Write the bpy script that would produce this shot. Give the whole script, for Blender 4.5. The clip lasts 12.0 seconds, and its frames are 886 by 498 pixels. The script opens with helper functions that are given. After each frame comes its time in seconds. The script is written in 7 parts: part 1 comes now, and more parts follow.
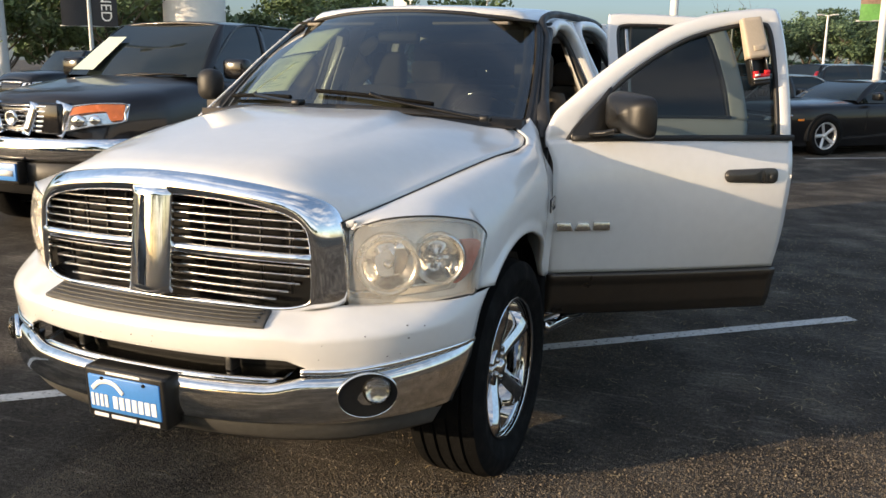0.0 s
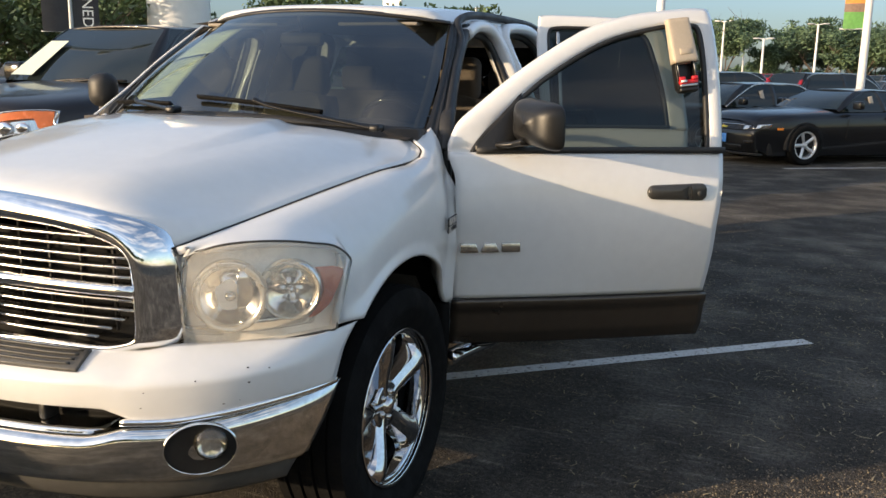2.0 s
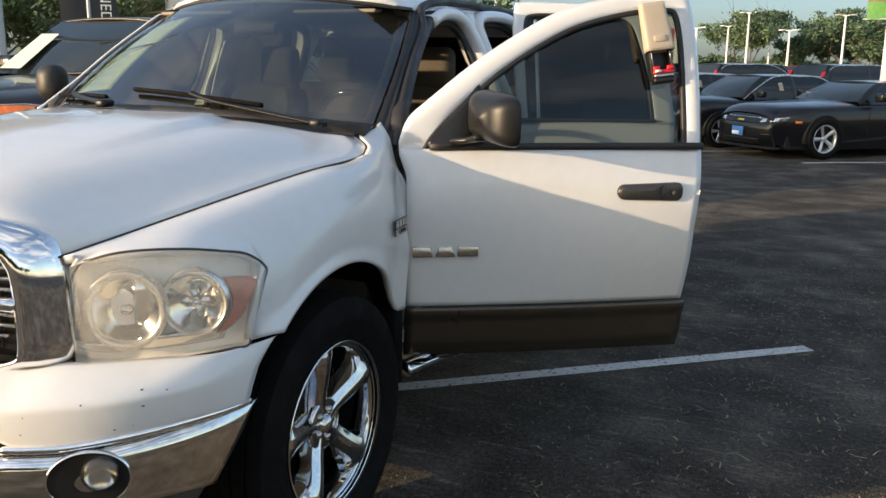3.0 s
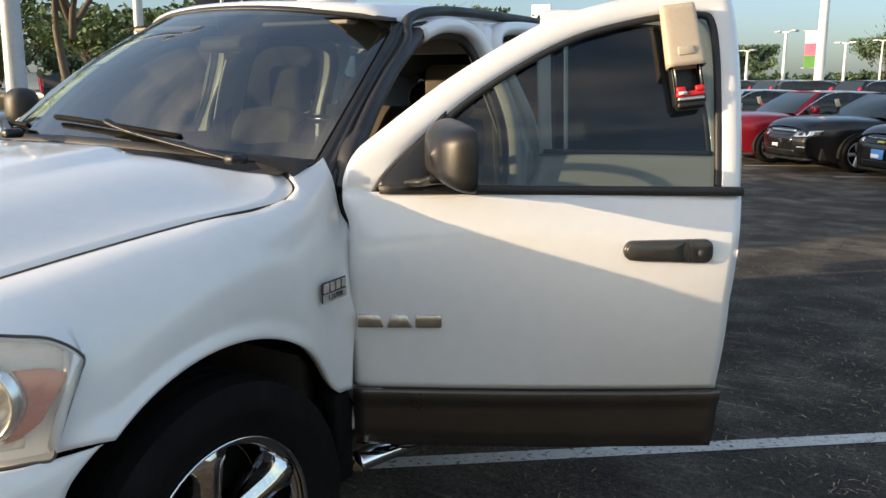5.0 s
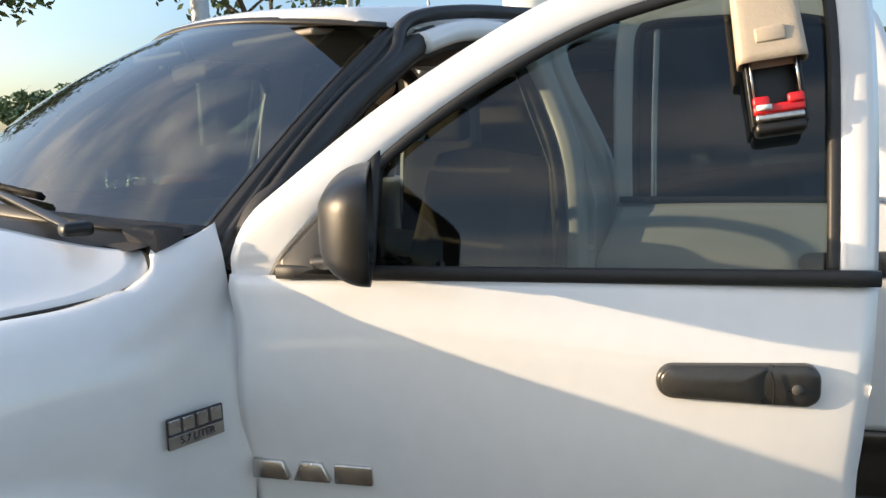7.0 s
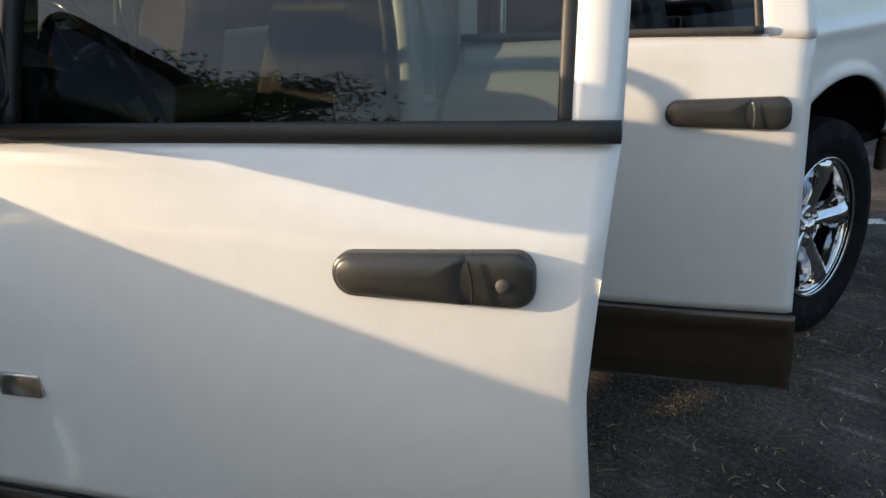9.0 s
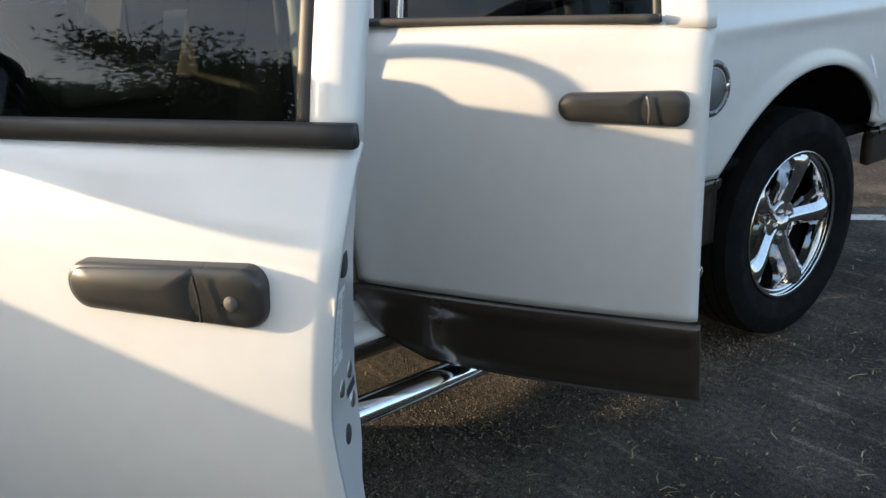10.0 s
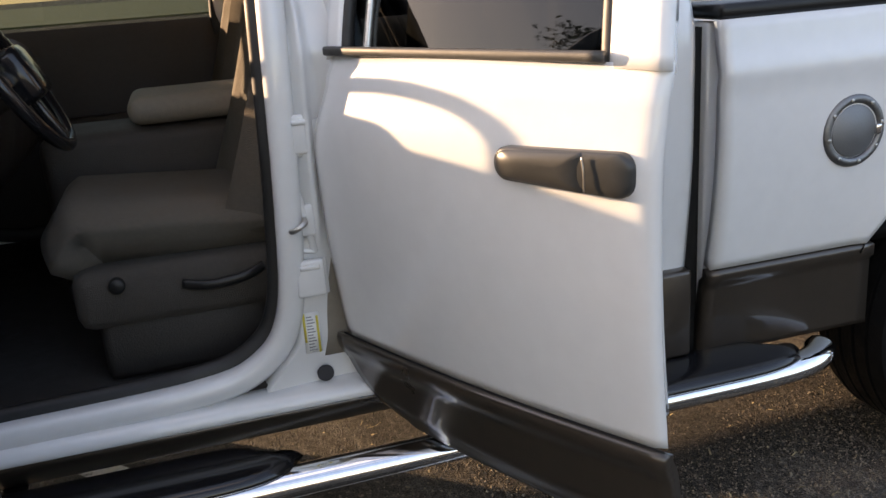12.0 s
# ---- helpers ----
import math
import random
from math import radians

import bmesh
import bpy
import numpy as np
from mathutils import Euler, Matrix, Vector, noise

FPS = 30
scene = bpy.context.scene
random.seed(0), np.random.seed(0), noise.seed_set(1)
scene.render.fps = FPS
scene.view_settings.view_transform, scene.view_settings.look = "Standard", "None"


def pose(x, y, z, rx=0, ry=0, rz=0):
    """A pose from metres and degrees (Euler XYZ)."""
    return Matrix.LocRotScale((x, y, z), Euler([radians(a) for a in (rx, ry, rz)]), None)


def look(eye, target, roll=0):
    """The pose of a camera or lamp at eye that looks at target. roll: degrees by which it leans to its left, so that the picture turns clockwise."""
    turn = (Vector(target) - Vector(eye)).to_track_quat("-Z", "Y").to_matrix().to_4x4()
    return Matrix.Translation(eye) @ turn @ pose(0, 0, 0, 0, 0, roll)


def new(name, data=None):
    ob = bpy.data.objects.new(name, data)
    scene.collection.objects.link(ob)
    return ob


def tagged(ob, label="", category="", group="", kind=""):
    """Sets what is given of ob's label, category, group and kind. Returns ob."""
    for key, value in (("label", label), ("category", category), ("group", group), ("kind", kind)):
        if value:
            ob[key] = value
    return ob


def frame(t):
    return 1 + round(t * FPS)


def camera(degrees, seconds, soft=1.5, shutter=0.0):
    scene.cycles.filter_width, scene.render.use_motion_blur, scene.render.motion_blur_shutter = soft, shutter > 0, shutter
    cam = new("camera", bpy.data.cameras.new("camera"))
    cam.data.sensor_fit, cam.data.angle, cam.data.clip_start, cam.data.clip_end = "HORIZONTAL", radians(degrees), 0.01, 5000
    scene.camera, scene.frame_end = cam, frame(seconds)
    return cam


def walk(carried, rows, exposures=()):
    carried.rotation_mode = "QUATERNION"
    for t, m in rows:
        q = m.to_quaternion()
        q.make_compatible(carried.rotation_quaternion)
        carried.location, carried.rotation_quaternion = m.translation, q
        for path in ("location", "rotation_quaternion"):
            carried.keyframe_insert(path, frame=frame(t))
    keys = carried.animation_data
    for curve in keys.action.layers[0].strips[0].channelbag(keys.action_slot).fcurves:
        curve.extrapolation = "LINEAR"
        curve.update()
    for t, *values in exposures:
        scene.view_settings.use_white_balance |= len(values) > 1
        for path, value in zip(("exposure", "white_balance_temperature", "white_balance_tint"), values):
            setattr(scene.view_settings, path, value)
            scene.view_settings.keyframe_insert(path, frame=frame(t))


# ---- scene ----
cam = camera(54.2, 12.0)
PATH = [
    (0, (1.952, -3.092, 1.613), (1.19, -1.292, 1.191), 0.7),
    (0.5, (1.994, -3.019, 1.614), (1.254, -1.208, 1.2), 0.5),
    (1, (2.111, -2.857, 1.613), (1.353, -1.049, 1.218), 1.5),
    (1.5, (2.179, -2.754, 1.603), (1.41, -0.952, 1.204), 0.9),
    (2, (2.179, -2.596, 1.603), (1.427, -0.788, 1.198), 0.9),
    (2.5, (2.202, -2.454, 1.607), (1.455, -0.646, 1.194), 0.7),
    (3, (2.32, -2.254, 1.593), (1.52, -0.47, 1.173), 0.7),
    (3.5, (2.407, -2.083, 1.595), (1.572, -0.31, 1.194), 0.6),
    (3.7, (2.428, -2.019, 1.597), (1.569, -0.254, 1.208), 0.6),
    (5.3, (2.491, -1.284, 1.604), (1.397, 0.344, 1.211), 0.6),
    (5.5, (2.459, -1.216, 1.584), (1.361, 0.405, 1.178), 0.8),
    (6, (2.374, -0.912, 1.578), (1.259, 0.687, 1.128), -0.1),
    (6.5, (2.364, -0.647, 1.585), (1.095, 0.848, 1.19), -1.6),
    (6.7, (2.399, -0.482, 1.58), (0.997, 0.905, 1.249), -2.0),
    (8.3, (2.38, 0.036, 1.539), (0.842, 1.286, 1.269), -1.5),
    (8.5, (2.417, 0.126, 1.522), (0.867, 1.338, 1.161), -1.4),
    (9, (2.478, 0.345, 1.483), (1.011, 1.559, 0.871), -3.3),
    (9.5, (2.487, 0.491, 1.472), (1.091, 1.756, 0.801), -3.7),
    (10, (2.608, 0.67, 1.471), (1.091, 1.799, 0.821), -2.9),
    (10.5, (2.69, 0.848, 1.459), (1.14, 1.948, 0.838), -2.4),
    (11, (2.67, 1.06, 1.46), (1.093, 2.131, 0.855), -2.3),
    (11.5, (2.654, 1.242, 1.477), (0.94, 2.089, 0.892), -4.0),
    (12, (2.67, 1.427, 1.469), (0.839, 1.945, 0.854), -4.2),
]
walk(cam, [(t, look(eye, target, roll)) for t, eye, target, roll in PATH], [(0, 0.85, 7300, 13), (2.5, 0.85, 7250, 13), (3.5, 1.07, 7550, 12), (5.5, 1.19, 7400, 12), (6.5, 1.34, 7250, 12), (8.5, 0.86, 7200, 12), (9.5, 1.32, 7250, 12), (10.5, 1.52, 7300, 12), (11, 1.78, 8100, 19), (11.5, 1.98, 8600, 21), (12, 1.90, 8450, 24)])

# ---- light ----
SUN_DIR = Vector((0.656, 0.735, -0.174)).normalized()
sun = new("sun", bpy.data.lights.new("sun", "SUN"))
sun.data.energy, sun.data.angle, sun.data.color = 3.5, radians(0.6), (1.0, 0.80, 0.56)
sun.matrix_world = look((-30, -40, 12), Vector((-30, -40, 12)) + SUN_DIR)
world = bpy.data.worlds.new("sky")
scene.world = world
world.use_nodes = True
wn = world.node_tree
sky = wn.nodes.new("ShaderNodeTexSky")
sky.sky_type, sky.sun_disc = "NISHITA", False
sky.sun_elevation = radians(20)
sky.sun_rotation = math.atan2(-SUN_DIR.x, -SUN_DIR.y)
sky.air_density, sky.dust_density, sky.ozone_density = 1.2, 1.2, 2.5
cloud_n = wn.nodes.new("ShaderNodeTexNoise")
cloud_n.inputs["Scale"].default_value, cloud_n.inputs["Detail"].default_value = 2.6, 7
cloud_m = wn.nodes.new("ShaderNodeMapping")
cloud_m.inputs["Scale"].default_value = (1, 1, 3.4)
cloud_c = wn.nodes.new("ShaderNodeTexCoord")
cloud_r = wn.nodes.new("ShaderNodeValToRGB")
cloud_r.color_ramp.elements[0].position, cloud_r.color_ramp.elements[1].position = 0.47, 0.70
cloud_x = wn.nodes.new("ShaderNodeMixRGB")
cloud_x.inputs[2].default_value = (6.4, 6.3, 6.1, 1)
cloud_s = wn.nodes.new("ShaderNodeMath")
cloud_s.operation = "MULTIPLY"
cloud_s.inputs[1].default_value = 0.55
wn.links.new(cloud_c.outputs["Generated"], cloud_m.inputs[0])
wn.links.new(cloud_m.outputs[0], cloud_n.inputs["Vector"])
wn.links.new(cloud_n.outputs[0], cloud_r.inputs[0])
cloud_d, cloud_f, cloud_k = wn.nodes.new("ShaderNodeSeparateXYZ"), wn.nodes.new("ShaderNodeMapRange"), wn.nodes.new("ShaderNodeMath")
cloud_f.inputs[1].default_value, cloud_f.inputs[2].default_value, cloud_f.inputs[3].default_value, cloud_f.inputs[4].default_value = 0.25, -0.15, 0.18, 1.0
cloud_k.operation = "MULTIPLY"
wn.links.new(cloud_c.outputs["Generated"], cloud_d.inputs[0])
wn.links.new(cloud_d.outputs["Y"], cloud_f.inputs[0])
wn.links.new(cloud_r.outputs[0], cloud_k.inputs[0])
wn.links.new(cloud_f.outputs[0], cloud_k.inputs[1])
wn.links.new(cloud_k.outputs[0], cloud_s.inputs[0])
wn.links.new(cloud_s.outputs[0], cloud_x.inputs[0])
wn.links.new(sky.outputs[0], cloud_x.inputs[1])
low_z, low_m, low_x = wn.nodes.new("ShaderNodeMapRange"), wn.nodes.new("ShaderNodeMath"), wn.nodes.new("ShaderNodeMixRGB")
low_y = wn.nodes.new("ShaderNodeMapRange")
low_z.interpolation_type = "SMOOTHSTEP"
low_z.inputs[1].default_value, low_z.inputs[2].default_value, low_z.inputs[3].default_value, low_z.inputs[4].default_value = 0.0, 0.55, 1.0, 0.0
low_y.inputs[1].default_value, low_y.inputs[2].default_value = -0.2, 0.5
low_m.operation, low_x.blend_type = "MULTIPLY", "MULTIPLY"
low_x.inputs[2].default_value = (0.34, 0.45, 0.66, 1)
wn.links.new(cloud_d.outputs["Z"], low_z.inputs[0])
wn.links.new(cloud_d.outputs["Y"], low_y.inputs[0])
wn.links.new(low_z.outputs[0], low_m.inputs[0])
wn.links.new(low_y.outputs[0], low_m.inputs[1])
wn.links.new(low_m.outputs[0], low_x.inputs[0])
wn.links.new(cloud_x.outputs[0], low_x.inputs[1])
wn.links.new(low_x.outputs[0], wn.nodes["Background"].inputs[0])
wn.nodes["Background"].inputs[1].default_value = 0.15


# ---- materials ----
def material(name, colour, rough=0.5, metal=0.0, coat=0.0, vary=0.0, scale=8.0, bump=0.0, bump_scale=60.0, spec=0.5, emit=None, island=False, stretch=(1, 1, 1)):
    """A principled material with two scales of variation and fine relief."""
    m = bpy.data.materials.new(name)
    m.use_nodes = True
    nt = m.node_tree
    b = nt.nodes["Principled BSDF"]
    b.inputs["Base Color"].default_value = (*colour, 1)
    b.inputs["Roughness"].default_value, b.inputs["Metallic"].default_value = rough, metal
    b.inputs["Coat Weight"].default_value, b.inputs["Coat Roughness"].default_value = coat, 0.04
    b.inputs["Specular IOR Level"].default_value = spec
    co = nt.nodes.new("ShaderNodeTexCoord")
    mp = nt.nodes.new("ShaderNodeMapping")
    mp.inputs["Scale"].default_value = stretch
    nt.links.new(co.outputs["Object"], mp.inputs[0])
    if vary:
        n1, n2 = nt.nodes.new("ShaderNodeTexNoise"), nt.nodes.new("ShaderNodeTexNoise")
        n1.inputs["Scale"].default_value, n2.inputs["Scale"].default_value = scale, scale * 9
        n1.inputs["Detail"].default_value = 5
        nt.links.new(mp.outputs[0], n1.inputs["Vector"])
        nt.links.new(mp.outputs[0], n2.inputs["Vector"])
        add = nt.nodes.new("ShaderNodeMath")
        nt.links.new(n1.outputs[0], add.inputs[0])
        nt.links.new(n2.outputs[0], add.inputs[1])
        mr = nt.nodes.new("ShaderNodeMapRange")
        mr.inputs[1].default_value, mr.inputs[2].default_value = 0.6, 1.4
        mr.inputs[3].default_value, mr.inputs[4].default_value = 1 - vary, 1 + vary
        nt.links.new(add.outputs[0], mr.inputs[0])
        source = mr.outputs[0]
        if island:
            gi = nt.nodes.new("ShaderNodeNewGeometry")
            ml = nt.nodes.new("ShaderNodeMapRange")
            ml.inputs[3].default_value, ml.inputs[4].default_value = 0.55, 1.5
            nt.links.new(gi.outputs["Random Per Island"], ml.inputs[0])
            mm = nt.nodes.new("ShaderNodeMath")
            mm.operation = "MULTIPLY"
            nt.links.new(ml.outputs[0], mm.inputs[0])
            nt.links.new(source, mm.inputs[1])
            source = mm.outputs[0]
        vm = nt.nodes.new("ShaderNodeVectorMath")
        vm.operation = "SCALE"
        vm.inputs[0].default_value = colour
        nt.links.new(source, vm.inputs["Scale"])
        nt.links.new(vm.outputs[0], b.inputs["Base Color"])
        rr = nt.nodes.new("ShaderNodeMapRange")
        rr.inputs[1].default_value, rr.inputs[2].default_value = 0.3, 0.7
        rr.inputs[3].default_value, rr.inputs[4].default_value = max(0.02, rough * (1 - vary)), min(1, rough * (1 + vary))
        nt.links.new(n1.outputs[0], rr.inputs[0])
        nt.links.new(rr.outputs[0], b.inputs["Roughness"])
    if bump:
        nb, bp = nt.nodes.new("ShaderNodeTexNoise"), nt.nodes.new("ShaderNodeBump")
        nb.inputs["Scale"].default_value, nb.inputs["Detail"].default_value = bump_scale, 4
        nt.links.new(mp.outputs[0], nb.inputs["Vector"])
        nt.links.new(nb.outputs[0], bp.inputs["Height"])
        bp.inputs["Strength"].default_value, bp.inputs["Distance"].default_value = bump, 0.01
        nt.links.new(bp.outputs[0], b.inputs["Normal"])
    if emit:
        b.inputs["Emission Color"].default_value, b.inputs["Emission Strength"].default_value = (*emit[0], 1), emit[1]
    return m


def glass(name, tint, gloss=0.9, haze=0.0, haze_colour=(0.6, 0.58, 0.5), rough=0.02, ior=1.55):
    """Thin pane: clear with a tint, a mirror coat by Fresnel, and a little dust."""
    m = bpy.data.materials.new(name)
    m.use_nodes = True
    nt = m.node_tree
    nt.nodes.remove(nt.nodes["Principled BSDF"])
    out = nt.nodes["Material Output"]
    tr, gl, mx, fr, df, mh = [nt.nodes.new(k) for k in ("ShaderNodeBsdfTransparent", "ShaderNodeBsdfGlossy", "ShaderNodeMixShader", "ShaderNodeFresnel", "ShaderNodeBsdfDiffuse", "ShaderNodeMixShader")]
    tr.inputs[0].default_value = (*tint, 1)
    gl.inputs["Roughness"].default_value, gl.inputs[0].default_value = rough, (gloss, gloss, gloss, 1)
    fr.inputs[0].default_value = ior
    df.inputs[0].default_value = (*haze_colour, 1)
    ns = nt.nodes.new("ShaderNodeTexNoise")
    ns.inputs["Scale"].default_value, ns.inputs["Detail"].default_value = 3.0, 6
    co = nt.nodes.new("ShaderNodeTexCoord")
    nt.links.new(co.outputs["Object"], ns.inputs["Vector"])
    mu = nt.nodes.new("ShaderNodeMath")
    mu.operation = "MULTIPLY"
    mu.inputs[1].default_value = haze * 2
    nt.links.new(ns.outputs[0], mu.inputs[0])
    nt.links.new(mu.outputs[0], mh.inputs[0])
    nt.links.new(tr.outputs[0], mh.inputs[1])
    nt.links.new(df.outputs[0], mh.inputs[2])
    nt.links.new(fr.outputs[0], mx.inputs[0])
    nt.links.new(mh.outputs[0], mx.inputs[1])
    nt.links.new(gl.outputs[0], mx.inputs[2])
    nt.links.new(mx.outputs[0], out.inputs[0])
    return m


def asphalt_material():
    m = material("asphalt", (0.05, 0.048, 0.047), 0.9, bump=1.0, bump_scale=140, spec=0.2)
    m.node_tree.nodes["Bump"].inputs["Distance"].default_value = 0.05
    nt = m.node_tree
    b = nt.nodes["Principled BSDF"]
    co = nt.nodes["Texture Coordinate"]

    def noise_ramp(scale, lo, hi, a, c, detail=6, stretch=None, rot=0):
        n, r = nt.nodes.new("ShaderNodeTexNoise"), nt.nodes.new("ShaderNodeMapRange")
        n.inputs["Scale"].default_value, n.inputs["Detail"].default_value = scale, detail
        r.inputs[1].default_value, r.inputs[2].default_value, r.inputs[3].default_value, r.inputs[4].default_value = lo, hi, a, c
        if stretch:
            mp = nt.nodes.new("ShaderNodeMapping")
            mp.inputs["Scale"].default_value, mp.inputs["Rotation"].default_value = stretch, (0, 0, rot)
            nt.links.new(co.outputs["Object"], mp.inputs[0])
            nt.links.new(mp.outputs[0], n.inputs["Vector"])
        else:
            nt.links.new(co.outputs["Object"], n.inputs["Vector"])
        nt.links.new(n.outputs[0], r.inputs[0])
        return r.outputs[0]

    parts = [noise_ramp(0.35, 0.35, 0.65, 0.72, 1.25), noise_ramp(2.2, 0.4, 0.7, 0.72, 1.35), noise_ramp(170, 0.34, 0.70, 0.55, 1.55, 2),
             noise_ramp(9, 0.61, 0.70, 1.0, 1.8, 9, (0.30, 2.6, 1), 0.7), noise_ramp(7, 0.60, 0.69, 1.0, 1.7, 9, (0.40, 2.4, 1), -0.9), noise_ramp(1.1, 0.46, 0.62, 0.82, 1.22, 10), noise_ramp(45, 0.35, 0.7, 0.7, 1.4, 3)]
    value = parts[0]
    for p in parts[1:]:
        mu = nt.nodes.new("ShaderNodeMath")
        mu.operation = "MULTIPLY"
        nt.links.new(value, mu.inputs[0])
        nt.links.new(p, mu.inputs[1])
        value = mu.outputs[0]
    vm = nt.nodes.new("ShaderNodeVectorMath")
    vm.operation = "SCALE"
    vm.inputs[0].default_value = (0.124, 0.109, 0.091)
    nt.links.new(value, vm.inputs["Scale"])
    nt.links.new(vm.outputs[0], b.inputs["Base Color"])
    return m


def worn_paint(name, colour):
    """Road paint that lets the asphalt show where it has worn."""
    m = material(name, colour, 0.75, vary=0.2, scale=6, bump=0.4, bump_scale=150)
    nt = m.node_tree
    b = nt.nodes["Principled BSDF"]
    n, r, mx, tr = nt.nodes.new("ShaderNodeTexNoise"), nt.nodes.new("ShaderNodeMapRange"), nt.nodes.new("ShaderNodeMixShader"), nt.nodes.new("ShaderNodeBsdfTransparent")
    n.inputs["Scale"].default_value, n.inputs["Detail"].default_value = 38, 8
    r.inputs[1].default_value, r.inputs[2].default_value, r.inputs[3].default_value, r.inputs[4].default_value = 0.28, 0.43, 0.0, 1.0
    nt.links.new(nt.nodes["Texture Coordinate"].outputs["Object"], n.inputs["Vector"])
    nt.links.new(n.outputs[0], r.inputs[0])
    nt.links.new(r.outputs[0], mx.inputs[0])
    nt.links.new(tr.outputs[0], mx.inputs[1])
    nt.links.new(b.outputs[0], mx.inputs[2])
    nt.links.new(mx.outputs[0], nt.nodes["Material Output"].inputs[0])
    return m


WHITE = material("white_paint", (0.70, 0.70, 0.69), 0.35, coat=1.0, vary=0.035, scale=2.5)
PEWTER = material("pewter_paint", (0.062, 0.049, 0.038), 0.30, 0.5, coat=0.5, vary=0.12, scale=3)
CHROME = material("chrome", (0.90, 0.90, 0.90), 0.05, 1.0, vary=0.10, scale=5)
CHROME_BUMPER = material("bumper_chrome", (0.74, 0.73, 0.70), 0.075, 1.0, vary=0.18, scale=5, bump=0.012, bump_scale=9)
LAMP_SILVER = material("lamp_silver", (0.94, 0.925, 0.88), 0.3, 0.0, vary=0.15, scale=16)
LAMP_RING = material("lamp_ring", (0.78, 0.76, 0.70), 0.26, 0.8, vary=0.15, scale=16)
RIM_CHROME = material("wheel_chrome", (0.62, 0.62, 0.62), 0.06, 1.0, vary=0.15, scale=9)
RIM_SILVER = material("rim_silver", (0.60, 0.60, 0.60), 0.32, 0.55, vary=0.1, scale=12)
CHROME_DULL = material("dull_chrome", (0.55, 0.53, 0.50), 0.24, 1.0, vary=0.25, scale=6)
VALANCE = material("grey_plastic", (0.062, 0.060, 0.055), 0.55, vary=0.2, scale=6, bump=0.15, bump_scale=300)
BLACK = material("black_plastic", (0.012, 0.012, 0.012), 0.36, vary=0.2, scale=9, bump=0.06, bump_scale=700, spec=0.35)
# seal rubber greyed to carry the sunlight on the rear door's belt
BELT_SUNLIT = material("sunlit_belt_rubber", (0.045, 0.044, 0.041), 0.5, vary=0.2, scale=10)
HANDLE_BLACK = material("handle_black", (0.036, 0.036, 0.034), 0.30, vary=0.15, scale=9, bump=0.02, bump_scale=400)
GLOSS_BLACK = material("gloss_black", (0.010, 0.010, 0.011), 0.13, vary=0.2, scale=5)
RUBBER = material("rubber", (0.006, 0.006, 0.006), 0.85, vary=0.3, scale=14, bump=0.3, bump_scale=160, spec=0.12)
SEAL = material("seal_rubber", (0.018, 0.0175, 0.017), 0.55, vary=0.2, scale=10)
DARK = material("dark_void", (0.008, 0.008, 0.008), 0.9)
LINER = material("wheel_liner", (0.005, 0.005, 0.005), 0.9, vary=0.3, scale=8, spec=0.1)
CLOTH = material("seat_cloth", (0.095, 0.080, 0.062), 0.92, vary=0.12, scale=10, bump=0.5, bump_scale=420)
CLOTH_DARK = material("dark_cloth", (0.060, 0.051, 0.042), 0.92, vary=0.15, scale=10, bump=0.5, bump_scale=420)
TRIM_TAN = material("tan_trim", (0.21, 0.182, 0.145), 0.6, vary=0.08, scale=8, bump=0.2, bump_scale=260)
TRIM_DARK = material("dark_trim", (0.036, 0.030, 0.025), 0.6, vary=0.12, scale=8, bump=0.25, bump_scale=260)
CARPET = material("carpet", (0.045, 0.038, 0.033), 0.95, vary=0.25, scale=30, bump=0.8, bump_scale=500)
# windscreen and side tints are darkened to stand in for the cab's shade
GLASS = glass("dimmed_screen_glass", (0.205, 0.262, 0.236), haze=0.012, haze_colour=(0.55, 0.60, 0.54), ior=2.18)
GLASS_SIDE = glass("side_glass", (0.16, 0.192, 0.178), haze=0.002, ior=1.52)
GLASS_DARK = glass("privacy_glass", (0.03, 0.034, 0.036), haze=0.0, ior=1.42)
LENS = glass("hazed_lens", (0.99, 0.98, 0.96), haze=0.18, haze_colour=(0.95, 0.93, 0.88), rough=0.10)
LENS_CLEAR = glass("clear_lens", (0.93, 0.93, 0.92), haze=0.02)
REFLECTOR = material("reflector", (0.86, 0.84, 0.80), 0.12, 1.0, vary=0.12, scale=14)
AMBER = material("amber_plastic", (0.92, 0.27, 0.03), 0.25, vary=0.15, scale=20)
AMBER_RED = material("orange_lens", (0.62, 0.16, 0.045), 0.25, vary=0.15, scale=20)
AMBER_PALE = material("pale_amber_plastic", (0.60, 0.17, 0.07), 0.3, vary=0.2, scale=20)
RED_PLASTIC = material("red_plastic", (0.62, 0.015, 0.02), 0.35, vary=0.1, scale=12)
RED_LENS = material("red_lens", (0.45, 0.01, 0.015), 0.15)
BEIGE_PLASTIC = material("beige_plastic", (0.46, 0.385, 0.295), 0.55, vary=0.07, scale=14, bump=0.15, bump_scale=300)
STEEL = material("steel", (0.50, 0.49, 0.47), 0.35, 1.0, vary=0.2, scale=18)
PLATE_BLUE = material("plate_blue", (0.045, 0.22, 0.58), 0.4, vary=0.06, scale=10)
PAPER_WHITE = material("printed_white", (0.80, 0.80, 0.78), 0.6, vary=0.04, scale=12)
STICKER = material("sticker_paper", (0.60, 0.68, 0.57), 0.6, vary=0.06, scale=12)
SHEET = material("price_sheet", (0.84, 0.90, 0.74), 0.6, vary=0.06, scale=12)
STICKER_INK = material("sheet_ink", (0.34, 0.40, 0.34), 0.7)
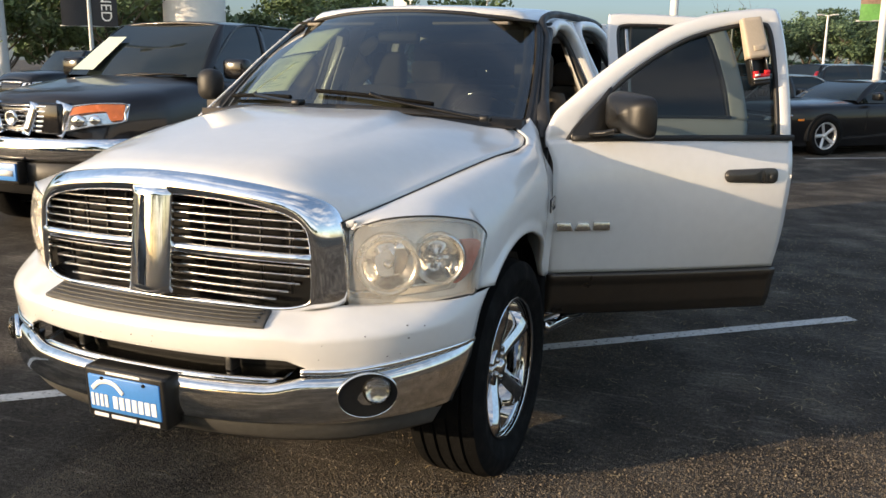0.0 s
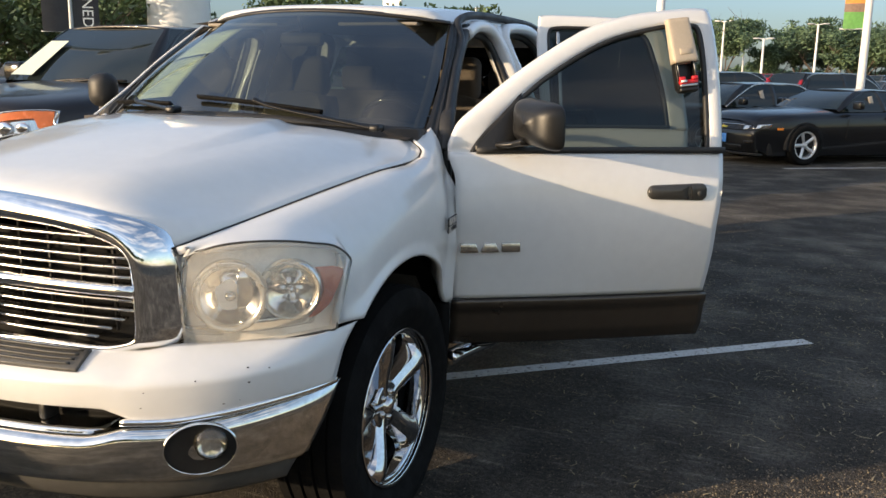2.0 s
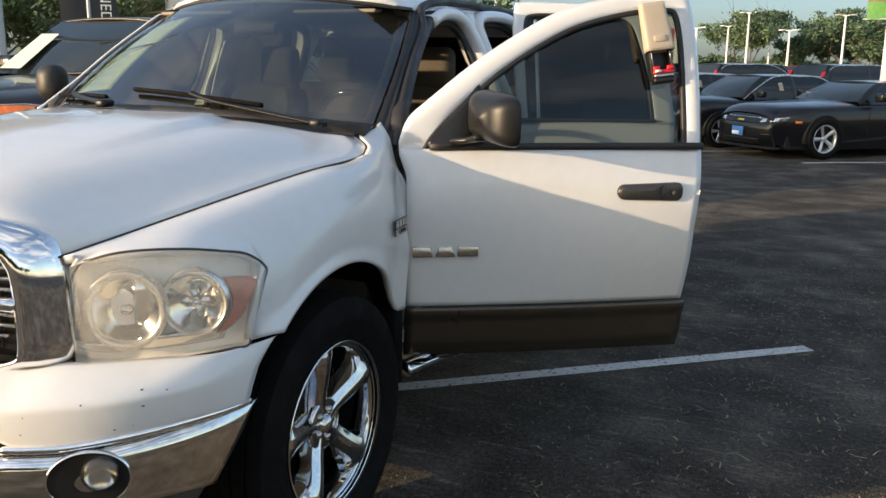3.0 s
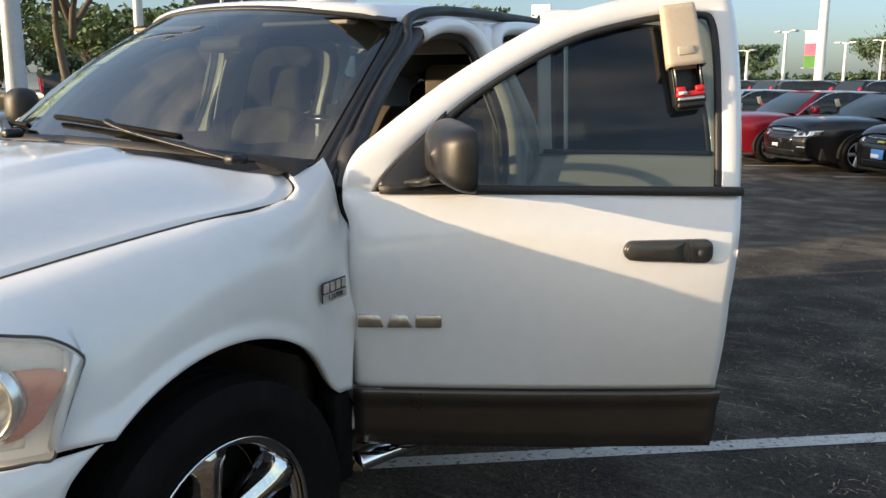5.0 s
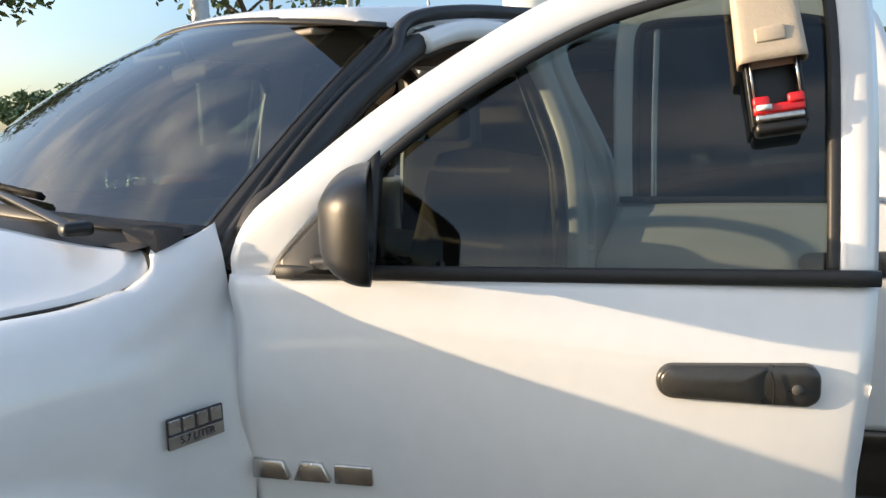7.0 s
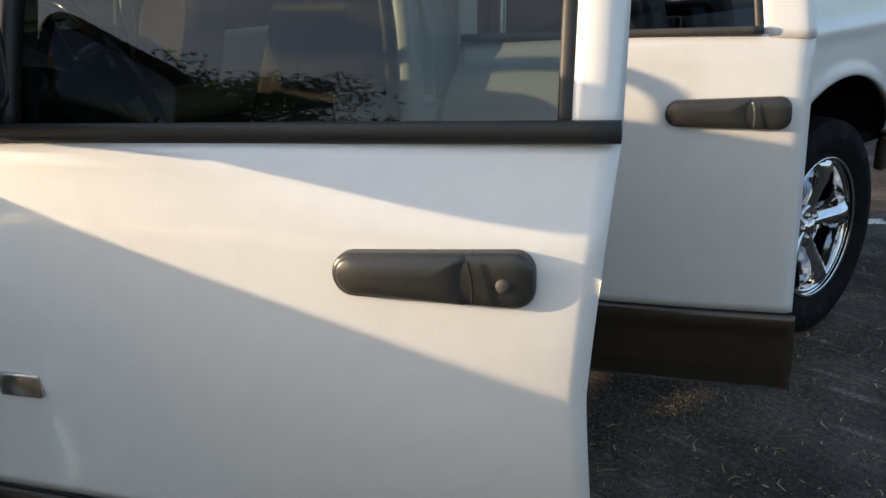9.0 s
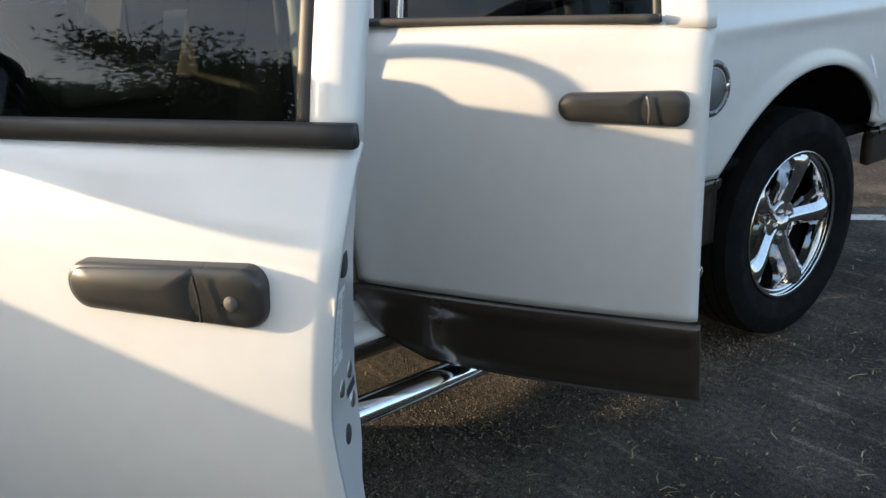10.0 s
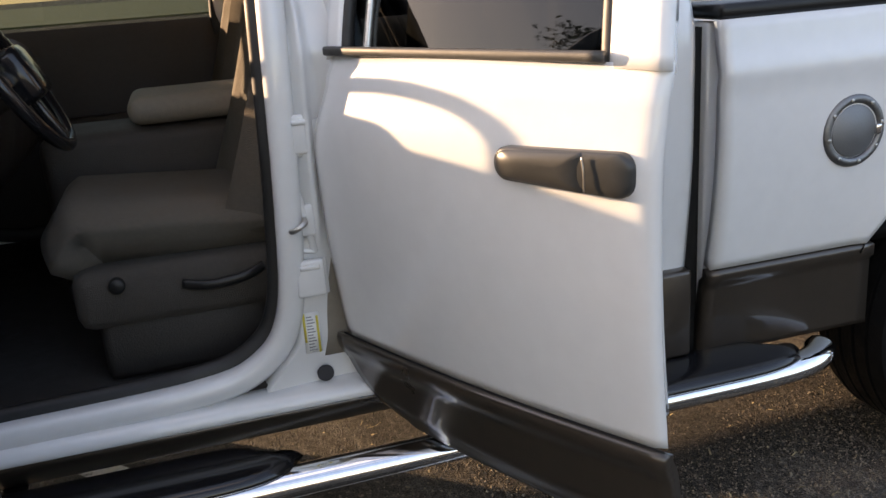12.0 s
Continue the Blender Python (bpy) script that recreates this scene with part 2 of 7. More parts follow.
YELLOW = material("label_yellow", (0.62, 0.50, 0.06), 0.55)
INK = material("ink", (0.03, 0.03, 0.034), 0.7)
INK_FADED = material("faded_ink", (0.22, 0.22, 0.23), 0.7)
STICKER_GREY = material("clear_label", (0.72, 0.72, 0.71), 0.5, vary=0.04, scale=12)
ASPHALT = asphalt_material()
LINE_PAINT = worn_paint("line_paint", (0.55, 0.54, 0.51))
POLE_WHITE = material("white_pole_paint", (0.72, 0.72, 0.71), 0.45, vary=0.06, scale=2)
POLE_GREY = material("grey_pole", (0.42, 0.44, 0.46), 0.45, 0.3, vary=0.1, scale=2)
CONCRETE = material("concrete", (0.34, 0.32, 0.29), 0.85, vary=0.18, scale=2, bump=0.3, bump_scale=60)
GRASS = material("dry_grass", (0.15, 0.145, 0.06), 0.9, vary=0.35, scale=1.4, bump=0.8, bump_scale=30)
SUN_GRIT = material("grit", (0.150, 0.122, 0.088), 0.9, vary=0.3, scale=30, island=True)
STRAW = material("straw", (0.30, 0.24, 0.14), 0.9, vary=0.2, scale=5, island=True)
BARK = material("bark", (0.10, 0.078, 0.058), 0.9, vary=0.3, scale=7, bump=0.7, bump_scale=30)
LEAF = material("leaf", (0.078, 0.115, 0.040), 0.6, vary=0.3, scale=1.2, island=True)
# greener leaf for distant trees, with the haze mixed into its colour
LEAF_HAZED = material("hazed_far_leaf", (0.098, 0.152, 0.078), 0.7, vary=0.3, scale=0.5, island=True)


def paint(name, colour, metal=0.35):
    return material(name, colour, 0.30, metal, coat=0.55, vary=0.08, scale=2, spec=0.2)


# ---- mesh helpers ----
def part(name, bm, mat, parent=None, label="", smooth=True):
    """Links a bmesh as one object under a thing or a part."""
    bmesh.ops.recalc_face_normals(bm, faces=bm.faces) if len(bm.faces) < 60000 else None
    me = bpy.data.meshes.new(name)
    bm.to_mesh(me)
    bm.free()
    me.materials.append(mat)
    if smooth:
        me.shade_smooth()
    ob = new(name, me)
    ob.parent = parent
    if label:
        ob["label"] = label
    return ob


def share(name, me, parent, m):
    """Another object on the same mesh."""
    ob = new(name, me)
    ob.parent = parent
    ob.matrix_local = m
    return ob


def sharp(ob, degrees=35):
    """Smooth faces with crisp edges past the angle."""
    me = ob.data
    bm = bmesh.new()
    bm.from_mesh(me)
    for e in bm.edges:
        e.smooth = len(e.link_faces) == 2 and e.calc_face_angle(0) < radians(degrees)
    bm.to_mesh(me)
    bm.free()
    return ob


def thick(ob, t, offset=-1.0):
    mod = ob.modifiers.new("thickness", "SOLIDIFY")
    mod.thickness, mod.offset = t, offset
    return ob


def grid(fn, nu, nv, wrap=False, bm=None):
    """A surface fn(u, v) with u, v from 0 to 1."""
    bm = bm or bmesh.new()
    cols = nu if wrap else nu + 1
    vs = [[bm.verts.new(fn(i / nu, j / nv)) for j in range(nv + 1)] for i in range(cols)]
    for i in range(nu):
        a, b = vs[i], vs[(i + 1) % cols]
        for j in range(nv):
            bm.faces.new((a[j], b[j], b[j + 1], a[j + 1]))
    return bm


def box(x0, x1, y0, y1, z0, z1, bevel=0.0, seg=2, bm=None, m=None):
    """A rounded box."""
    own = bmesh.new()
    bmesh.ops.create_cube(own, size=1)
    for v in own.verts:
        v.co = Vector(((x0 + x1) / 2 + v.co.x * (x1 - x0), (y0 + y1) / 2 + v.co.y * (y1 - y0), (z0 + z1) / 2 + v.co.z * (z1 - z0)))
    if bevel:
        bmesh.ops.bevel(own, geom=list(own.edges), offset=bevel, segments=seg, profile=0.5, affect="EDGES")
    if m is not None:
        own.transform(m)
    if bm is None:
        return own
    me = bpy.data.meshes.new("tmp")
    own.to_mesh(me)
    own.free()
    bm.from_mesh(me)
    bpy.data.meshes.remove(me)
    return bm


def lathe(profile, seg=48, axis="x", bm=None, start=0.0, end=2 * math.pi):
    """Turns (along, radius) pairs round an axis."""
    full = abs(end - start - 2 * math.pi) < 1e-6
    n = len(profile) - 1

    def fn(u, v):
        a, r = profile[min(n, round(v * n))]
        ang = start + u * (end - start)
        c, s = r * math.cos(ang), r * math.sin(ang)
        return (a, c, s) if axis == "x" else ((c, a, s) if axis == "y" else (c, s, a))

    return grid(fn, seg, n, wrap=full, bm=bm)


def spline(points, closed=False):
    """A Catmull-Rom curve through the points, as a function of 0 to 1."""
    pts = [Vector(p) for p in points]
    n = len(pts)

    def fn(t):
        span = n if closed else n - 1
        f = min(max(t, 0.0), 1.0) * span
        i = min(int(f), span - 1)
        f -= i
        get = (lambda k: pts[k % n]) if closed else (lambda k: pts[min(max(k, 0), n - 1)])
        a, b, c, d = get(i - 1), get(i), get(i + 1), get(i + 2)
        return 0.5 * ((2 * b) + (c - a) * f + (2 * a - 5 * b + 4 * c - d) * f * f + (3 * b - a - 3 * c + d) * f**3)

    return fn


def sweep(path, section, n=40, closed=False, up=(1, 0, 0), bm=None):
    """Runs a closed section (pairs across, along up) along a path of points."""
    fn = spline(path, closed)
    up = Vector(up)
    k = len(section)
    bm = bm or bmesh.new()
    rings = []
    total = n if closed else n + 1
    for i in range(total):
        t = i / n
        p = fn(t)
        tan = (fn(min(1, t + 0.004)) - fn(max(0, t - 0.004))).normalized()
        if closed and i == 0:
            tan = (fn(0.004) - fn(0.996)).normalized()
        side = tan.cross(up).normalized()
        u2 = side.cross(tan).normalized()
        rings.append([bm.verts.new(p + side * a + u2 * b) for a, b in section])
    for i in range(n if closed else n):
        r, s = rings[i], rings[(i + 1) % total]
        for j in range(k):
            bm.faces.new((r[j], r[(j + 1) % k], s[(j + 1) % k], s[j]))
    if not closed:
        bm.faces.new(rings[0])
        bm.faces.new(rings[-1])
    return bm


def circle(r, n=10, ry=None):
    return [(r * math.cos(2 * math.pi * i / n), (ry or r) * math.sin(2 * math.pi * i / n)) for i in range(n)]


def rect(w, h, c=0.2):
    """A rectangle with cut corners."""
    a, b = w / 2, h / 2
    k = min(a, b) * c
    return [(a, b - k), (a - k, b), (-a + k, b), (-a, b - k), (-a, -b + k), (-a + k, -b), (a - k, -b), (a, -b + k)]


def disc(r, n=28, depth=0.004, m=None, bm=None, rim=0.0):
    """A short cylinder along +y with a bevelled edge, facing -y."""
    prof = [(depth, 0.0001), (depth, r), (rim, r), (0, r - max(rim, 0.0005)), (0, 0.0001)]
    own = lathe(prof, n, "y")
    bmesh.ops.remove_doubles(own, verts=own.verts, dist=0.0004)
    if m is not None:
        own.transform(m)
    return own


def lettering(text, size, depth, mat, parent, m, name="lettering", spread=1.0):
    """Words in the built-in font as a mesh."""
    cu = bpy.data.curves.new("words", "FONT")
    cu.body, cu.size, cu.extrude, cu.align_x, cu.align_y = text, size, depth, "CENTER", "CENTER"
    cu.space_character = spread
    tmp = bpy.data.objects.new("words", cu)
    me = bpy.data.meshes.new_from_object(tmp)
    bpy.data.objects.remove(tmp)
    me.materials.clear()
    me.materials.append(mat)
    ob = new(name, me)
    ob.parent = parent
    ob.matrix_local = m
    return ob


def smooth(t):
    t = min(max(t, 0.0), 1.0)
    return t * t * (3 - 2 * t)


def mix(a, b, t):
    return a + (b - a) * t


def empty(name, loc=(0, 0, 0), turn=0.0):
    ob = new(name)
    ob.empty_display_size = 0.2
    ob.matrix_basis = pose(*loc, 0, 0, turn)
    return ob


# ---- the white pickup ----
truck = tagged(empty("pickup_truck"), "white pickup with chrome grille and two doors standing open", "pickup truck")


def front_plan(x, reach=0.63, half=0.974, back=-0.395):
    """How far forward the bumper lies at x."""
    return back - reach * math.sqrt(max(0.0, 1 - min(1.0, abs(x) / half) ** 2.35))


def grille_plan(x):
    return -0.905 + 0.082 * (abs(x) / 0.63) ** 2


# half outlines of the grille surround, from the top centre round to the bottom centre: outer and inner edge
SHELL_OUT = [(0, 1.262), (0.15, 1.257), (0.30, 1.243), (0.42, 1.226), (0.51, 1.205), (0.575, 1.176), (0.610, 1.132), (0.626, 1.08), (0.633, 1.0), (0.636, 0.93), (0.636, 0.875), (0.626, 0.844), (0.56, 0.834), (0.45, 0.822), (0.34, 0.818), (0.2, 0.822), (0, 0.824)]
SHELL_IN = [(0, 1.190), (0.15, 1.188), (0.30, 1.177), (0.40, 1.162), (0.47, 1.146), (0.515, 1.126), (0.540, 1.098), (0.549, 1.06), (0.552, 1.0), (0.552, 0.94), (0.550, 0.89), (0.538, 0.866), (0.49, 0.852), (0.42, 0.846), (0.33, 0.848), (0.2, 0.850), (0, 0.850)]


def shell_back(x):
    """How far the surround's outer edge lies back at x."""
    return grille_plan(x) + mix(0.030, 0.075, smooth((abs(x) - 0.46) / 0.16))


def shell_top(x):
    k = min(abs(x), 0.609)
    for (x0, z0), (x1, z1) in zip(SHELL_OUT, SHELL_OUT[1:]):
        if x0 <= k <= x1:
            return mix(z0, z1, (k - x0) / (x1 - x0))
    return 1.13


HOOD_EDGE = spline([(0.622, -0.752, 1.122), (0.707, -0.50, 1.174), (0.780, -0.22, 1.225), (0.832, 0.04, 1.262), (0.862, 0.22, 1.276), (0.866, 0.315, 1.288), (0.848, 0.375, 1.312), (0.795, 0.392, 1.342)])


# hood
def hood_point(u, v):
    a = 2 * u - 1
    k = abs(a)
    edge = HOOD_EDGE(v)
    xe, ye, ze = edge.x - 0.006, edge.y, edge.z
    yc, zc = -0.885 + 1.0 * v, 1.270 + 0.170 * v**0.85 - 0.042 * v**2.4
    f = 1 - 0.22 * k**2 - 0.78 * smooth((k - 0.50) / 0.50) ** 1.15
    lip = 0.022 * (1 - min(1.0, v / 0.05)) ** 2
    x, y, z = a * xe, mix(yc, ye, k**2.2) - 0.004, mix(ze, zc, f) - lip
    z += (0.008 * smooth((v - 0.05) / 0.4) + 0.014 * smooth((v - 0.30) / 0.5)) * (1 - smooth((k - 0.44) / 0.09))
    # the front edge follows the grille surround
    near = (1 - smooth(v / 0.16)) * (1 - smooth((k - 0.95) / 0.05))
    f0 = 1.270 * f + HOOD_EDGE(0).z * (1 - f)
    y0 = mix(-0.885, HOOD_EDGE(0).y, k**2.2)
    z += near * (shell_top(a * 0.62) + 0.004 - f0)
    y += near * (shell_back(a * 0.62) + 0.004 - y0)
    return (x, y, z)


thick(part("hood", grid(hood_point, 48, 40), WHITE, truck), 0.02)
for sx in (1, -1):
    part("hood_gap", sweep([(sx * (HOOD_EDGE(i / 24).x - 0.002), HOOD_EDGE(i / 24).y, HOOD_EDGE(i / 24).z - 0.0040) for i in range(25)], rect(0.005, 0.006, 0.3), 80, up=(0, 0, 1)), SEAL, truck, "dark gap beside the hood")


def fender(sx):
    """Front fender: from the hood gap over the headlight and the wheel arch to the door gap."""
    top_fore = spline([(0.625, -0.750, 1.119), (0.711, -0.50, 1.171), (0.785, -0.22, 1.222), (0.837, 0.04, 1.259), (0.868, 0.22, 1.272), (0.870, 0.315, 1.286)])
    top_aft = spline([(0.870, 0.315, 1.286), (0.853, 0.372, 1.314), (0.806, 0.396, 1.342), (0.814, 0.430, 1.350), (0.824, 0.470, 1.361), (0.826, 0.505, 1.375), (0.818, 0.530, 1.384)])

    top = spline([(0.625, -0.750, 1.119), (0.711, -0.50, 1.171), (0.785, -0.22, 1.222), (0.837, 0.04, 1.259), (0.868, 0.22, 1.272), (0.864, 0.372, 1.310), (0.818, 0.528, 1.386)])

    def lip(u):
        """The edge along the hood, with the tongue that reaches in behind the hood's corner."""
        return top(u) if u < 0.72 else (top_fore(u / 0.80) if u < 0.80 else top_aft((u - 0.80) / 0.20)).lerp(top(u), smooth((0.80 - u) / 0.08))

    low_a = spline([(0.642, -0.744, 1.092), (0.745, -0.694, 1.128), (0.865, -0.580, 1.128), (0.962, -0.385, 1.086)])

    def low(s):
        if s < 0.26:
            return low_a(s / 0.26) - Vector((0, 0, 0.032 * smooth((s - 0.215) / 0.045) ** 2))
        if s < 0.31:
            return Vector((0.964, mix(-0.385, -0.462, (s - 0.26) / 0.05), mix(1.054, 0.868, (s - 0.26) / 0.05)))
        if s < 0.345:
            return Vector((0.966, mix(-0.462, -0.340, (s - 0.31) / 0.035), mix(0.868, 0.862, (s - 0.31) / 0.035)))
        if s < 0.90:
            a = radians(mix(129.5, 29.5, (s - 0.345) / 0.555))
            return Vector((0.972 - 0.042 * smooth((s - 0.7) / 0.2), 0.535 * math.cos(a) * (0.93 if a < math.pi / 2 else 1.0), 0.445 + 0.535 * math.sin(a)))
        f = (s - 0.90) / 0.10
        return Vector((0.930, mix(0.433, 0.506, f), mix(0.708, 0.703, f)))

    def fn(u, v):
        a, b = top(min(1.0, u * 1.0)), low(u)
        calm = Vector()
        for i in range(-6, 7):
            calm += low(min(1.0, max(0.0, u + i * 0.016))) / 13
        p = a.lerp(calm.lerp(b, smooth(v * 1.02) ** 2), v)
        swell = math.sin(math.pi * min(1, v**0.8))
        amount = mix(0.018, 0.062, smooth((u - 0.05) / 0.35)) * mix(1.0, 0.75, smooth((u - 0.75) / 0.25))
        p.x += amount * swell
        p.z += mix(0.012, 0.060, smooth((u - 0.1) / 0.3)) * swell * (1 - 0.5 * v)
        rim = top(u)
        if u > 0.86:
            k = smooth((u - 0.86) / 0.14)
            edge = spline([(0.818, 0.528, 1.384), (0.862, 0.519, 1.325), (0.890, 0.515, 1.235), (0.936, 0.510, 1.14), (0.955, 0.506, 1.0), (0.942, 0.506, 0.85), (0.932, 0.506, 0.705)])
            p = p.lerp(edge(v), k)
            rim = rim.lerp(edge(0), k)
        p += (lip(u) - rim) * (1 - smooth(v / 0.10))
        if 0.33 < u < 0.9 and v > 0.86:
            p.x += 0.012 * smooth((v - 0.86) / 0.14) * (1 - smooth((u - 0.72) / 0.17))
        return (sx * p.x, p.y, p.z)

    ob = thick(part("front_fender", grid(fn, 84, 40), WHITE, truck), 0.022)
    return ob


fender(1)
fender(-1)
for sx in (1, -1):
    part("fender_cladding", box(min(sx * 0.86, sx * 0.926), max(sx * 0.86, sx * 0.926), 0.440, 0.506, 0.50, 0.702, 0.012), LINER, truck, "black trim behind the front wheel")
    part("splash_guard", box(min(sx * 0.55, sx * 0.905), max(sx * 0.55, sx * 0.905), 0.440, 0.545, 0.40, 0.66, 0.01), LINER, truck, "black splash guard behind the wheel")


def wheel_housing(sx, yc, x_in=0.45, r=0.545, x_out=0.955, low=-2):
    bm = lathe([(sx * x_in, 0.02), (sx * x_in, r), (sx * x_out, r)], 40, "x", start=radians(low), end=radians(180 - low))
    bm.transform(Matrix.Translation((0, yc, 0.445)))
    part("wheel_housing", bm, LINER, truck, "black wheel housing liner")


for sx in (1, -1):
    wheel_housing(sx, 0.0, x_out=0.895)
    wheel_housing(sx, 3.572, 0.5, 0.596, 0.945, 25)

# engine bay block behind the grille, so that nothing shows through
part("radiator", box(-0.57, 0.57, -0.77, -0.69, 0.50, 1.12), DARK, truck, "dark radiator behind the grille")


# grille
def ring_point(path, y_shift=0.0):
    return [(x, grille_plan(x) + y_shift, z) for x, z in path]


def grille_shell():
    """Chrome surround: a full top band, wide rounded sides and a slim lower lip."""
    right_out, right_in = spline([(x, 0, z) for x, z in SHELL_OUT]), spline([(x, 0, z) for x, z in SHELL_IN])
    n = 56
    cols = []
    for i in range(2 * n):
        t = i / n if i <= n else (2 * n - i) / n
        sx = 1 if i <= n else -1
        o, q = right_out(t), right_in(t)
        yo, yi = shell_back(o.x), grille_plan(q.x)
        lip = smooth((0.58 - o.x) / 0.10) if q.z < 0.95 else 0.0
        yo = mix(yo, min(yo, grille_plan(o.x) + 0.012), lip)
        col = [Vector((sx * mix(o.x, q.x, 0.10), yo + 0.09, mix(o.z, q.z, 0.10))), Vector((sx * mix(o.x, q.x, 0.02), yo + 0.012, mix(o.z, q.z, 0.02)))]
        for j in range(11):
            f = j / 10
            col.append(Vector((sx * mix(o.x, q.x, f), mix(yo, yi, f) - mix(0.022, 0.008, lip) * math.sin(math.pi * f) ** 0.8, mix(o.z, q.z, f))))
        c = Vector((0, 0, 1.02))
        for back, inward in ((0.008, 0.004), (0.035, 0.008), (0.075, 0.010)):
            d = (c - q)
            d.normalize()
            col.append(Vector((sx * (q.x + d.x * inward), yi + back, q.z + d.z * inward)))
        cols.append(col)
    bm = bmesh.new()
    vs = [[bm.verts.new(p) for p in col] for col in cols]
    for a, b in zip(vs, vs[1:] + vs[:1]):
        for j in range(len(a) - 1):
            bm.faces.new((a[j], b[j], b[j + 1], a[j + 1]))
    return bm


grille = part("grille", grille_shell(), CHROME, truck, "chrome crosshair grille surround")


def bar(x0, x1, z, h, d, dz=0.0, dy=0.0, bm=None):
    path = [(mix(x0, x1, i / 6), grille_plan(mix(x0, x1, i / 6)) + 0.030 + dy, z + dz * i / 6) for i in range(7)]
    return sweep(path, rect(d, h, 0.5), 10, up=(0, 0, 1), bm=bm)


for sx in (1, -1):
    for i in range(11):
        if i == 5:
            continue
        z = 1.158 - i * 0.0268 if i < 5 else 1.147 - i * 0.0268
        reach = 0.535 - (0.03 * max(0, i - 7) ** 1.2) - (0.05 if i == 0 else 0)
        part("grille_bar", bar(sx * 0.045, sx * reach, z, 0.0075, 0.030, -0.010), CHROME_DULL, grille)
    part("grille_crossbar", bar(sx * 0.05, sx * 0.548, 1.018, 0.034, 0.05, -0.012, -0.015), CHROME, grille)
    for x in (0.16, 0.26, 0.36, 0.46):
        part("grille_strut", box(sx * x - 0.004, sx * x + 0.004, grille_plan(x) + 0.05, grille_plan(x) + 0.058, 0.88, 1.17), BLACK, grille)


def centre_bar(u, v):
    a = 2 * u - 1
    w = mix(0.050, 0.044, v)
    z = mix(0.868, 1.205, v)
    return (a * w, -0.930 + 0.025 * abs(a) ** 3 + 0.040 * v, z)


thick(part("grille_centre_bar", grid(centre_bar, 12, 14), CHROME, grille), 0.05, 1.0)


def shield(u, v):
    a = 2 * u - 1
    w = 0.029 * (1 - 0.75 * max(0, (0.45 - v) / 0.45) ** 1.8)
    return (a * w, -0.934 - 0.008 * (1 - a * a) * math.sin(math.pi * v), mix(0.982, 1.052, v))


thick(part("grille_emblem", grid(shield, 14, 14), CHROME, grille, "chrome shield emblem"), 0.018, 1.0)
for sx in (1, -1):
    curl = sweep([(sx * 0.003, -0.945, 1.036), (sx * 0.015, -0.947, 1.040), (sx * 0.020, -0.946, 1.026), (sx * 0.014, -0.947, 1.012), (sx * 0.008, -0.946, 1.020)], circle(0.0035, 8), 16, up=(0, 1, 0))
    part("emblem_relief", curl, CHROME_DULL, grille)


# upper bumper in body colour
def bumper_upper(u, v):
    a = 2 * u - 1
    x = 0.972 * math.sin(a * math.pi / 2 * (0.999 - 0.085 * (1 - v) ** 1.3))
    y = front_plan(x)
    k = abs(x)
    zt = 0.840 + 0.014 * smooth((k - 0.55) / 0.1)
    zb = 0.664 + 0.034 * (1 - smooth((k - 0.50) / 0.10))
    zb += 0.034 * smooth((k - 0.64) / 0.32)
    tuck = 0.125 - 0.070 * smooth((k - 0.80) / 0.15)
    shape = max(0.0, v - 0.55) / 0.45
    yy = y + tuck * shape**1.6 - 0.008 * math.sin(math.pi * v) + 0.012 * (1 - v) ** 3 + 0.026 * smooth((k - 0.93) / 0.04) * v**2
    xx = x * (1 - 0.012 * shape * (1 - smooth((k - 0.88) / 0.07)))
    if v < 0.06:
        yy += 0.015 * (1 - v / 0.06)
    return (xx, yy, mix(zb, zt, min(1, v * 1.03)))


thick(part("bumper_cover", grid(bumper_upper, 72, 20), WHITE, truck, "white painted upper bumper, scuffed"), 0.02)
part("bumper_step_pad", sweep([(x, front_plan(x) + 0.058, 0.826 - 0.006 * (abs(x) / 0.5) ** 2) for x in (-0.44, -0.38, -0.2, 0, 0.2, 0.38, 0.44)], rect(0.085, 0.016, 0.4), 30, up=(0, -0.42, 0.9)), VALANCE, truck, "ribbed grey pad below the grille")
for i in range(4):
    part("pad_rib", sweep([(x, front_plan(x) + 0.030 + 0.017 * i, 0.826 + 0.0075 * i - 0.006 * (abs(x) / 0.5) ** 2) for x in (-0.42, -0.3, 0, 0.3, 0.42)], circle(0.0035, 6), 24, up=(0, 0, 1)), VALANCE, truck)


# chrome bumper
def bumper_chrome(u, v):
    a = 2 * u - 1
    x = 0.958 * math.sin(a * math.pi / 2 * (0.999 - 0.17 * (1 - v)))
    k = abs(x)
    dip = 1 - smooth((k - 0.46) / 0.13)
    zt = 0.660 - 0.026 * dip + 0.032 * smooth((k - 0.64) / 0.32)
    zb = 0.492 + 0.012 * smooth((k - 0.6) / 0.35)
    y = front_plan(x, 0.632, 0.961) - 0.012
    roll = max(0.0, v - 0.80) / 0.20
    under = max(0.0, 0.15 - v) / 0.15
    return (x * (1 - 0.006 * roll), y + 0.032 * roll**2 + 0.020 * under**2 - 0.010 * math.sin(math.pi * v), mix(zb, zt, v))


thick(part("chrome_bumper", grid(bumper_chrome, 84, 18), CHROME_BUMPER, truck, "chrome front bumper with haze and small chips"), 0.012)


def bumper_ledge(u, v):
    a = 2 * u - 1
    x = 0.50 * a
    y = front_plan(x, 0.632, 0.961)
    return (x, mix(y + 0.018, y + 0.115, v), mix(0.636, 0.652, v))


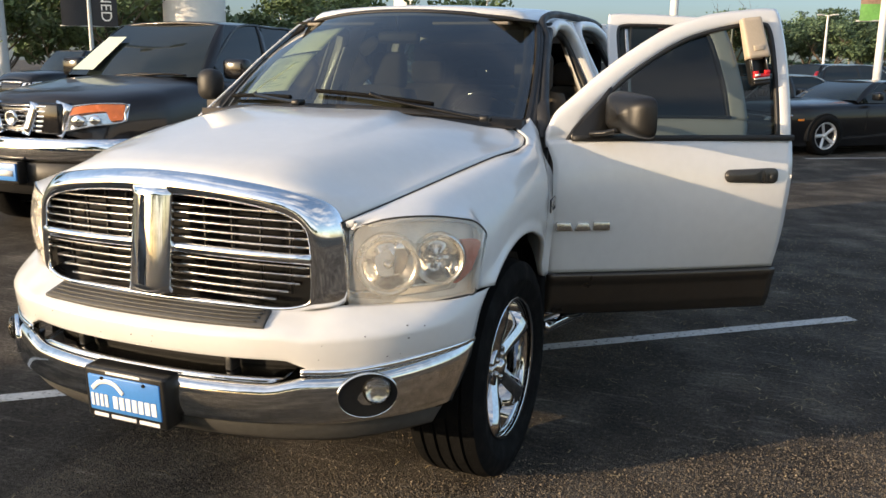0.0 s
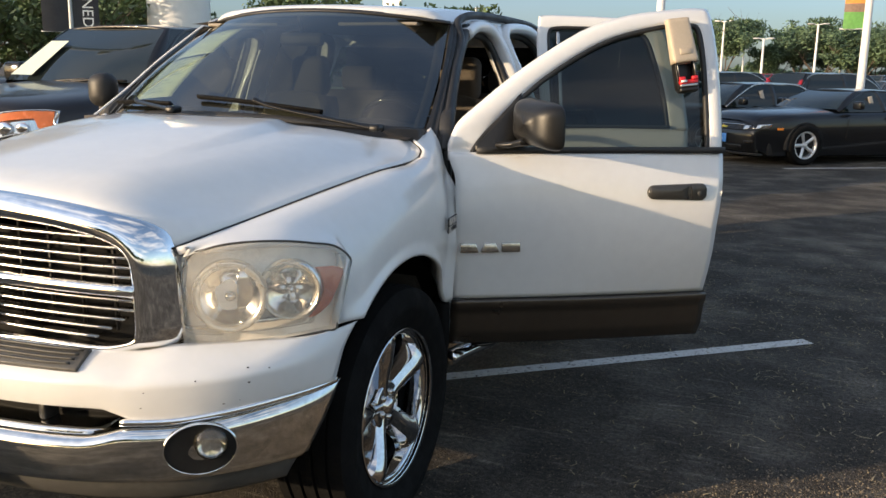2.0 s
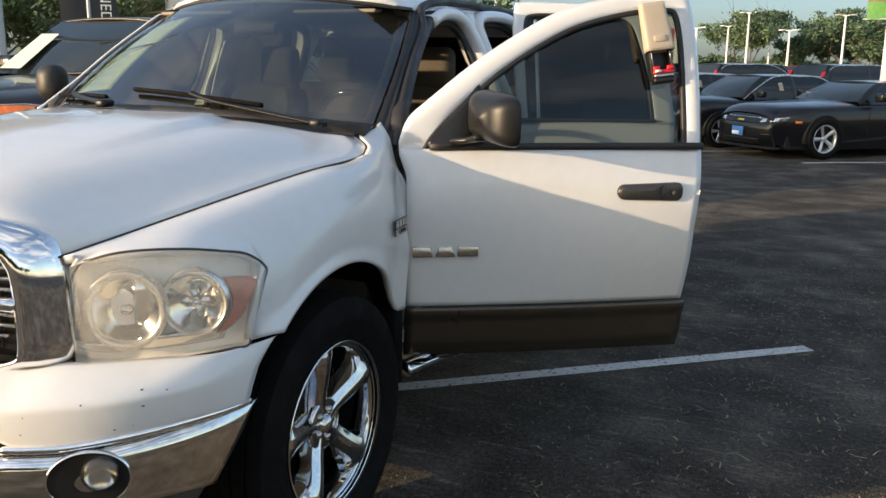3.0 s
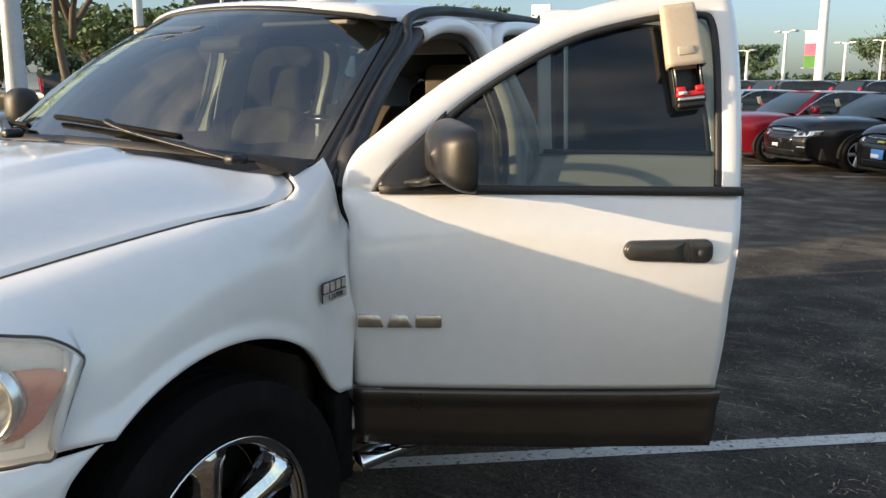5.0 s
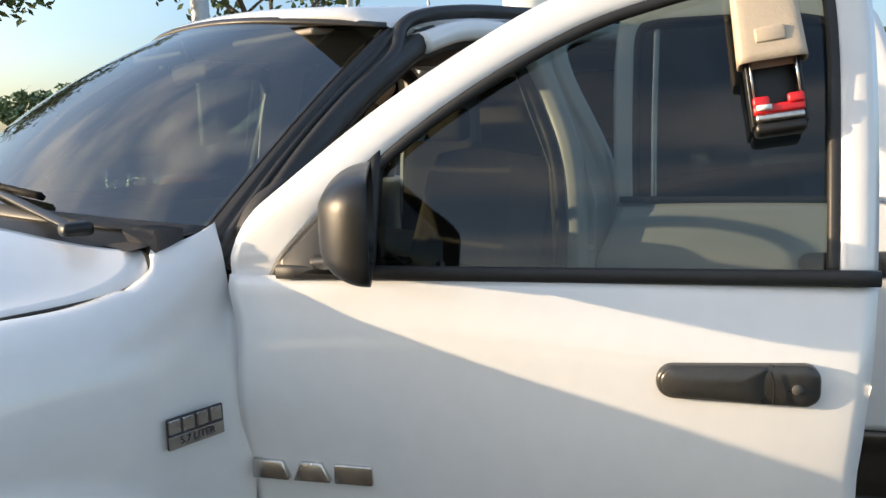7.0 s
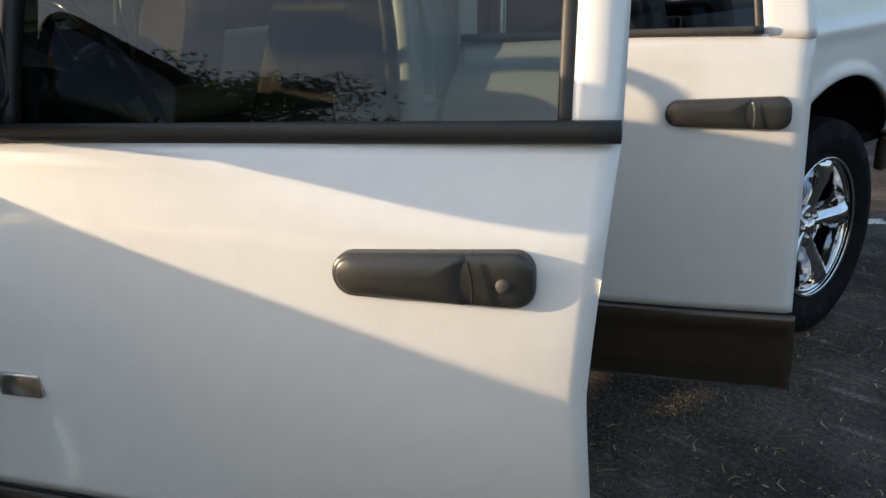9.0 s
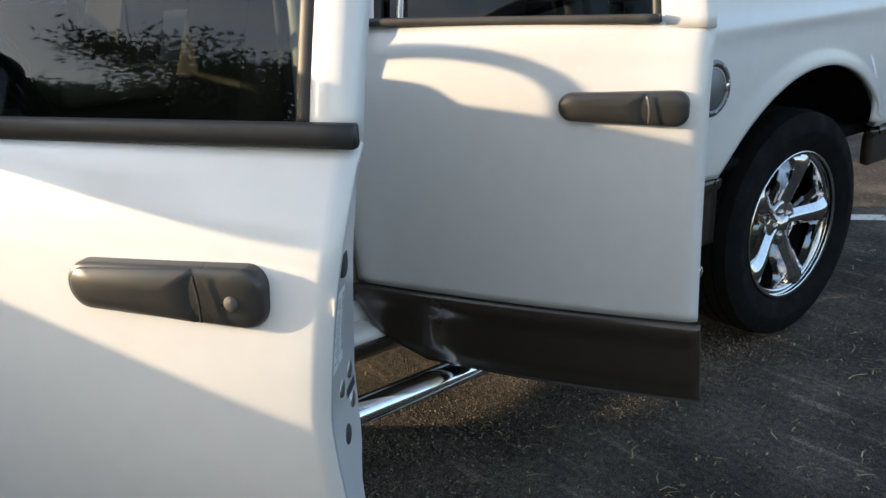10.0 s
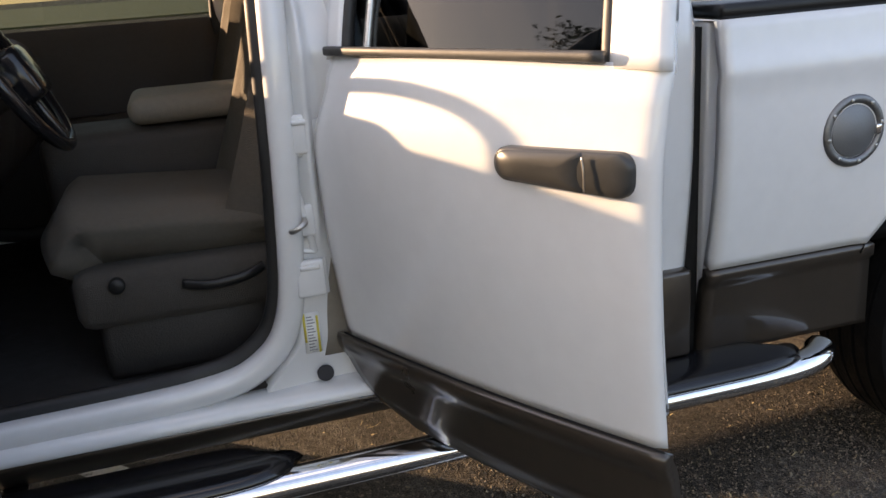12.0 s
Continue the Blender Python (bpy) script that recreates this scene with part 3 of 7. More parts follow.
thick(part("bumper_ledge", grid(bumper_ledge, 24, 4), CHROME_BUMPER, truck), 0.006)
part("bumper_opening", sweep([(x, front_plan(x) + 0.125, 0.672) for x in (-0.54, -0.3, 0, 0.3, 0.54)], rect(0.02, 0.09, 0.2), 24, up=(0, 0, 1)), DARK, truck, "dark slot in the bumper")
for x in (-0.30, 0.31):
    part("tow_mount", box(x - 0.012, x + 0.012, front_plan(x) + 0.05, front_plan(x) + 0.10, 0.645, 0.690, 0.004), BLACK, truck)
for sx in (1, -1):
    part("chrome_edge", sweep([(sx * x, front_plan(x, 0.632, 0.961) - 0.014 + 0.02, 0.668 + 0.032 * smooth((x - 0.64) / 0.32)) for x in (0.56, 0.68, 0.78, 0.86, 0.93, 0.955)], circle(0.011, 10), 30, up=(0, 0, 1)), CHROME, truck)


def valance(u, v):
    a = 2 * u - 1
    x = 0.943 * math.sin(a * math.pi / 2 * (0.829 - 0.08 * (1 - v)))
    k = abs(x)
    y = front_plan(x, 0.615, 0.951) + 0.005
    zb = 0.418 + 0.02 * smooth((k - 0.6) / 0.3)
    return (x, y + 0.045 * (1 - v) ** 2, mix(zb, 0.505 + 0.012 * smooth((k - 0.6) / 0.35), v))


thick(part("bumper_valance", grid(valance, 60, 8), VALANCE, truck, "grey plastic lower valance"), 0.02)
for sx in (1, -1):
    def fog_matrix(x=0.752, z=0.592, sx=sx):
        y = front_plan(x, 0.632, 0.961) - 0.027
        slope = (front_plan(x + 0.01, 0.632, 0.961) - front_plan(x - 0.01, 0.632, 0.961)) / 0.02
        return pose(sx * x, y, z, 0, 0, math.degrees(math.atan(slope)) * sx)
    fm = fog_matrix()
    ringb = lathe([(0.016, 0.100), (0.003, 0.099), (0.001, 0.096), (0.006, 0.093)], 48, "y")
    ringb.transform(fm @ Matrix.Diagonal((1.0, 1, 0.74, 1)))
    fog = part("fog_light", ringb, CHROME, truck)
    bowl = lathe([(0.003, 0.095), (0.004, 0.060), (0.005, 0.030), (0.005, 0.0005)], 48, "y")
    bowl.transform(fm @ Matrix.Diagonal((1.0, 1, 0.74, 1)))
    part("fog_light_recess", bowl, BLACK, fog, "dark recess of the fog lamp")
    lens = lathe([(0.012, 0.042), (-0.006, 0.040), (-0.016, 0.030), (-0.021, 0.015), (-0.022, 0.0005)], 32, "y")
    lens.transform(fm @ Matrix.Translation((sx * 0.028, 0, 0.016)) @ Matrix.Scale(1.12, 4))
    part("fog_light_lens", lens, LENS_CLEAR, fog, "clear round fog lens")
    refl = lathe([(-0.006, 0.039), (-0.001, 0.025), (0.002, 0.0005)], 28, "y")
    refl.transform(fm @ Matrix.Translation((sx * 0.028, 0, 0.016)) @ Matrix.Scale(1.12, 4))
    part("fog_light_reflector", refl, REFLECTOR, fog)

# small stone chips on the bumper
rng = random.Random(4)
chips = bmesh.new()
for i in range(20):
    u = rng.uniform(0.12, 0.92)
    v = rng.uniform(0.12, 0.7)
    p = Vector(bumper_upper(u, v))
    s = rng.uniform(0.0007, 0.0017)
    box(p.x - s, p.x + s * rng.uniform(0.6, 2.4), p.y - 0.0015, p.y + 0.004, p.z - s, p.z + s, bm=chips)
tagged(part("paint_chips", chips, INK, truck, "small dark paint chips", smooth=False), kind="stuff")

# plate on a black bracket
plate_m = pose(0.0, -1.075, 0.545, 3, 0, 0)
plate = part("front_plate", box(-0.165, 0.165, -0.008, 0.07, -0.088, 0.092, 0.012), BLACK, truck, "black plate frame on a bracket")
plate.matrix_local = plate_m
part("plate_face", box(-0.146, 0.146, -0.012, 0.0, -0.056, 0.068, 0.004), PLATE_BLUE, plate, "blue dealer plate with white print")
arc = sweep([(-0.128, -0.0135, 0.020), (-0.10, -0.0135, 0.043), (-0.065, -0.0135, 0.051), (-0.03, -0.0135, 0.043), (-0.002, -0.0135, 0.016)], rect(0.015, 0.003, 0.1), 24, up=(0, 1, 0))
part("plate_arc", arc, PAPER_WHITE, plate)
for name, x0, x1, z0, z1 in (*(("plate_bar", -0.137 + 0.019 * k, -0.124 + 0.019 * k, -0.040, 0.004) for k in range(4)), *(("plate_bar", -0.046 + 0.026 * k, -0.026 + 0.026 * k, -0.040, 0.004) for k in range(7)), ("frame_bar", -0.135, -0.075, -0.078, -0.065), ("frame_bar", -0.063, 0.040, -0.078, -0.065), ("frame_bar", 0.052, 0.135, -0.078, -0.065), ("frame_bar", -0.07, 0.07, 0.075, 0.084)):
    front = -0.0145 if name == "plate_bar" else -0.0105
    part(name, box(x0, x1, front, front + 0.003, z0, z1, 0.001, 1), PAPER_WHITE, plate, smooth=False)
for sx in (1, -1):
    part("plate_screw", disc(0.006, 12, 0.004, pose(sx * 0.085, -0.0155, 0.060)), BLACK, plate)


# headlights
def headlight(sx):
    low_c = spline([(0.628, -0.740, 0.842), (0.74, -0.700, 0.842), (0.86, -0.602, 0.848), (0.958, -0.468, 0.856)])
    top_c = spline([(0.636, -0.742, 1.092), (0.745, -0.692, 1.131), (0.868, -0.576, 1.131), (0.966, -0.382, 1.086)])

    def surf(depth, swell):
        def fn(u, v):
            p = low_c(u).lerp(top_c(u) - Vector((0, 0, 0.034 * smooth((u - 0.84) / 0.16) ** 2)), v)
            n = Vector((mix(0.25, 0.85, u), mix(-1.0, -0.55, u), 0)).normalized()
            p += n * (swell * math.sin(math.pi * v) * (0.6 + 0.4 * math.sin(math.pi * u)) - depth)
            return (sx * p.x, p.y, p.z)
        return fn

    body = part("headlight", grid(surf(0.042, -0.012), 24, 14), LAMP_SILVER, truck, "headlight housing with silver reflectors")
    part("headlight_lens", grid(surf(0.0, 0.022), 30, 18), LENS, body, "clouded clear headlight lens").visible_shadow = False

    outline = [surf(0.0, 0.0)(i / 10, 0.005) for i in range(11)] + [surf(0, 0)(0.998, j / 6) for j in range(1, 6)] + [surf(0, 0)(0.985 - i / 10.2, 0.992) for i in range(10)] + [surf(0, 0)(0.004, 1 - j / 6) for j in range(1, 6)]
    part("headlight_seal", sweep(outline, rect(0.006, 0.005, 0.5), 120, True, (sx * 0.5, -0.85, 0)), VALANCE, body)

    def side_wall(u, v):
        loop = [surf(0.0, 0.0)(i / 10, 0) for i in range(11)] + [surf(0, 0)(1, j / 6) for j in range(1, 7)] + [surf(0, 0)(1 - i / 10, 1) for i in range(1, 11)] + [surf(0, 0)(0, 1 - j / 6) for j in range(1, 6)]
        inner = [surf(0.075, 0.0)(i / 10, 0) for i in range(11)] + [surf(0.075, 0)(1, j / 6) for j in range(1, 7)] + [surf(0.075, 0)(1 - i / 10, 1) for i in range(1, 11)] + [surf(0.075, 0)(0, 1 - j / 6) for j in range(1, 6)]
        i = round(u * len(loop)) % len(loop)
        return Vector(loop[i]).lerp(Vector(inner[i]), v)

    part("headlight_rim", grid(side_wall, 32, 1, wrap=True), LAMP_SILVER, body)
    for at, r, wide in (((0.738, -0.672, 0.975), 0.096, 0.011), ((0.868, -0.566, 0.985), 0.080, 0.004)):
        turn = Matrix.Translation((sx * at[0], at[1], at[2])) @ pose(0, 0, 0, 0, 0, sx * 30)
        bm = lathe([(0.02, r + 0.010), (-0.008, r + 0.006), (-0.010, r + 0.002), (-0.004, r - wide), (0.004, r - wide - 0.004)], 40, "y")
        bm.transform(turn)
        part("headlight_ring", bm, LAMP_RING, body, "pale silver lamp ring")
        bm = lathe([(0.004, r - wide - 0.004), (0.018, r * 0.62), (0.030, r * 0.45), (0.036, r * 0.25), (0.038, 0.0005)], 40, "y")
        for v in bm.verts:
            v.co.y += 0.0012 * math.sin(5 * math.atan2(v.co.z, v.co.x))
        bm.transform(turn)
        part("headlight_bowl", bm, REFLECTOR, body)
        bm = lathe([(0.040, 0.016), (0.012, 0.016), (0.000, 0.010), (-0.002, 0.0005)], 18, "y")
        bm.transform(turn)
        part("headlight_bulb", bm, CHROME, body)
    for a, b, c, d in ((0.04, 0.30, 0.06, 0.16), (0.42, 0.86, 0.07, 0.20), (0.40, 0.50, 0.24, 0.70)):
        thick(part("headlight_facet", grid(lambda u, v, a=a, b=b, c=c, d=d: surf(0.044 - 0.026 * v, 0.0)(mix(a, b, u), mix(c, d, v)), 6, 4), REFLECTOR, body), 0.01)

    def amber(u, v):
        a, b = mix(0.800, 0.955, u), mix(0.20 + 0.16 * u**2, 0.74 + 0.04 * u, v)
        return surf(0.010, 0.022)(a + 0.05 * math.sin(math.pi * v) * (1 - u) - 0.05 * (1 - v) * u, b)

    thick(part("side_marker", grid(amber, 10, 12), AMBER_PALE, body, "faded amber side marker"), 0.006, 1.0)


headlight(1)
headlight(-1)


# windscreen, cowl and cab shell
def screen(u, v, grow=0.0):
    a = 2 * u - 1
    base = Vector((a * (0.802 + grow), 0.235 + 0.275 * abs(a) ** 2.6, 1.412 - 0.052 * a * a))
    head = Vector((a * (0.648 + grow), 0.925 + 0.205 * abs(a) ** 2.6, 1.860 - 0.050 * a * a))
    p = base.lerp(head, v)
    bow = (0.030 - 0.016 * a * a) * math.sin(math.pi * v)
    p.x += 0.024 * a**3 * math.sin(math.pi * v)
    p.y -= bow
    p.z += bow
    return p


windscreen = part("windscreen", grid(lambda u, v: screen(u, 0.02 + 0.96 * v, -0.01), 28, 16), GLASS, truck, "windscreen reflecting the sky, tint darkened for the dim cab")
windscreen.visible_shadow = False
band = [screen(u / 12, 0.008) for u in range(13)]
part("windscreen_seal", sweep(band, rect(0.030, 0.010, 0.5), 40, up=(0, -0.7, 0.7)), SEAL, truck)
part("windscreen_header", sweep([screen(u / 12, 1.0) for u in range(13)], rect(0.022, 0.012, 0.5), 40, up=(0, -0.6, 0.8)), SEAL, truck)


def cowl(u, v):
    a = 2 * u - 1
    back = screen(u, 0.0, 0.004)
    front = Vector((a * 0.796, 0.108 + 0.275 * abs(a) ** 2.2, 1.392 - 0.070 * a * a))
    p = front.lerp(back, v)
    p.z -= 0.022 * math.sin(math.pi * v)
    return p


thick(part("cowl_panel", grid(cowl, 30, 8), BLACK, truck, "black plastic cowl below the windscreen"), 0.015)


def wiper(x0, x1, pivot):
    arm = sweep([pivot, Vector(pivot).lerp(screen(0.5 + x1 / 1.6, 0.10), 0.5) + Vector((0, -0.02, 0.022)), screen(0.5 + (x0 + x1) / 3.2, 0.085) + Vector((0, -0.022, 0.024))], rect(0.018, 0.010, 0.4), 16, up=(0, -0.5, 0.9))
    w = part("wiper", arm, BLACK, truck, "black wiper arm and blade")
    pts = [screen(0.5 + mix(x0, x1, i / 6) / 1.6, mix(0.055, 0.105, i / 6)) + Vector((0, -0.012, 0.014)) for i in range(7)]
    part("wiper_blade", sweep(pts, rect(0.012, 0.018, 0.3), 24, up=(0, -0.7, 0.7)), RUBBER, w)
    part("wiper_pivot", box(pivot[0] - 0.022, pivot[0] + 0.022, pivot[1] - 0.03, pivot[1] + 0.03, pivot[2] - 0.012, pivot[2] + 0.016, 0.01), BLACK, w)


wiper(0.46, -0.10, (0.700, 0.300, 1.385))
wiper(-0.22, -0.70, (-0.10, 0.135, 1.435))


def roof(u, v):
    a = 2 * u - 1
    half = mix(0.654, 0.652, smooth(v * 2))
    y0, y1 = 0.925 + 0.205 * abs(a) ** 2.6, 2.56
    y = mix(y0, y1, v)
    zc = 1.864 + 0.058 * math.sin(math.pi * min(1, 0.08 + v * 0.80)) ** 0.8
    z = zc - 0.030 * a * a - 0.055 * smooth((abs(a) - 0.86) / 0.14)
    z -= 0.05 * smooth((v - 0.93) / 0.07) + 0.024 * (1 - smooth(v / 0.025))
    return (a * half, y, z)


thick(part("roof", grid(roof, 36, 64), WHITE, truck, "white roof panel"), 0.03)


def side_x(z):
    """Half width of the cab above the belt."""
    return 0.905 - 0.232 * max(0.0, (z - 1.30) / 0.56) ** 1.15


def frame_loop(pts):
    return [(side_x(z) if z > 1.3 else 0.868 + 0.037 * smooth((z - 0.6) / 0.7), y, z) for y, z in pts]


front_open = [(0.575, 1.33), (0.70, 1.448), (0.83, 1.548), (0.96, 1.634), (1.08, 1.702), (1.20, 1.764), (1.36, 1.804), (1.53, 1.802), (1.608, 1.745), (1.632, 1.62), (1.618, 1.40), (1.60, 1.0), (1.575, 0.76), (1.50, 0.655), (1.36, 0.615), (1.0, 0.602), (0.72, 0.602), (0.60, 0.68), (0.570, 0.95)]
rear_open = [(1.715, 1.68), (1.76, 1.785), (1.92, 1.822), (2.26, 1.812), (2.40, 1.70), (2.45, 1.40), (2.45, 1.05), (2.40, 0.85), (2.25, 0.68), (2.05, 0.62), (1.88, 0.615), (1.79, 0.68), (1.765, 0.95), (1.765, 1.35)]


def aperture(pts, sx, name):
    loop = [(sx * x, y, z) for x, y, z in frame_loop(pts)]
    inner = [(sx * (x - 0.05), mix(y, sum(p[0] for p in pts) / len(pts), 0.035), mix(z, 1.2, 0.035)) for x, y, z in frame_loop(pts)]
    edge = [(p[0] - sx * 0.028, p[1], p[2]) for p in (loop[5:] if name == "front" else loop)]
    part("door_frame", sweep(edge, rect(0.055, 0.075, 0.45), 96, name != "front", (sx, 0, 0)), WHITE, truck, "white painted door frame")
    part("door_seal", sweep(inner, rect(0.062, 0.034, 0.6), 96, True, (sx, 0, 0)), SEAL, truck, "black rubber door seal")


for sx in (1, -1):
    part("pillar_seal", sweep([(sx * (x - 0.034), y, z) for x, y, z in frame_loop(front_open[-1:] + front_open[:6] + [(1.26, 1.790)])], rect(0.050, 0.060, 0.45), 48, up=(sx, 0, 0)), SEAL, truck, "black seal along the windscreen pillar")
    aperture(front_open, sx, "front")
    aperture(rear_open, sx, "rear")

    # pillar between the doors
    def b_pillar(u, v, sx=sx):
        z = mix(0.56, 1.83, v)
        w = mix(0.095, 0.060, smooth((v - 0.4) / 0.4))
        flare = 0.10 * smooth((0.12 - v) / 0.12)
        a = 2 * u - 1
        x = (side_x(z) if z > 1.3 else 0.872 + 0.033 * smooth((z - 0.6) / 0.7)) - 0.012 - 0.016 * (1 - abs(a)) * (1 if v < 0.6 else 0.3)
        rib = smooth((z - 0.90) / 0.06)
        x += rib * (0.016 * math.exp(-((a + 0.34) / 0.13) ** 2) - 0.012 * math.exp(-((a + 0.62) / 0.12) ** 2))
        return (sx * x, 1.69 - 0.022 * smooth((z - 1.35) / 0.3) + a * (w + flare), z)
    thick(part("b_pillar", grid(b_pillar, 44, 60), WHITE, truck, "white door pillar with striker and labels"), 0.07)

    # black pillar between windscreen and door opening, with two long grooves
    opening = spline(frame_loop([(0.560, 1.275)] + front_open[:5] + [(1.17, 1.772)]))

    def pillar_at(u, v):
        p = screen(1.0, mix(-0.06, 1.0, v), 0.0).lerp(opening(v) + Vector((-0.022, 0.006, -0.006)), u)
        out = 0.014 * math.sin(math.pi * u) - 0.007 * math.exp(-((u - 0.26) / 0.06) ** 2) - 0.007 * math.exp(-((u - 0.50) / 0.06) ** 2)
        return p + Vector((0.80, -0.55, 0.25)) * out

    def pillar(u, v, sx=sx):
        p = pillar_at(u, v)
        return (sx * p.x, p.y, p.z)
    sharp(thick(part("a_pillar", grid(pillar, 36, 36), SEAL, truck, "black windscreen pillar with moulded grooves"), 0.02), 60)

    # drip rail, which runs down the pillar as its outer bead
    rail = [(sx * q.x, q.y, q.z) for q in (pillar_at(0.74, f) for f in (0.02, 0.2, 0.4, 0.6, 0.78, 0.90))] + [(sx * 0.668, 1.165, 1.806), (sx * 0.660, 1.24, 1.838), (sx * 0.654, 1.38, 1.858), (sx * 0.650, 1.55, 1.866), (sx * 0.646, 1.90, 1.868), (sx * 0.642, 2.32, 1.862), (sx * 0.640, 2.50, 1.842)]
    part("roof_rail_trim", sweep(rail, rect(0.034, 0.036, 0.6), 120, up=(sx, 0, 0.35)), SEAL, truck, "black drip rail along the roof edge")

    # rocker below the doors
    def rocker(u, v, sx=sx):
        y = mix(0.53, 2.52, u)
        prof = [(0.835, 0.594), (0.872, 0.589), (0.892, 0.580), (0.900, 0.566), (0.899, 0.554), (0.885, 0.546)]
        i = min(4, int(v * 5))
        f = v * 5 - i
        return (sx * mix(prof[i][0], prof[i + 1][0], f), y, mix(prof[i][1], prof[i + 1][1], f))
    thick(part("rocker_panel", grid(rocker, 30, 10), WHITE, truck, "white door sill"), 0.02)

    def rocker_low(u, v, sx=sx):
        y = mix(0.53, 2.52, u)
        return (sx * (0.888 - 0.075 * v**1.6), y, mix(0.547, 0.462, v))
    thick(part("rocker_cladding", grid(rocker_low, 24, 8), PEWTER, truck, "dark lower sill cladding"), 0.02)

    # rear corner of the cab
    def corner(u, v, sx=sx):
        z = mix(0.50, 1.84, v)
        x = side_x(z) + 0.018 if z > 1.3 else 0.885 + 0.040 * smooth((z - 0.55) / 0.5)
        y = mix(2.462 - 0.05 * smooth((z - 1.3) / 0.5), 2.552, u)
        return (sx * (x - 0.012 * smooth((u - 0.7) / 0.3) ** 2), y, z)
    thick(part("cab_corner", grid(corner, 8, 30), WHITE, truck), 0.03)
    part("cab_corner_trim", box(min(sx * 0.87, sx * 0.928), max(sx * 0.87, sx * 0.928), 2.458, 2.548, 0.50, 0.728, 0.01), PEWTER, truck)

edge_l = [(-0.872, 0.44, 1.335), (-0.864, 0.54, 1.392), (-0.830, 0.70, 1.500), (-0.786, 0.84, 1.612), (-0.738, 0.98, 1.715), (-0.690, 1.13, 1.815), (-0.668, 1.24, 1.848), (-0.658, 1.38, 1.862)]
part("pillar_edge", sweep(edge_l, rect(0.009, 0.011, 0.5), 40, up=(-1, 0, 0.35)), WHITE, truck, "white painted pillar edge")
part("cab_rear_wall", box(-0.86, 0.86, 2.50, 2.548, 0.55, 1.32, 0.01), WHITE, truck)
part("cab_rear_header", box(-0.69, 0.69, 2.50, 2.56, 1.74, 1.86, 0.01), WHITE, truck)
part("rear_window", box(-0.66, 0.66, 2.525, 2.533, 1.32, 1.75), GLASS_DARK, truck, "dark rear window").visible_shadow = False


# passenger side doors, shut
def shut_side(u, v):
    y, z = mix(0.49, 2.47, u), mix(0.70, 1.30, v)
    return (-(0.912 + 0.038 * math.sin(math.pi * min(1, (z - 0.70) / 0.75))), y, z)


thick(part("passenger_doors", grid(shut_side, 40, 14), WHITE, truck, "shut doors of the far side"), 0.06, 1.0)
part("passenger_cladding", box(-0.925, -0.85, 0.49, 2.47, 0.50, 0.705, 0.01), PEWTER, truck)
for y0, y1 in ((0.80, 1.60), (1.78, 2.40)):
    gm = grid(lambda u, v, y0=y0, y1=y1: (-side_x(mix(1.30, 1.80, v)) + 0.012, mix(y0 + (0.30 * v if y0 < 1 else 0) - (0.14 * (1 - v) if y0 < 1 else 0), y1, u), mix(1.30, 1.80, v)), 8, 8)
    part("passenger_window", gm, GLASS_SIDE if y0 < 1 else GLASS_DARK, truck).visible_shadow = False


# ---- doors ----
def door_dx(z):
    """How far the door skin stands out from the hinge line at a height."""
    if z > 1.285:
        k = (z - 1.285) / 0.58
        return -0.006 - 0.020 * k - 0.165 * k**1.25
    t = max(0.0, (z - 0.50) / 0.785)
    return -0.058 + 0.075 * math.sin(math.pi * min(1.0, t * 0.62)) ** 0.9 - 0.012 * smooth((t - 0.85) / 0.15)


SKINS = {}


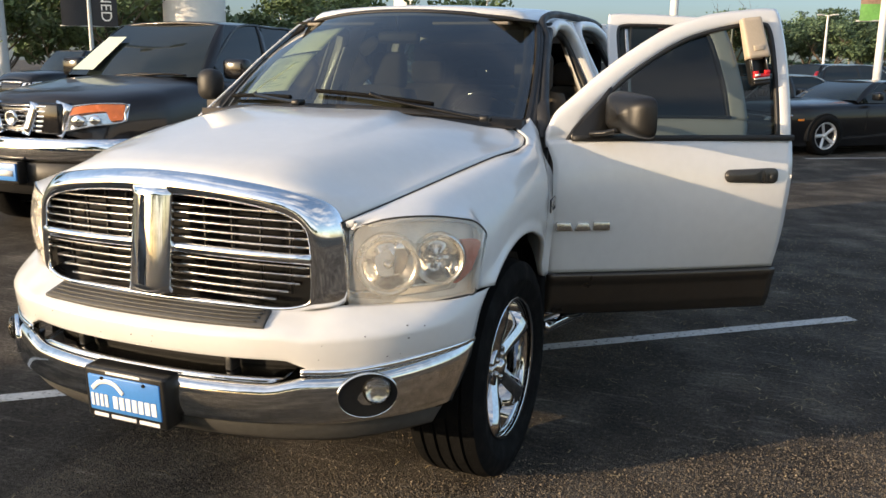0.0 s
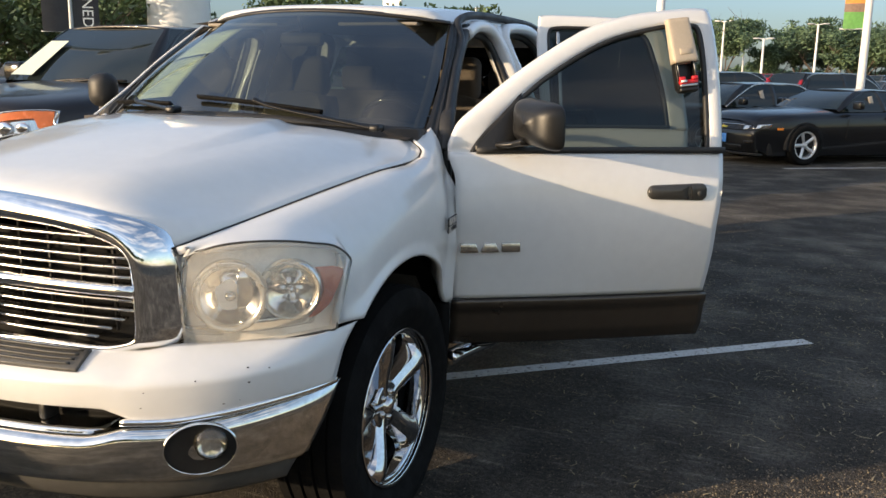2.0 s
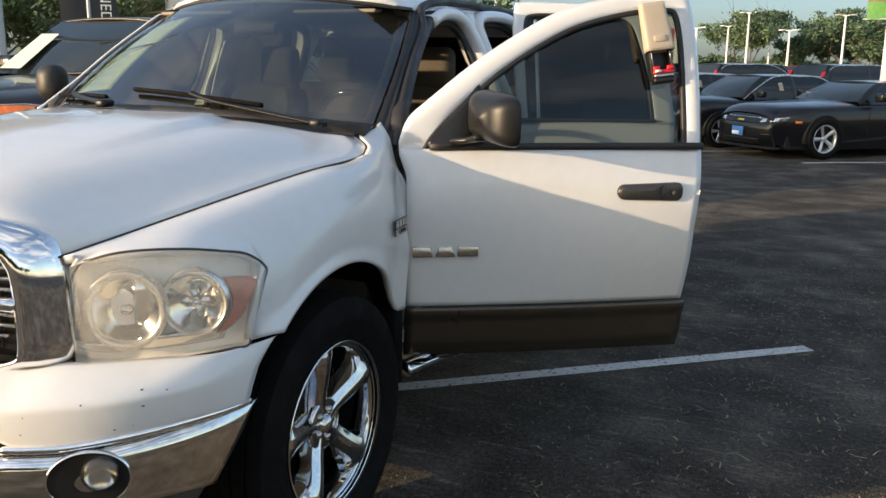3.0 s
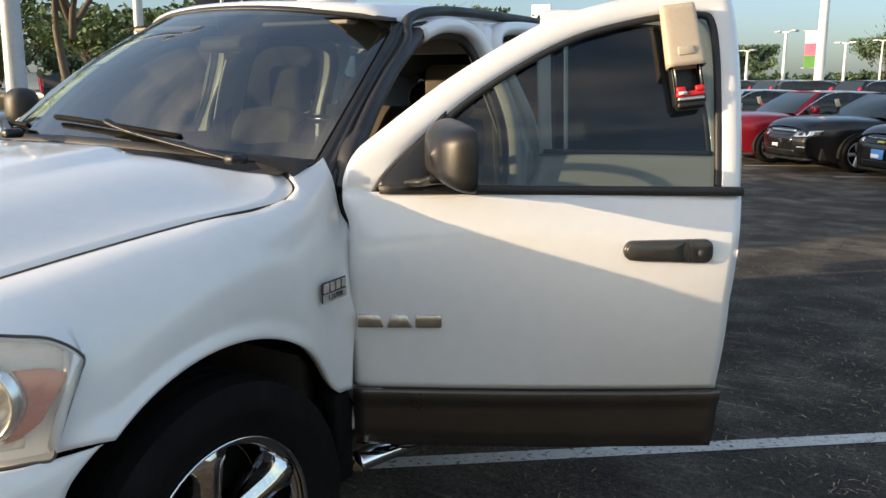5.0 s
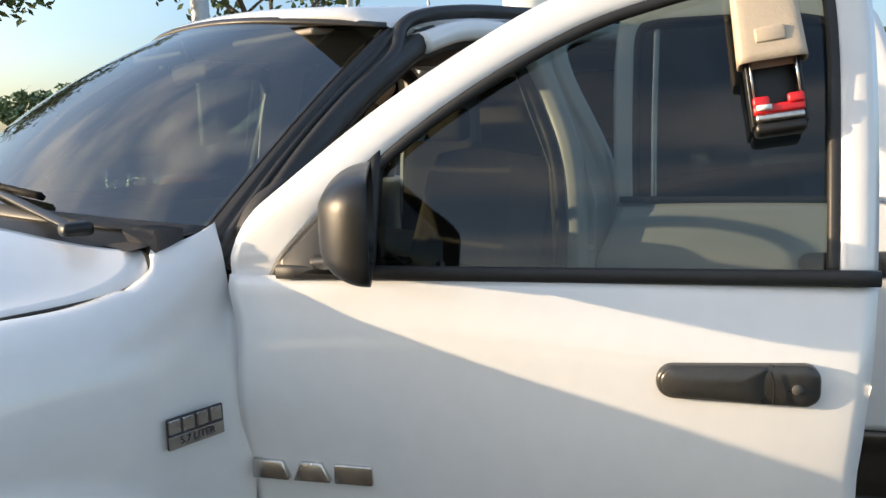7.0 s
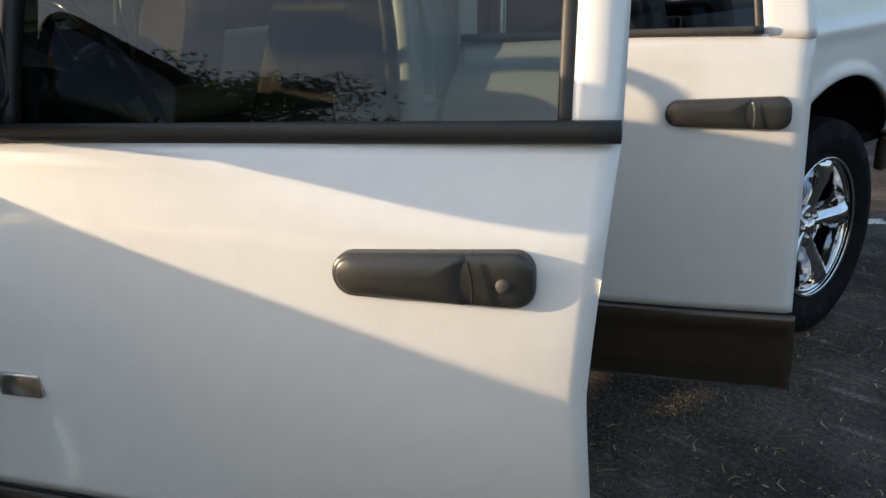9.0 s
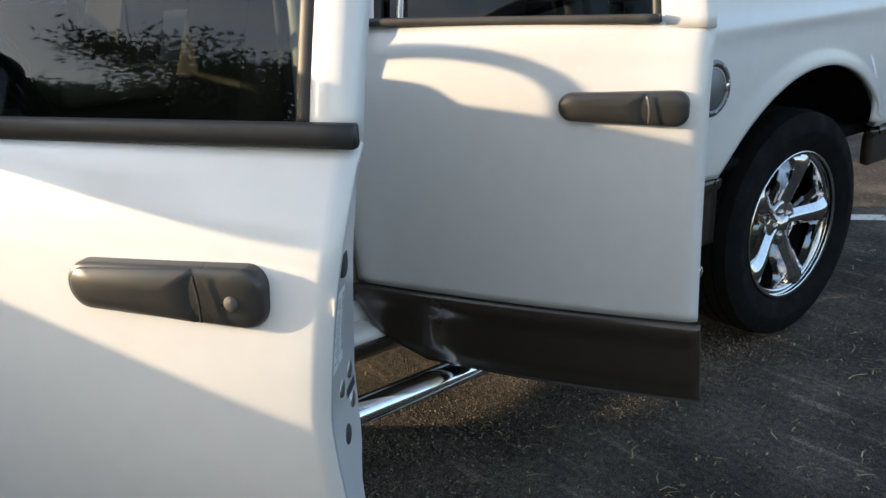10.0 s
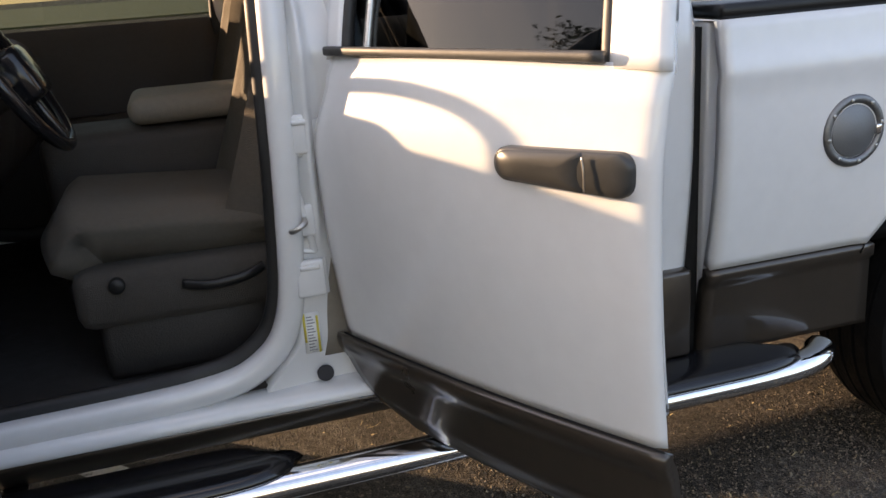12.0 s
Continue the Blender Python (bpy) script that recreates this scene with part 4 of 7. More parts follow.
def door(name, label, hinge, angle, length, front, dark_glass, win):
    """One side door: win gives the outer and inner outlines of the window frame as (along, height) and the belt's ends."""
    def skin(u, v):
        y, z = mix(0.0, length, u), mix(0.703 if front else 0.711, win["top"] - 0.008, v)
        lean = (0.034 * min(1.0, (1.292 - z) / 0.30) if front else 0.008 * (1 - v)) * smooth((u - 0.8) / 0.2)
        bow = 0.016 * math.sin(math.pi * u) + (0.044 * smooth((u - 0.05) / 0.95) ** 1.0 * math.sin(math.pi * v) if front else 0)
        roll = (0.014 - 0.011 * smooth((v - 0.75) / 0.25)) * smooth((0.045 - u) / 0.045) + (0.002 if front else 0.012) * smooth((u - 0.97) / 0.03)
        if front:
            swell = 0.030 * (1 - u) ** 3 * math.exp(-((z - 1.05) / 0.16) ** 2)
        else:
            swell = 0.0
        tuck = (-0.027 + 0.066 * smooth((z - 1.12) / 0.20)) * (1 - smooth(u / 0.5)) if not front else -0.021 * smooth((z - 1.19) / 0.08) * (1 - smooth(u / 0.25))
        return (door_dx(z) + bow + swell - roll, y - lean + tuck, z)

    panel = part(name, grid(skin, 44, 30), WHITE, truck, label)
    SKINS[name] = skin
    thick(panel, 0.009 if front else 0.095)
    panel.matrix_local = Matrix.Translation((hinge[0], hinge[1], 0)) @ pose(0, 0, 0, 0, 0, -angle)

    def cladding(u, v):
        y = mix(0.0 if front else -0.034 + 0.17 * (1 - v) ** 2.4, length - (0.022 if front else 0.0), u)
        z = mix(0.498, 0.700 if front else 0.710, v)
        ridge = 0.012 * smooth((v - 0.68) / 0.20) - 0.007 * smooth((v - 0.93) / 0.07)
        low = 0.05 * smooth((0.3 - v) / 0.3)
        return (door_dx(z) + 0.016 * math.sin(math.pi * u) + 0.004 + ridge - low * 0.3, y, z)

    thick(part("lower_cladding", grid(cladding, 30, 20), PEWTER, panel, "pewter painted lower door band"), 0.03)
    part("cladding_gap", grid(lambda u, v: (door_dx(0.70) + 0.003 + 0.016 * math.sin(math.pi * u), mix(0.004 if front else -0.02, length - (0.028 if front else 0.006), u), mix(0.6995, 0.7045, v) + (0.0 if front else 0.008)), 20, 1), SEAL, panel)
    outer, inner = spline([(0, *p) for p in win["outer"]]), spline([(0, *p) for p in win["inner"]])

    def frame_fn(u, v):
        p = outer(u).lerp(inner(u), v)
        proud = smooth((p.z - 1.33) / 0.12) if u < 0.5 and front else 1.0
        sink = 0.010 * (1 - smooth((p.z - 1.285) / 0.05)) if u < 0.5 and front else 0.0
        crown = 0.010 - 0.016 * abs(2 * v - 1) ** 3 if front else 0.007 - 0.008 * abs(2 * v - 1) ** 6
        return (door_dx(p.z) + crown * proud - sink, p.y, p.z)

    thick(part("window_frame", grid(frame_fn, 70, 6), WHITE, panel), 0.045)
    part("window_seal", sweep([(door_dx(inner(t / 30).z) - 0.008, inner(t / 30).y, inner(t / 30).z) for t in range(31)], rect(0.020, 0.022, 0.4), 80, up=(1, 0, 0)), SEAL, panel, "black rubber window seal")
    b0, b1 = win["belt"]
    part("belt_molding", sweep([(door_dx(win["top"]) + 0.014, mix(b0, b1, i / 6), win["top"]) for i in range(7)], rect(0.025 if front else 0.017, 0.020 if front else 0.016, 0.4), 20, up=(1, 0, 0)), SEAL if front else BELT_SUNLIT, panel, "black belt molding")

    def pane(u, v):
        p = inner(u)
        z = mix(win["top"] - 0.005, p.z, v)
        return (door_dx(z) - 0.022, p.y, z)

    gl = part("window_glass", grid(pane, 40, 10), GLASS_DARK if dark_glass else GLASS_SIDE, panel)
    # inside trim
    def trim(u, v):
        y, z = mix(0.08, length - 0.10, u), mix(0.55, 1.285, v)
        return (door_dx(z) - 0.108 - 0.02 * math.sin(math.pi * v), y, z)
    thick(part("door_trim", grid(trim, 10, 10), TRIM_DARK, panel, "dark inner door trim"), 0.02)
    # handle
    hy, hz = win["handle"]
    vv = (hz - 0.703) / (win["top"] - 0.711)
    hx = skin(hy / length, vv)[0]
    slope = (skin((hy + 0.11) / length, vv)[0] - skin((hy - 0.11) / length, vv)[0]) / 0.22
    def plaque(y0, y1, h0, h1, r0, r1, depth, crown, lift=0.0, tilt=0.0):
        """A rounded tapering plaque with a domed face, along the door."""
        pts = []
        for cy, h, rad, a0 in ((y1, h1, r1, -90), (y1, h1, r1, 0), (y0, h0, r0, 90), (y0, h0, r0, 180)):
            sgn_y = 1 if cy == y1 else -1
            sgn_z = 1 if a0 in (0, 90) else -1
            for k in range(7):
                ang = radians(a0 + 15 * k)
                pts.append((cy - sgn_y * rad + rad * math.cos(ang), sgn_z * (h / 2 - rad) + rad * math.sin(ang)))
        bm = bmesh.new()
        my = (y0 + y1) / 2
        rings = []
        for f, out in ((1.0, -0.02), (1.0, depth * 0.55), (0.965, depth * 0.85), (0.90, depth), (0.6, depth + crown * 0.7), (0.25, depth + crown)):
            ring = []
            for y, z in pts:
                yy, zz = my + (y - my) * (1 - (1 - f) * min(1.0, (h0 + h1) / (y1 - y0))), z * f
                ring.append(bm.verts.new((hx + slope * yy + out + lift + tilt * zz, hy + yy, hz + zz)))
            rings.append(ring)
        n = len(pts)
        for a, b in zip(rings, rings[1:]):
            for k in range(n):
                bm.faces.new((a[k], a[(k + 1) % n], b[(k + 1) % n], b[k]))
        bm.faces.new(rings[-1])
        return bm

    handle = part("door_handle", plaque(-0.128, 0.124, 0.056, 0.068, 0.027, 0.024, 0.014, 0.004), HANDLE_BLACK, panel, "black pull handle")
    part("handle_grip", plaque(-0.122, 0.046, 0.048, 0.063, 0.023, 0.006, 0.012, 0.007, 0.005), HANDLE_BLACK, panel)
    part("handle_pocket", plaque(-0.095, 0.000, 0.012, 0.018, 0.005, 0.006, 0.002, 0.0, 0.0178, 0.10), DARK, panel).location.z = 0.010
    part("handle_seam", sweep([(hx + slope * 0.05 + 0.0225, hy + 0.052, hz - 0.026), (hx + slope * 0.05 + 0.0235, hy + 0.053, hz), (hx + slope * 0.05 + 0.0215, hy + 0.048, hz + 0.026)], rect(0.003, 0.002, 0.3), 8, up=(1, 0, 0)), STEEL if not front else DARK, panel)
    if front:
        lock = disc(0.0090, 20, 0.006, Matrix.Translation((hx + 0.0195 + slope * 0.092, hy + 0.088, hz - 0.004)) @ pose(0, 0, 0, 0, 0, 90), rim=0.002)
        part("door_lock", lock, VALANCE, panel, "dark lock cylinder")
    return panel


FRONT = (0.93, 0.512)
front_door = door("front_door", "white driver's door standing open", FRONT, 57.0, 1.118, True, False, dict(
    outer=[(-0.020, 1.262), (-0.020, 1.328), (0.012, 1.400), (0.082, 1.461), (0.265, 1.600), (0.462, 1.722), (0.60, 1.790), (0.76, 1.836), (0.93, 1.860), (1.06, 1.870), (1.108, 1.848), (1.124, 1.70), (1.124, 1.50), (1.118, 1.292)],
    inner=[(0.062, 1.270), (0.100, 1.335), (0.20, 1.430), (0.345, 1.552), (0.50, 1.652), (0.64, 1.722), (0.76, 1.760), (0.90, 1.790), (1.01, 1.798), (1.050, 1.775), (1.060, 1.66), (1.057, 1.48), (1.053, 1.300)],
    belt=(0.085, 1.118), handle=(0.903, 1.137), top=1.300))
REAR = (0.905, 1.685)
rear_door = door("rear_door", "white rear door standing open behind the driver's door", REAR, 62.0, 0.80, False, True, dict(
    outer=[(0.030, 1.314), (0.022, 1.45), (0.012, 1.70), (0.026, 1.862), (0.055, 1.888), (0.20, 1.890), (0.40, 1.885), (0.58, 1.872), (0.680, 1.835), (0.730, 1.72), (0.775, 1.52), (0.802, 1.314)],
    inner=[(0.085, 1.332), (0.080, 1.45), (0.074, 1.66), (0.076, 1.795), (0.12, 1.825), (0.24, 1.828), (0.40, 1.825), (0.52, 1.815), (0.590, 1.785), (0.630, 1.68), (0.672, 1.50), (0.694, 1.316)],
    belt=(0.045, 0.698), handle=(0.640, 1.167), top=1.332))

# fixed divider bar in the rear door's window
part("window_divider", sweep([(door_dx(1.30) - 0.014, 0.135, 1.30), (door_dx(1.55) - 0.014, 0.130, 1.55), (door_dx(1.82) - 0.014, 0.128, 1.82)], rect(0.018, 0.014, 0.3), 12, up=(1, 0, 0)), CHROME_DULL, rear_door)


# mirror on the front door
def mirror_shell(u, v):
    ang = 2 * math.pi * u
    k = math.sin(math.pi * mix(0.0, 0.5, v)) ** 0.32
    c, s = math.cos(ang), math.sin(ang)
    ex = 0.40
    px = math.copysign(abs(c) ** ex, c) * 0.148 * k
    pz = math.copysign(abs(s) ** ex, s) * 0.088 * k
    py = mix(-0.056, 0.030, v)
    return (px, py, pz - 0.008 * px / 0.1)


shell = grid(mirror_shell, 40, 16, wrap=True)
mirror_m = Matrix.Translation((0.124, 0.284, 1.409)) @ pose(0, 0, 0, 0, 0, 17)
mirror = part("mirror_housing", shell, BLACK, front_door, "black folding door mirror")
mirror.matrix_local = mirror_m
thick(mirror, 0.008)
glass_bm = box(-0.128, 0.128, 0.012, 0.018, -0.076, 0.076, 0.004)
for q in glass_bm.verts:
    q.co.z -= 0.08 * q.co.x
mg = part("mirror_glass", glass_bm, material("tinted_mirror", (0.16, 0.17, 0.18), 0.04, 1.0), front_door, "mirror glass")
mg.matrix_local = mirror_m
part("spot_mirror", disc(0.018, 24, 0.005, mirror_m @ Matrix.Translation((0.098, 0.023, -0.052)) @ pose(0, 0, 0, 0, 0, 180), rim=0.002), CHROME_DULL, front_door, "small round blind-spot mirror")


def sail(u, v):
    y = mix(0.080, 0.275, u)
    top = mix(1.312, 1.525, (u * 1.0)) if u < 0.97 else 1.525
    z = mix(1.300, max(1.306, top), v)
    return (door_dx(z) + 0.006 + 0.022 * (1 - v) * math.sin(math.pi * u), y, z)


thick(part("mirror_sail", grid(sail, 14, 8), BLACK, front_door, "black triangular mirror base"), 0.03)
part("mirror_arm", sweep([(-0.01, 0.19, 1.320), (0.02, 0.21, 1.324), (0.05, 0.24, 1.330), (0.10, 0.266, 1.342)], rect(0.085, 0.024, 0.7), 14, up=(0, 0, 1)), BLACK, front_door)

# badges: plain chrome shapes
for i in range(3):
    y0 = 0.020 + i * 0.084
    xx = door_dx(0.920) + 0.024
    bm = bmesh.new()
    lean = (0.012, 0.016, 0.0)[i]
    low = [(y0, -0.019), (y0 + 0.076, -0.019), (y0 + 0.076 - lean, 0.019), (y0 + lean * (i == 1), 0.019)]
    back, face = [[bm.verts.new((x, y, 0.920 + z)) for y, z in low] for x in (xx - 0.012, xx + 0.005)]
    bm.faces.new(face)
    bm.faces.new(back[::-1])
    for k in range(4):
        bm.faces.new((back[k], back[(k + 1) % 4], face[(k + 1) % 4], face[k]))
    bmesh.ops.bevel(bm, geom=list(bm.edges), offset=0.003, segments=2, profile=0.5, affect="EDGES")
    part("door_badge", bm, CHROME_DULL, front_door, "plain chrome badge on the door")
badge_m = Matrix.Translation((0.980, 0.378, 1.037)) @ pose(0, 0, 0, 0, 0, 8)
back = part("fender_badge", box(-0.006, 0.001, -0.058, 0.062, -0.028, 0.030, 0.003, 1), INK, truck, "small chrome engine badge", smooth=False)
back.matrix_local = badge_m
part("badge_base", box(-0.001, 0.003, -0.056, 0.060, -0.026, -0.003, 0.001, 1), CHROME_DULL, back, smooth=False)
for i in range(4):
    part("badge_block", box(-0.001, 0.004, -0.055 + i * 0.029, -0.055 + i * 0.029 + 0.0245, 0.001, 0.027, 0.002, 1), CHROME_DULL, back, smooth=False)
lettering("5.7 LITER", 0.019, 0.001, INK, truck, badge_m @ Matrix.Translation((0.0035, 0.002, -0.0135)) @ pose(0, 0, 0, 90, 0, 90), "badge_lettering", 1.0)

# shut edge of the front door: painted end face with latch holes, bolts and a label
def shut_point(dx, z):
    ox, oy, oz = SKINS["front_door"](1.0, min(1.0, max(0.0, (z - 0.703) / 0.589)))
    away = 1.3 * (ox - dx)
    return Vector((ox - away, oy - 0.001 - 0.24 * away, z))


def shut_face(u, v):
    z = mix(0.703, 1.285, v)
    ox = SKINS["front_door"](1.0, (z - 0.703) / 0.589)[0]
    inner = -0.048 - 0.006 * smooth((v - 0.8) / 0.2) + 0.018 * smooth((0.36 - v) / 0.1)
    inner += 0.032 * smooth((v - 0.45) / 0.45)
    inner = mix(inner, ox - 0.012, smooth((v - 0.86) / 0.14))
    if u <= 0.8:
        return shut_point(mix(ox - 0.001, inner, u / 0.8), z)
    p = shut_point(inner, z)
    return (p.x - 0.004 * (u - 0.8) / 0.2, p.y - 0.10 * (u - 0.8) / 0.2, z)


sharp(part("shut_face", grid(shut_face, 10, 30), WHITE, front_door), 40)
for z, r, dx, mat in ((1.168, 0.0175, 0.020, INK), (1.008, 0.0110, -0.023, STEEL), (1.004, 0.0110, 0.007, STEEL), (0.965, 0.0110, -0.029, STEEL), (0.939, 0.0125, -0.001, INK)):
    p = shut_point(dx, z)
    part("latch_hole" if mat is INK else "latch_bolt", disc(r, 20, 0.012, Matrix.Translation((p.x, p.y + 0.0015, z)) @ pose(0, 0, 0, 0, 0, 193.5), rim=0.001), mat, front_door)

def label_patch(x0, x1, z0, z1, lift, bm=None):
    return grid(lambda u, v: shut_point(mix(x0, x1, u), mix(z0, z1, v)) + Vector((0, lift, 0)), 1, 6, bm=bm)


part("latch_slot", label_patch(-0.040, -0.010, 0.978, 0.989, 0.0012), INK, front_door)
part("door_label", label_patch(0.012, 0.050, 1.046, 1.138, 0.0010), STICKER_GREY, front_door, "printed door label")
lines = bmesh.new()
rng = random.Random(8)
for i in range(24):
    z = 1.060 + i * 0.0030
    label_patch(0.014, 0.021, z, z + rng.uniform(0.0010, 0.0022), 0.0016, lines)
for i in range(14):
    z = 1.050 + i * 0.0060
    a = 0.025 + 0.003 * (i % 3 == 1)
    label_patch(a, a + rng.uniform(0.006, 0.022), z, z + 0.0016, 0.0016, lines)
part("label_print", lines, INK_FADED, front_door, smooth=False)


# ---- pillar fittings ----
part("pillar_rib", sweep([(0.880, 1.612, 1.30), (0.882, 1.612, 1.129), (0.881, 1.613, 1.076), (0.877, 1.628, 1.022), (0.872, 1.640, 0.951), (0.862, 1.648, 0.905)], rect(0.016, 0.020, 0.6), 40, up=(1, 0, 0)), WHITE, truck, "pressed rib in the painted pillar")
part("pillar_fold", sweep([(0.868, 1.648, 0.905), (0.868, 1.610, 0.912), (0.866, 1.594, 0.895), (0.864, 1.584, 0.80), (0.864, 1.572, 0.700)], rect(0.010, 0.012, 0.6), 40, up=(1, 0, 0)), WHITE, truck)
part("door_striker", sweep([(0.875, 1.600, 0.965), (0.912, 1.602, 0.968), (0.912, 1.628, 0.982), (0.875, 1.632, 0.985)], circle(0.006, 8), 14, up=(0, 0, 1)), STEEL, truck, "steel door striker")
for y, z, w in ((1.642, 1.165, 0.024), (1.630, 0.852, 0.032)):
    pad = part("hinge_pad", box(0.872, 0.893, y - w, y + w, z - 0.042, z + 0.042, 0.007, 3), WHITE, truck, "pressed hinge seat on the pillar")
    part("hinge_pad_rib", box(0.886, 0.897, y - w * 0.7, y + w * 0.7, z + 0.020, z + 0.032, 0.004), WHITE, pad)
part("striker_plate", box(0.868, 0.884, 1.60, 1.655, 0.945, 1.015, 0.006), WHITE, truck)
part("pillar_plug", disc(0.019, 22, 0.006, Matrix.Translation((0.8660, 1.640, 0.613)) @ pose(0, 0, 0, 0, 0, 90)), INK, truck, "black plug in the sill")
for x, y0, y1, z0, z1 in ((0.8635, 1.607, 1.672, 0.803, 0.888), (0.8820, 1.630, 1.690, 1.116, 1.193)):
    part("pillar_bracket", box(x - 0.02, x, y0, y1, z0, z1, 0.004, 3), WHITE, truck)
lab = part("pillar_label", box(0.8600, 0.8640, 1.603, 1.640, 0.668, 0.764), PAPER_WHITE, truck, "warning label with yellow edges")
for y, z0, z1 in ((1.603, 0.695, 0.764), (1.632, 0.668, 0.756)):
    part("label_edge", box(0.8635, 0.8648, y, y + 0.005, z0, z1), YELLOW, lab)
bm = bmesh.new()
for i in range(12):
    box(0.8635, 0.8645, 1.611, 1.629 - 0.003 * (i % 3), 0.674 + i * 0.0072, 0.6765 + i * 0.0072, bm=bm)
part("label_lines", bm, INK_FADED, lab, smooth=False)


# ---- bed ----
def bed_side(sx):
    def low(s):
        if s < 0.18:
            return 2.590 + (3.068 - 2.590) * s / 0.18, 0.722
        if s < 0.62:
            a = radians(mix(147, 33, (s - 0.18) / 0.44))
            return 3.572 + 0.600 * math.cos(a), 0.430 + 0.600 * math.sin(a)
        return mix(4.04, 4.55, (s - 0.62) / 0.38), 0.735

    def fn(u, v):
        y, zb = low(u)
        z = mix(zb, 1.318, v)
        yt = mix(2.590, 4.55, u)
        yy = mix(y, yt, smooth(v * 1.2))
        x = 0.930 + 0.046 * math.sin(math.pi * min(1, max(0, (z - 0.70) / 0.75))) ** 0.8
        arch = max(0.0, 1 - abs(math.hypot(y - 3.572, zb - 0.43) - 0.60) / 0.02) * (1 - smooth(v / 0.25))
        x += 0.010 * arch
        x += 0.010 * math.exp(-((z - 1.20) / 0.03) ** 2)
        return (sx * x, yy, z)

    side = part("bed_side", grid(fn, 70, 26), WHITE, truck, "white bed side with flared rear arch")
    thick(side, 0.03)
    part("bed_rail_cap", box(min(sx * 0.80, sx * 0.955), max(sx * 0.80, sx * 0.955), 2.590, 4.55, 1.316, 1.352, 0.012), BLACK, truck, "black bed rail cap")
    for y0, y1, lean in ((2.586, 3.075, 0.035), (4.055, 4.55, 0.0)):
        def clad(u, v, y0=y0, y1=y1, lean=lean):
            z = mix(0.475 if lean else 0.560, 0.716, v)
            ridge = 0.014 * smooth((v - 0.82) / 0.06)
            e = 0.03 * (1 - v)
            return (sx * (0.900 + 0.028 * v + ridge), mix(y0, y1 + (e if lean else 0), u) + (0.06 * (1 - v) * (1 - u) if not lean else 0), z)
        thick(part("bed_cladding", grid(clad, 12, 16), PEWTER, truck, "pewter painted lower bed band"), 0.03)


bed_side(1)
bed_side(-1)
part("bed_front_wall", box(-0.90, 0.90, 2.592, 2.63, 0.55, 1.31, 0.008), WHITE, truck)
part("tailgate", box(-0.90, 0.90, 4.49, 4.56, 0.62, 1.31, 0.015), WHITE, truck)
part("cab_gap", box(-0.88, 0.88, 2.549, 2.590, 0.48, 1.30), DARK, truck, "dark gap between cab and bed")
part("bed_floor", box(-0.88, 0.88, 2.69, 4.51, 0.70, 0.74), LINER, truck)
part("frame_rail", box(-0.45, 0.45, -0.70, 4.42, 0.36, 0.54, 0.03), LINER, truck, "dark chassis")
# two unseen blocks, added to keep low sun from passing under the nose
part("engine_light_blocker", box(-0.46, 0.46, -0.50, -0.20, 0.26, 0.42, 0.03), LINER, truck, "dark block added under the engine to stop sunlight")
part("axle_light_blocker", box(-0.58, 0.58, -0.12, 0.16, 0.225, 0.40, 0.03), LINER, truck)
for y in (0.0, 3.572):
    part("axle", sweep([(-0.80, y, 0.42), (0, y, 0.42), (0.80, y, 0.42)], circle(0.05, 10), 4, up=(0, 0, 1)), LINER, truck)

# fuel door
FUEL_GREY = material("fuel_cap_grey", (0.20, 0.205, 0.21), 0.5, 0.6, vary=0.1, scale=30)
FUEL_RIM = material("fuel_ring_metal", (0.22, 0.22, 0.22), 0.5, 1.0, vary=0.15, scale=20)
fuel_m = Matrix.Translation((0.972, 2.952, 1.030)) @ pose(0, 0, 0, 0, 0, 90)
ring = lathe([(0.006, 0.088), (-0.004, 0.088), (-0.010, 0.082), (-0.010, 0.070), (-0.004, 0.066), (0.0, 0.066)], 44, "y")
ring.transform(fuel_m)
fuel = part("fuel_door", ring, FUEL_RIM, truck, "round brushed metal fuel door")
part("fuel_door_cap", disc(0.064, 40, 0.008, fuel_m @ Matrix.Translation((0, -0.006, 0)), rim=0.003), FUEL_GREY, fuel)
for i in range(8):
    a = 2 * math.pi * i / 8 + 0.2
    part("fuel_door_bolt", disc(0.005, 10, 0.004, fuel_m @ Matrix.Translation((0.076 * math.cos(a), -0.013, 0.076 * math.sin(a))), rim=0.001), STEEL, fuel)
part("fuel_door_latch", box(0.966, 0.986, 3.010, 3.026, 1.015, 1.040, 0.003), CHROME, fuel)

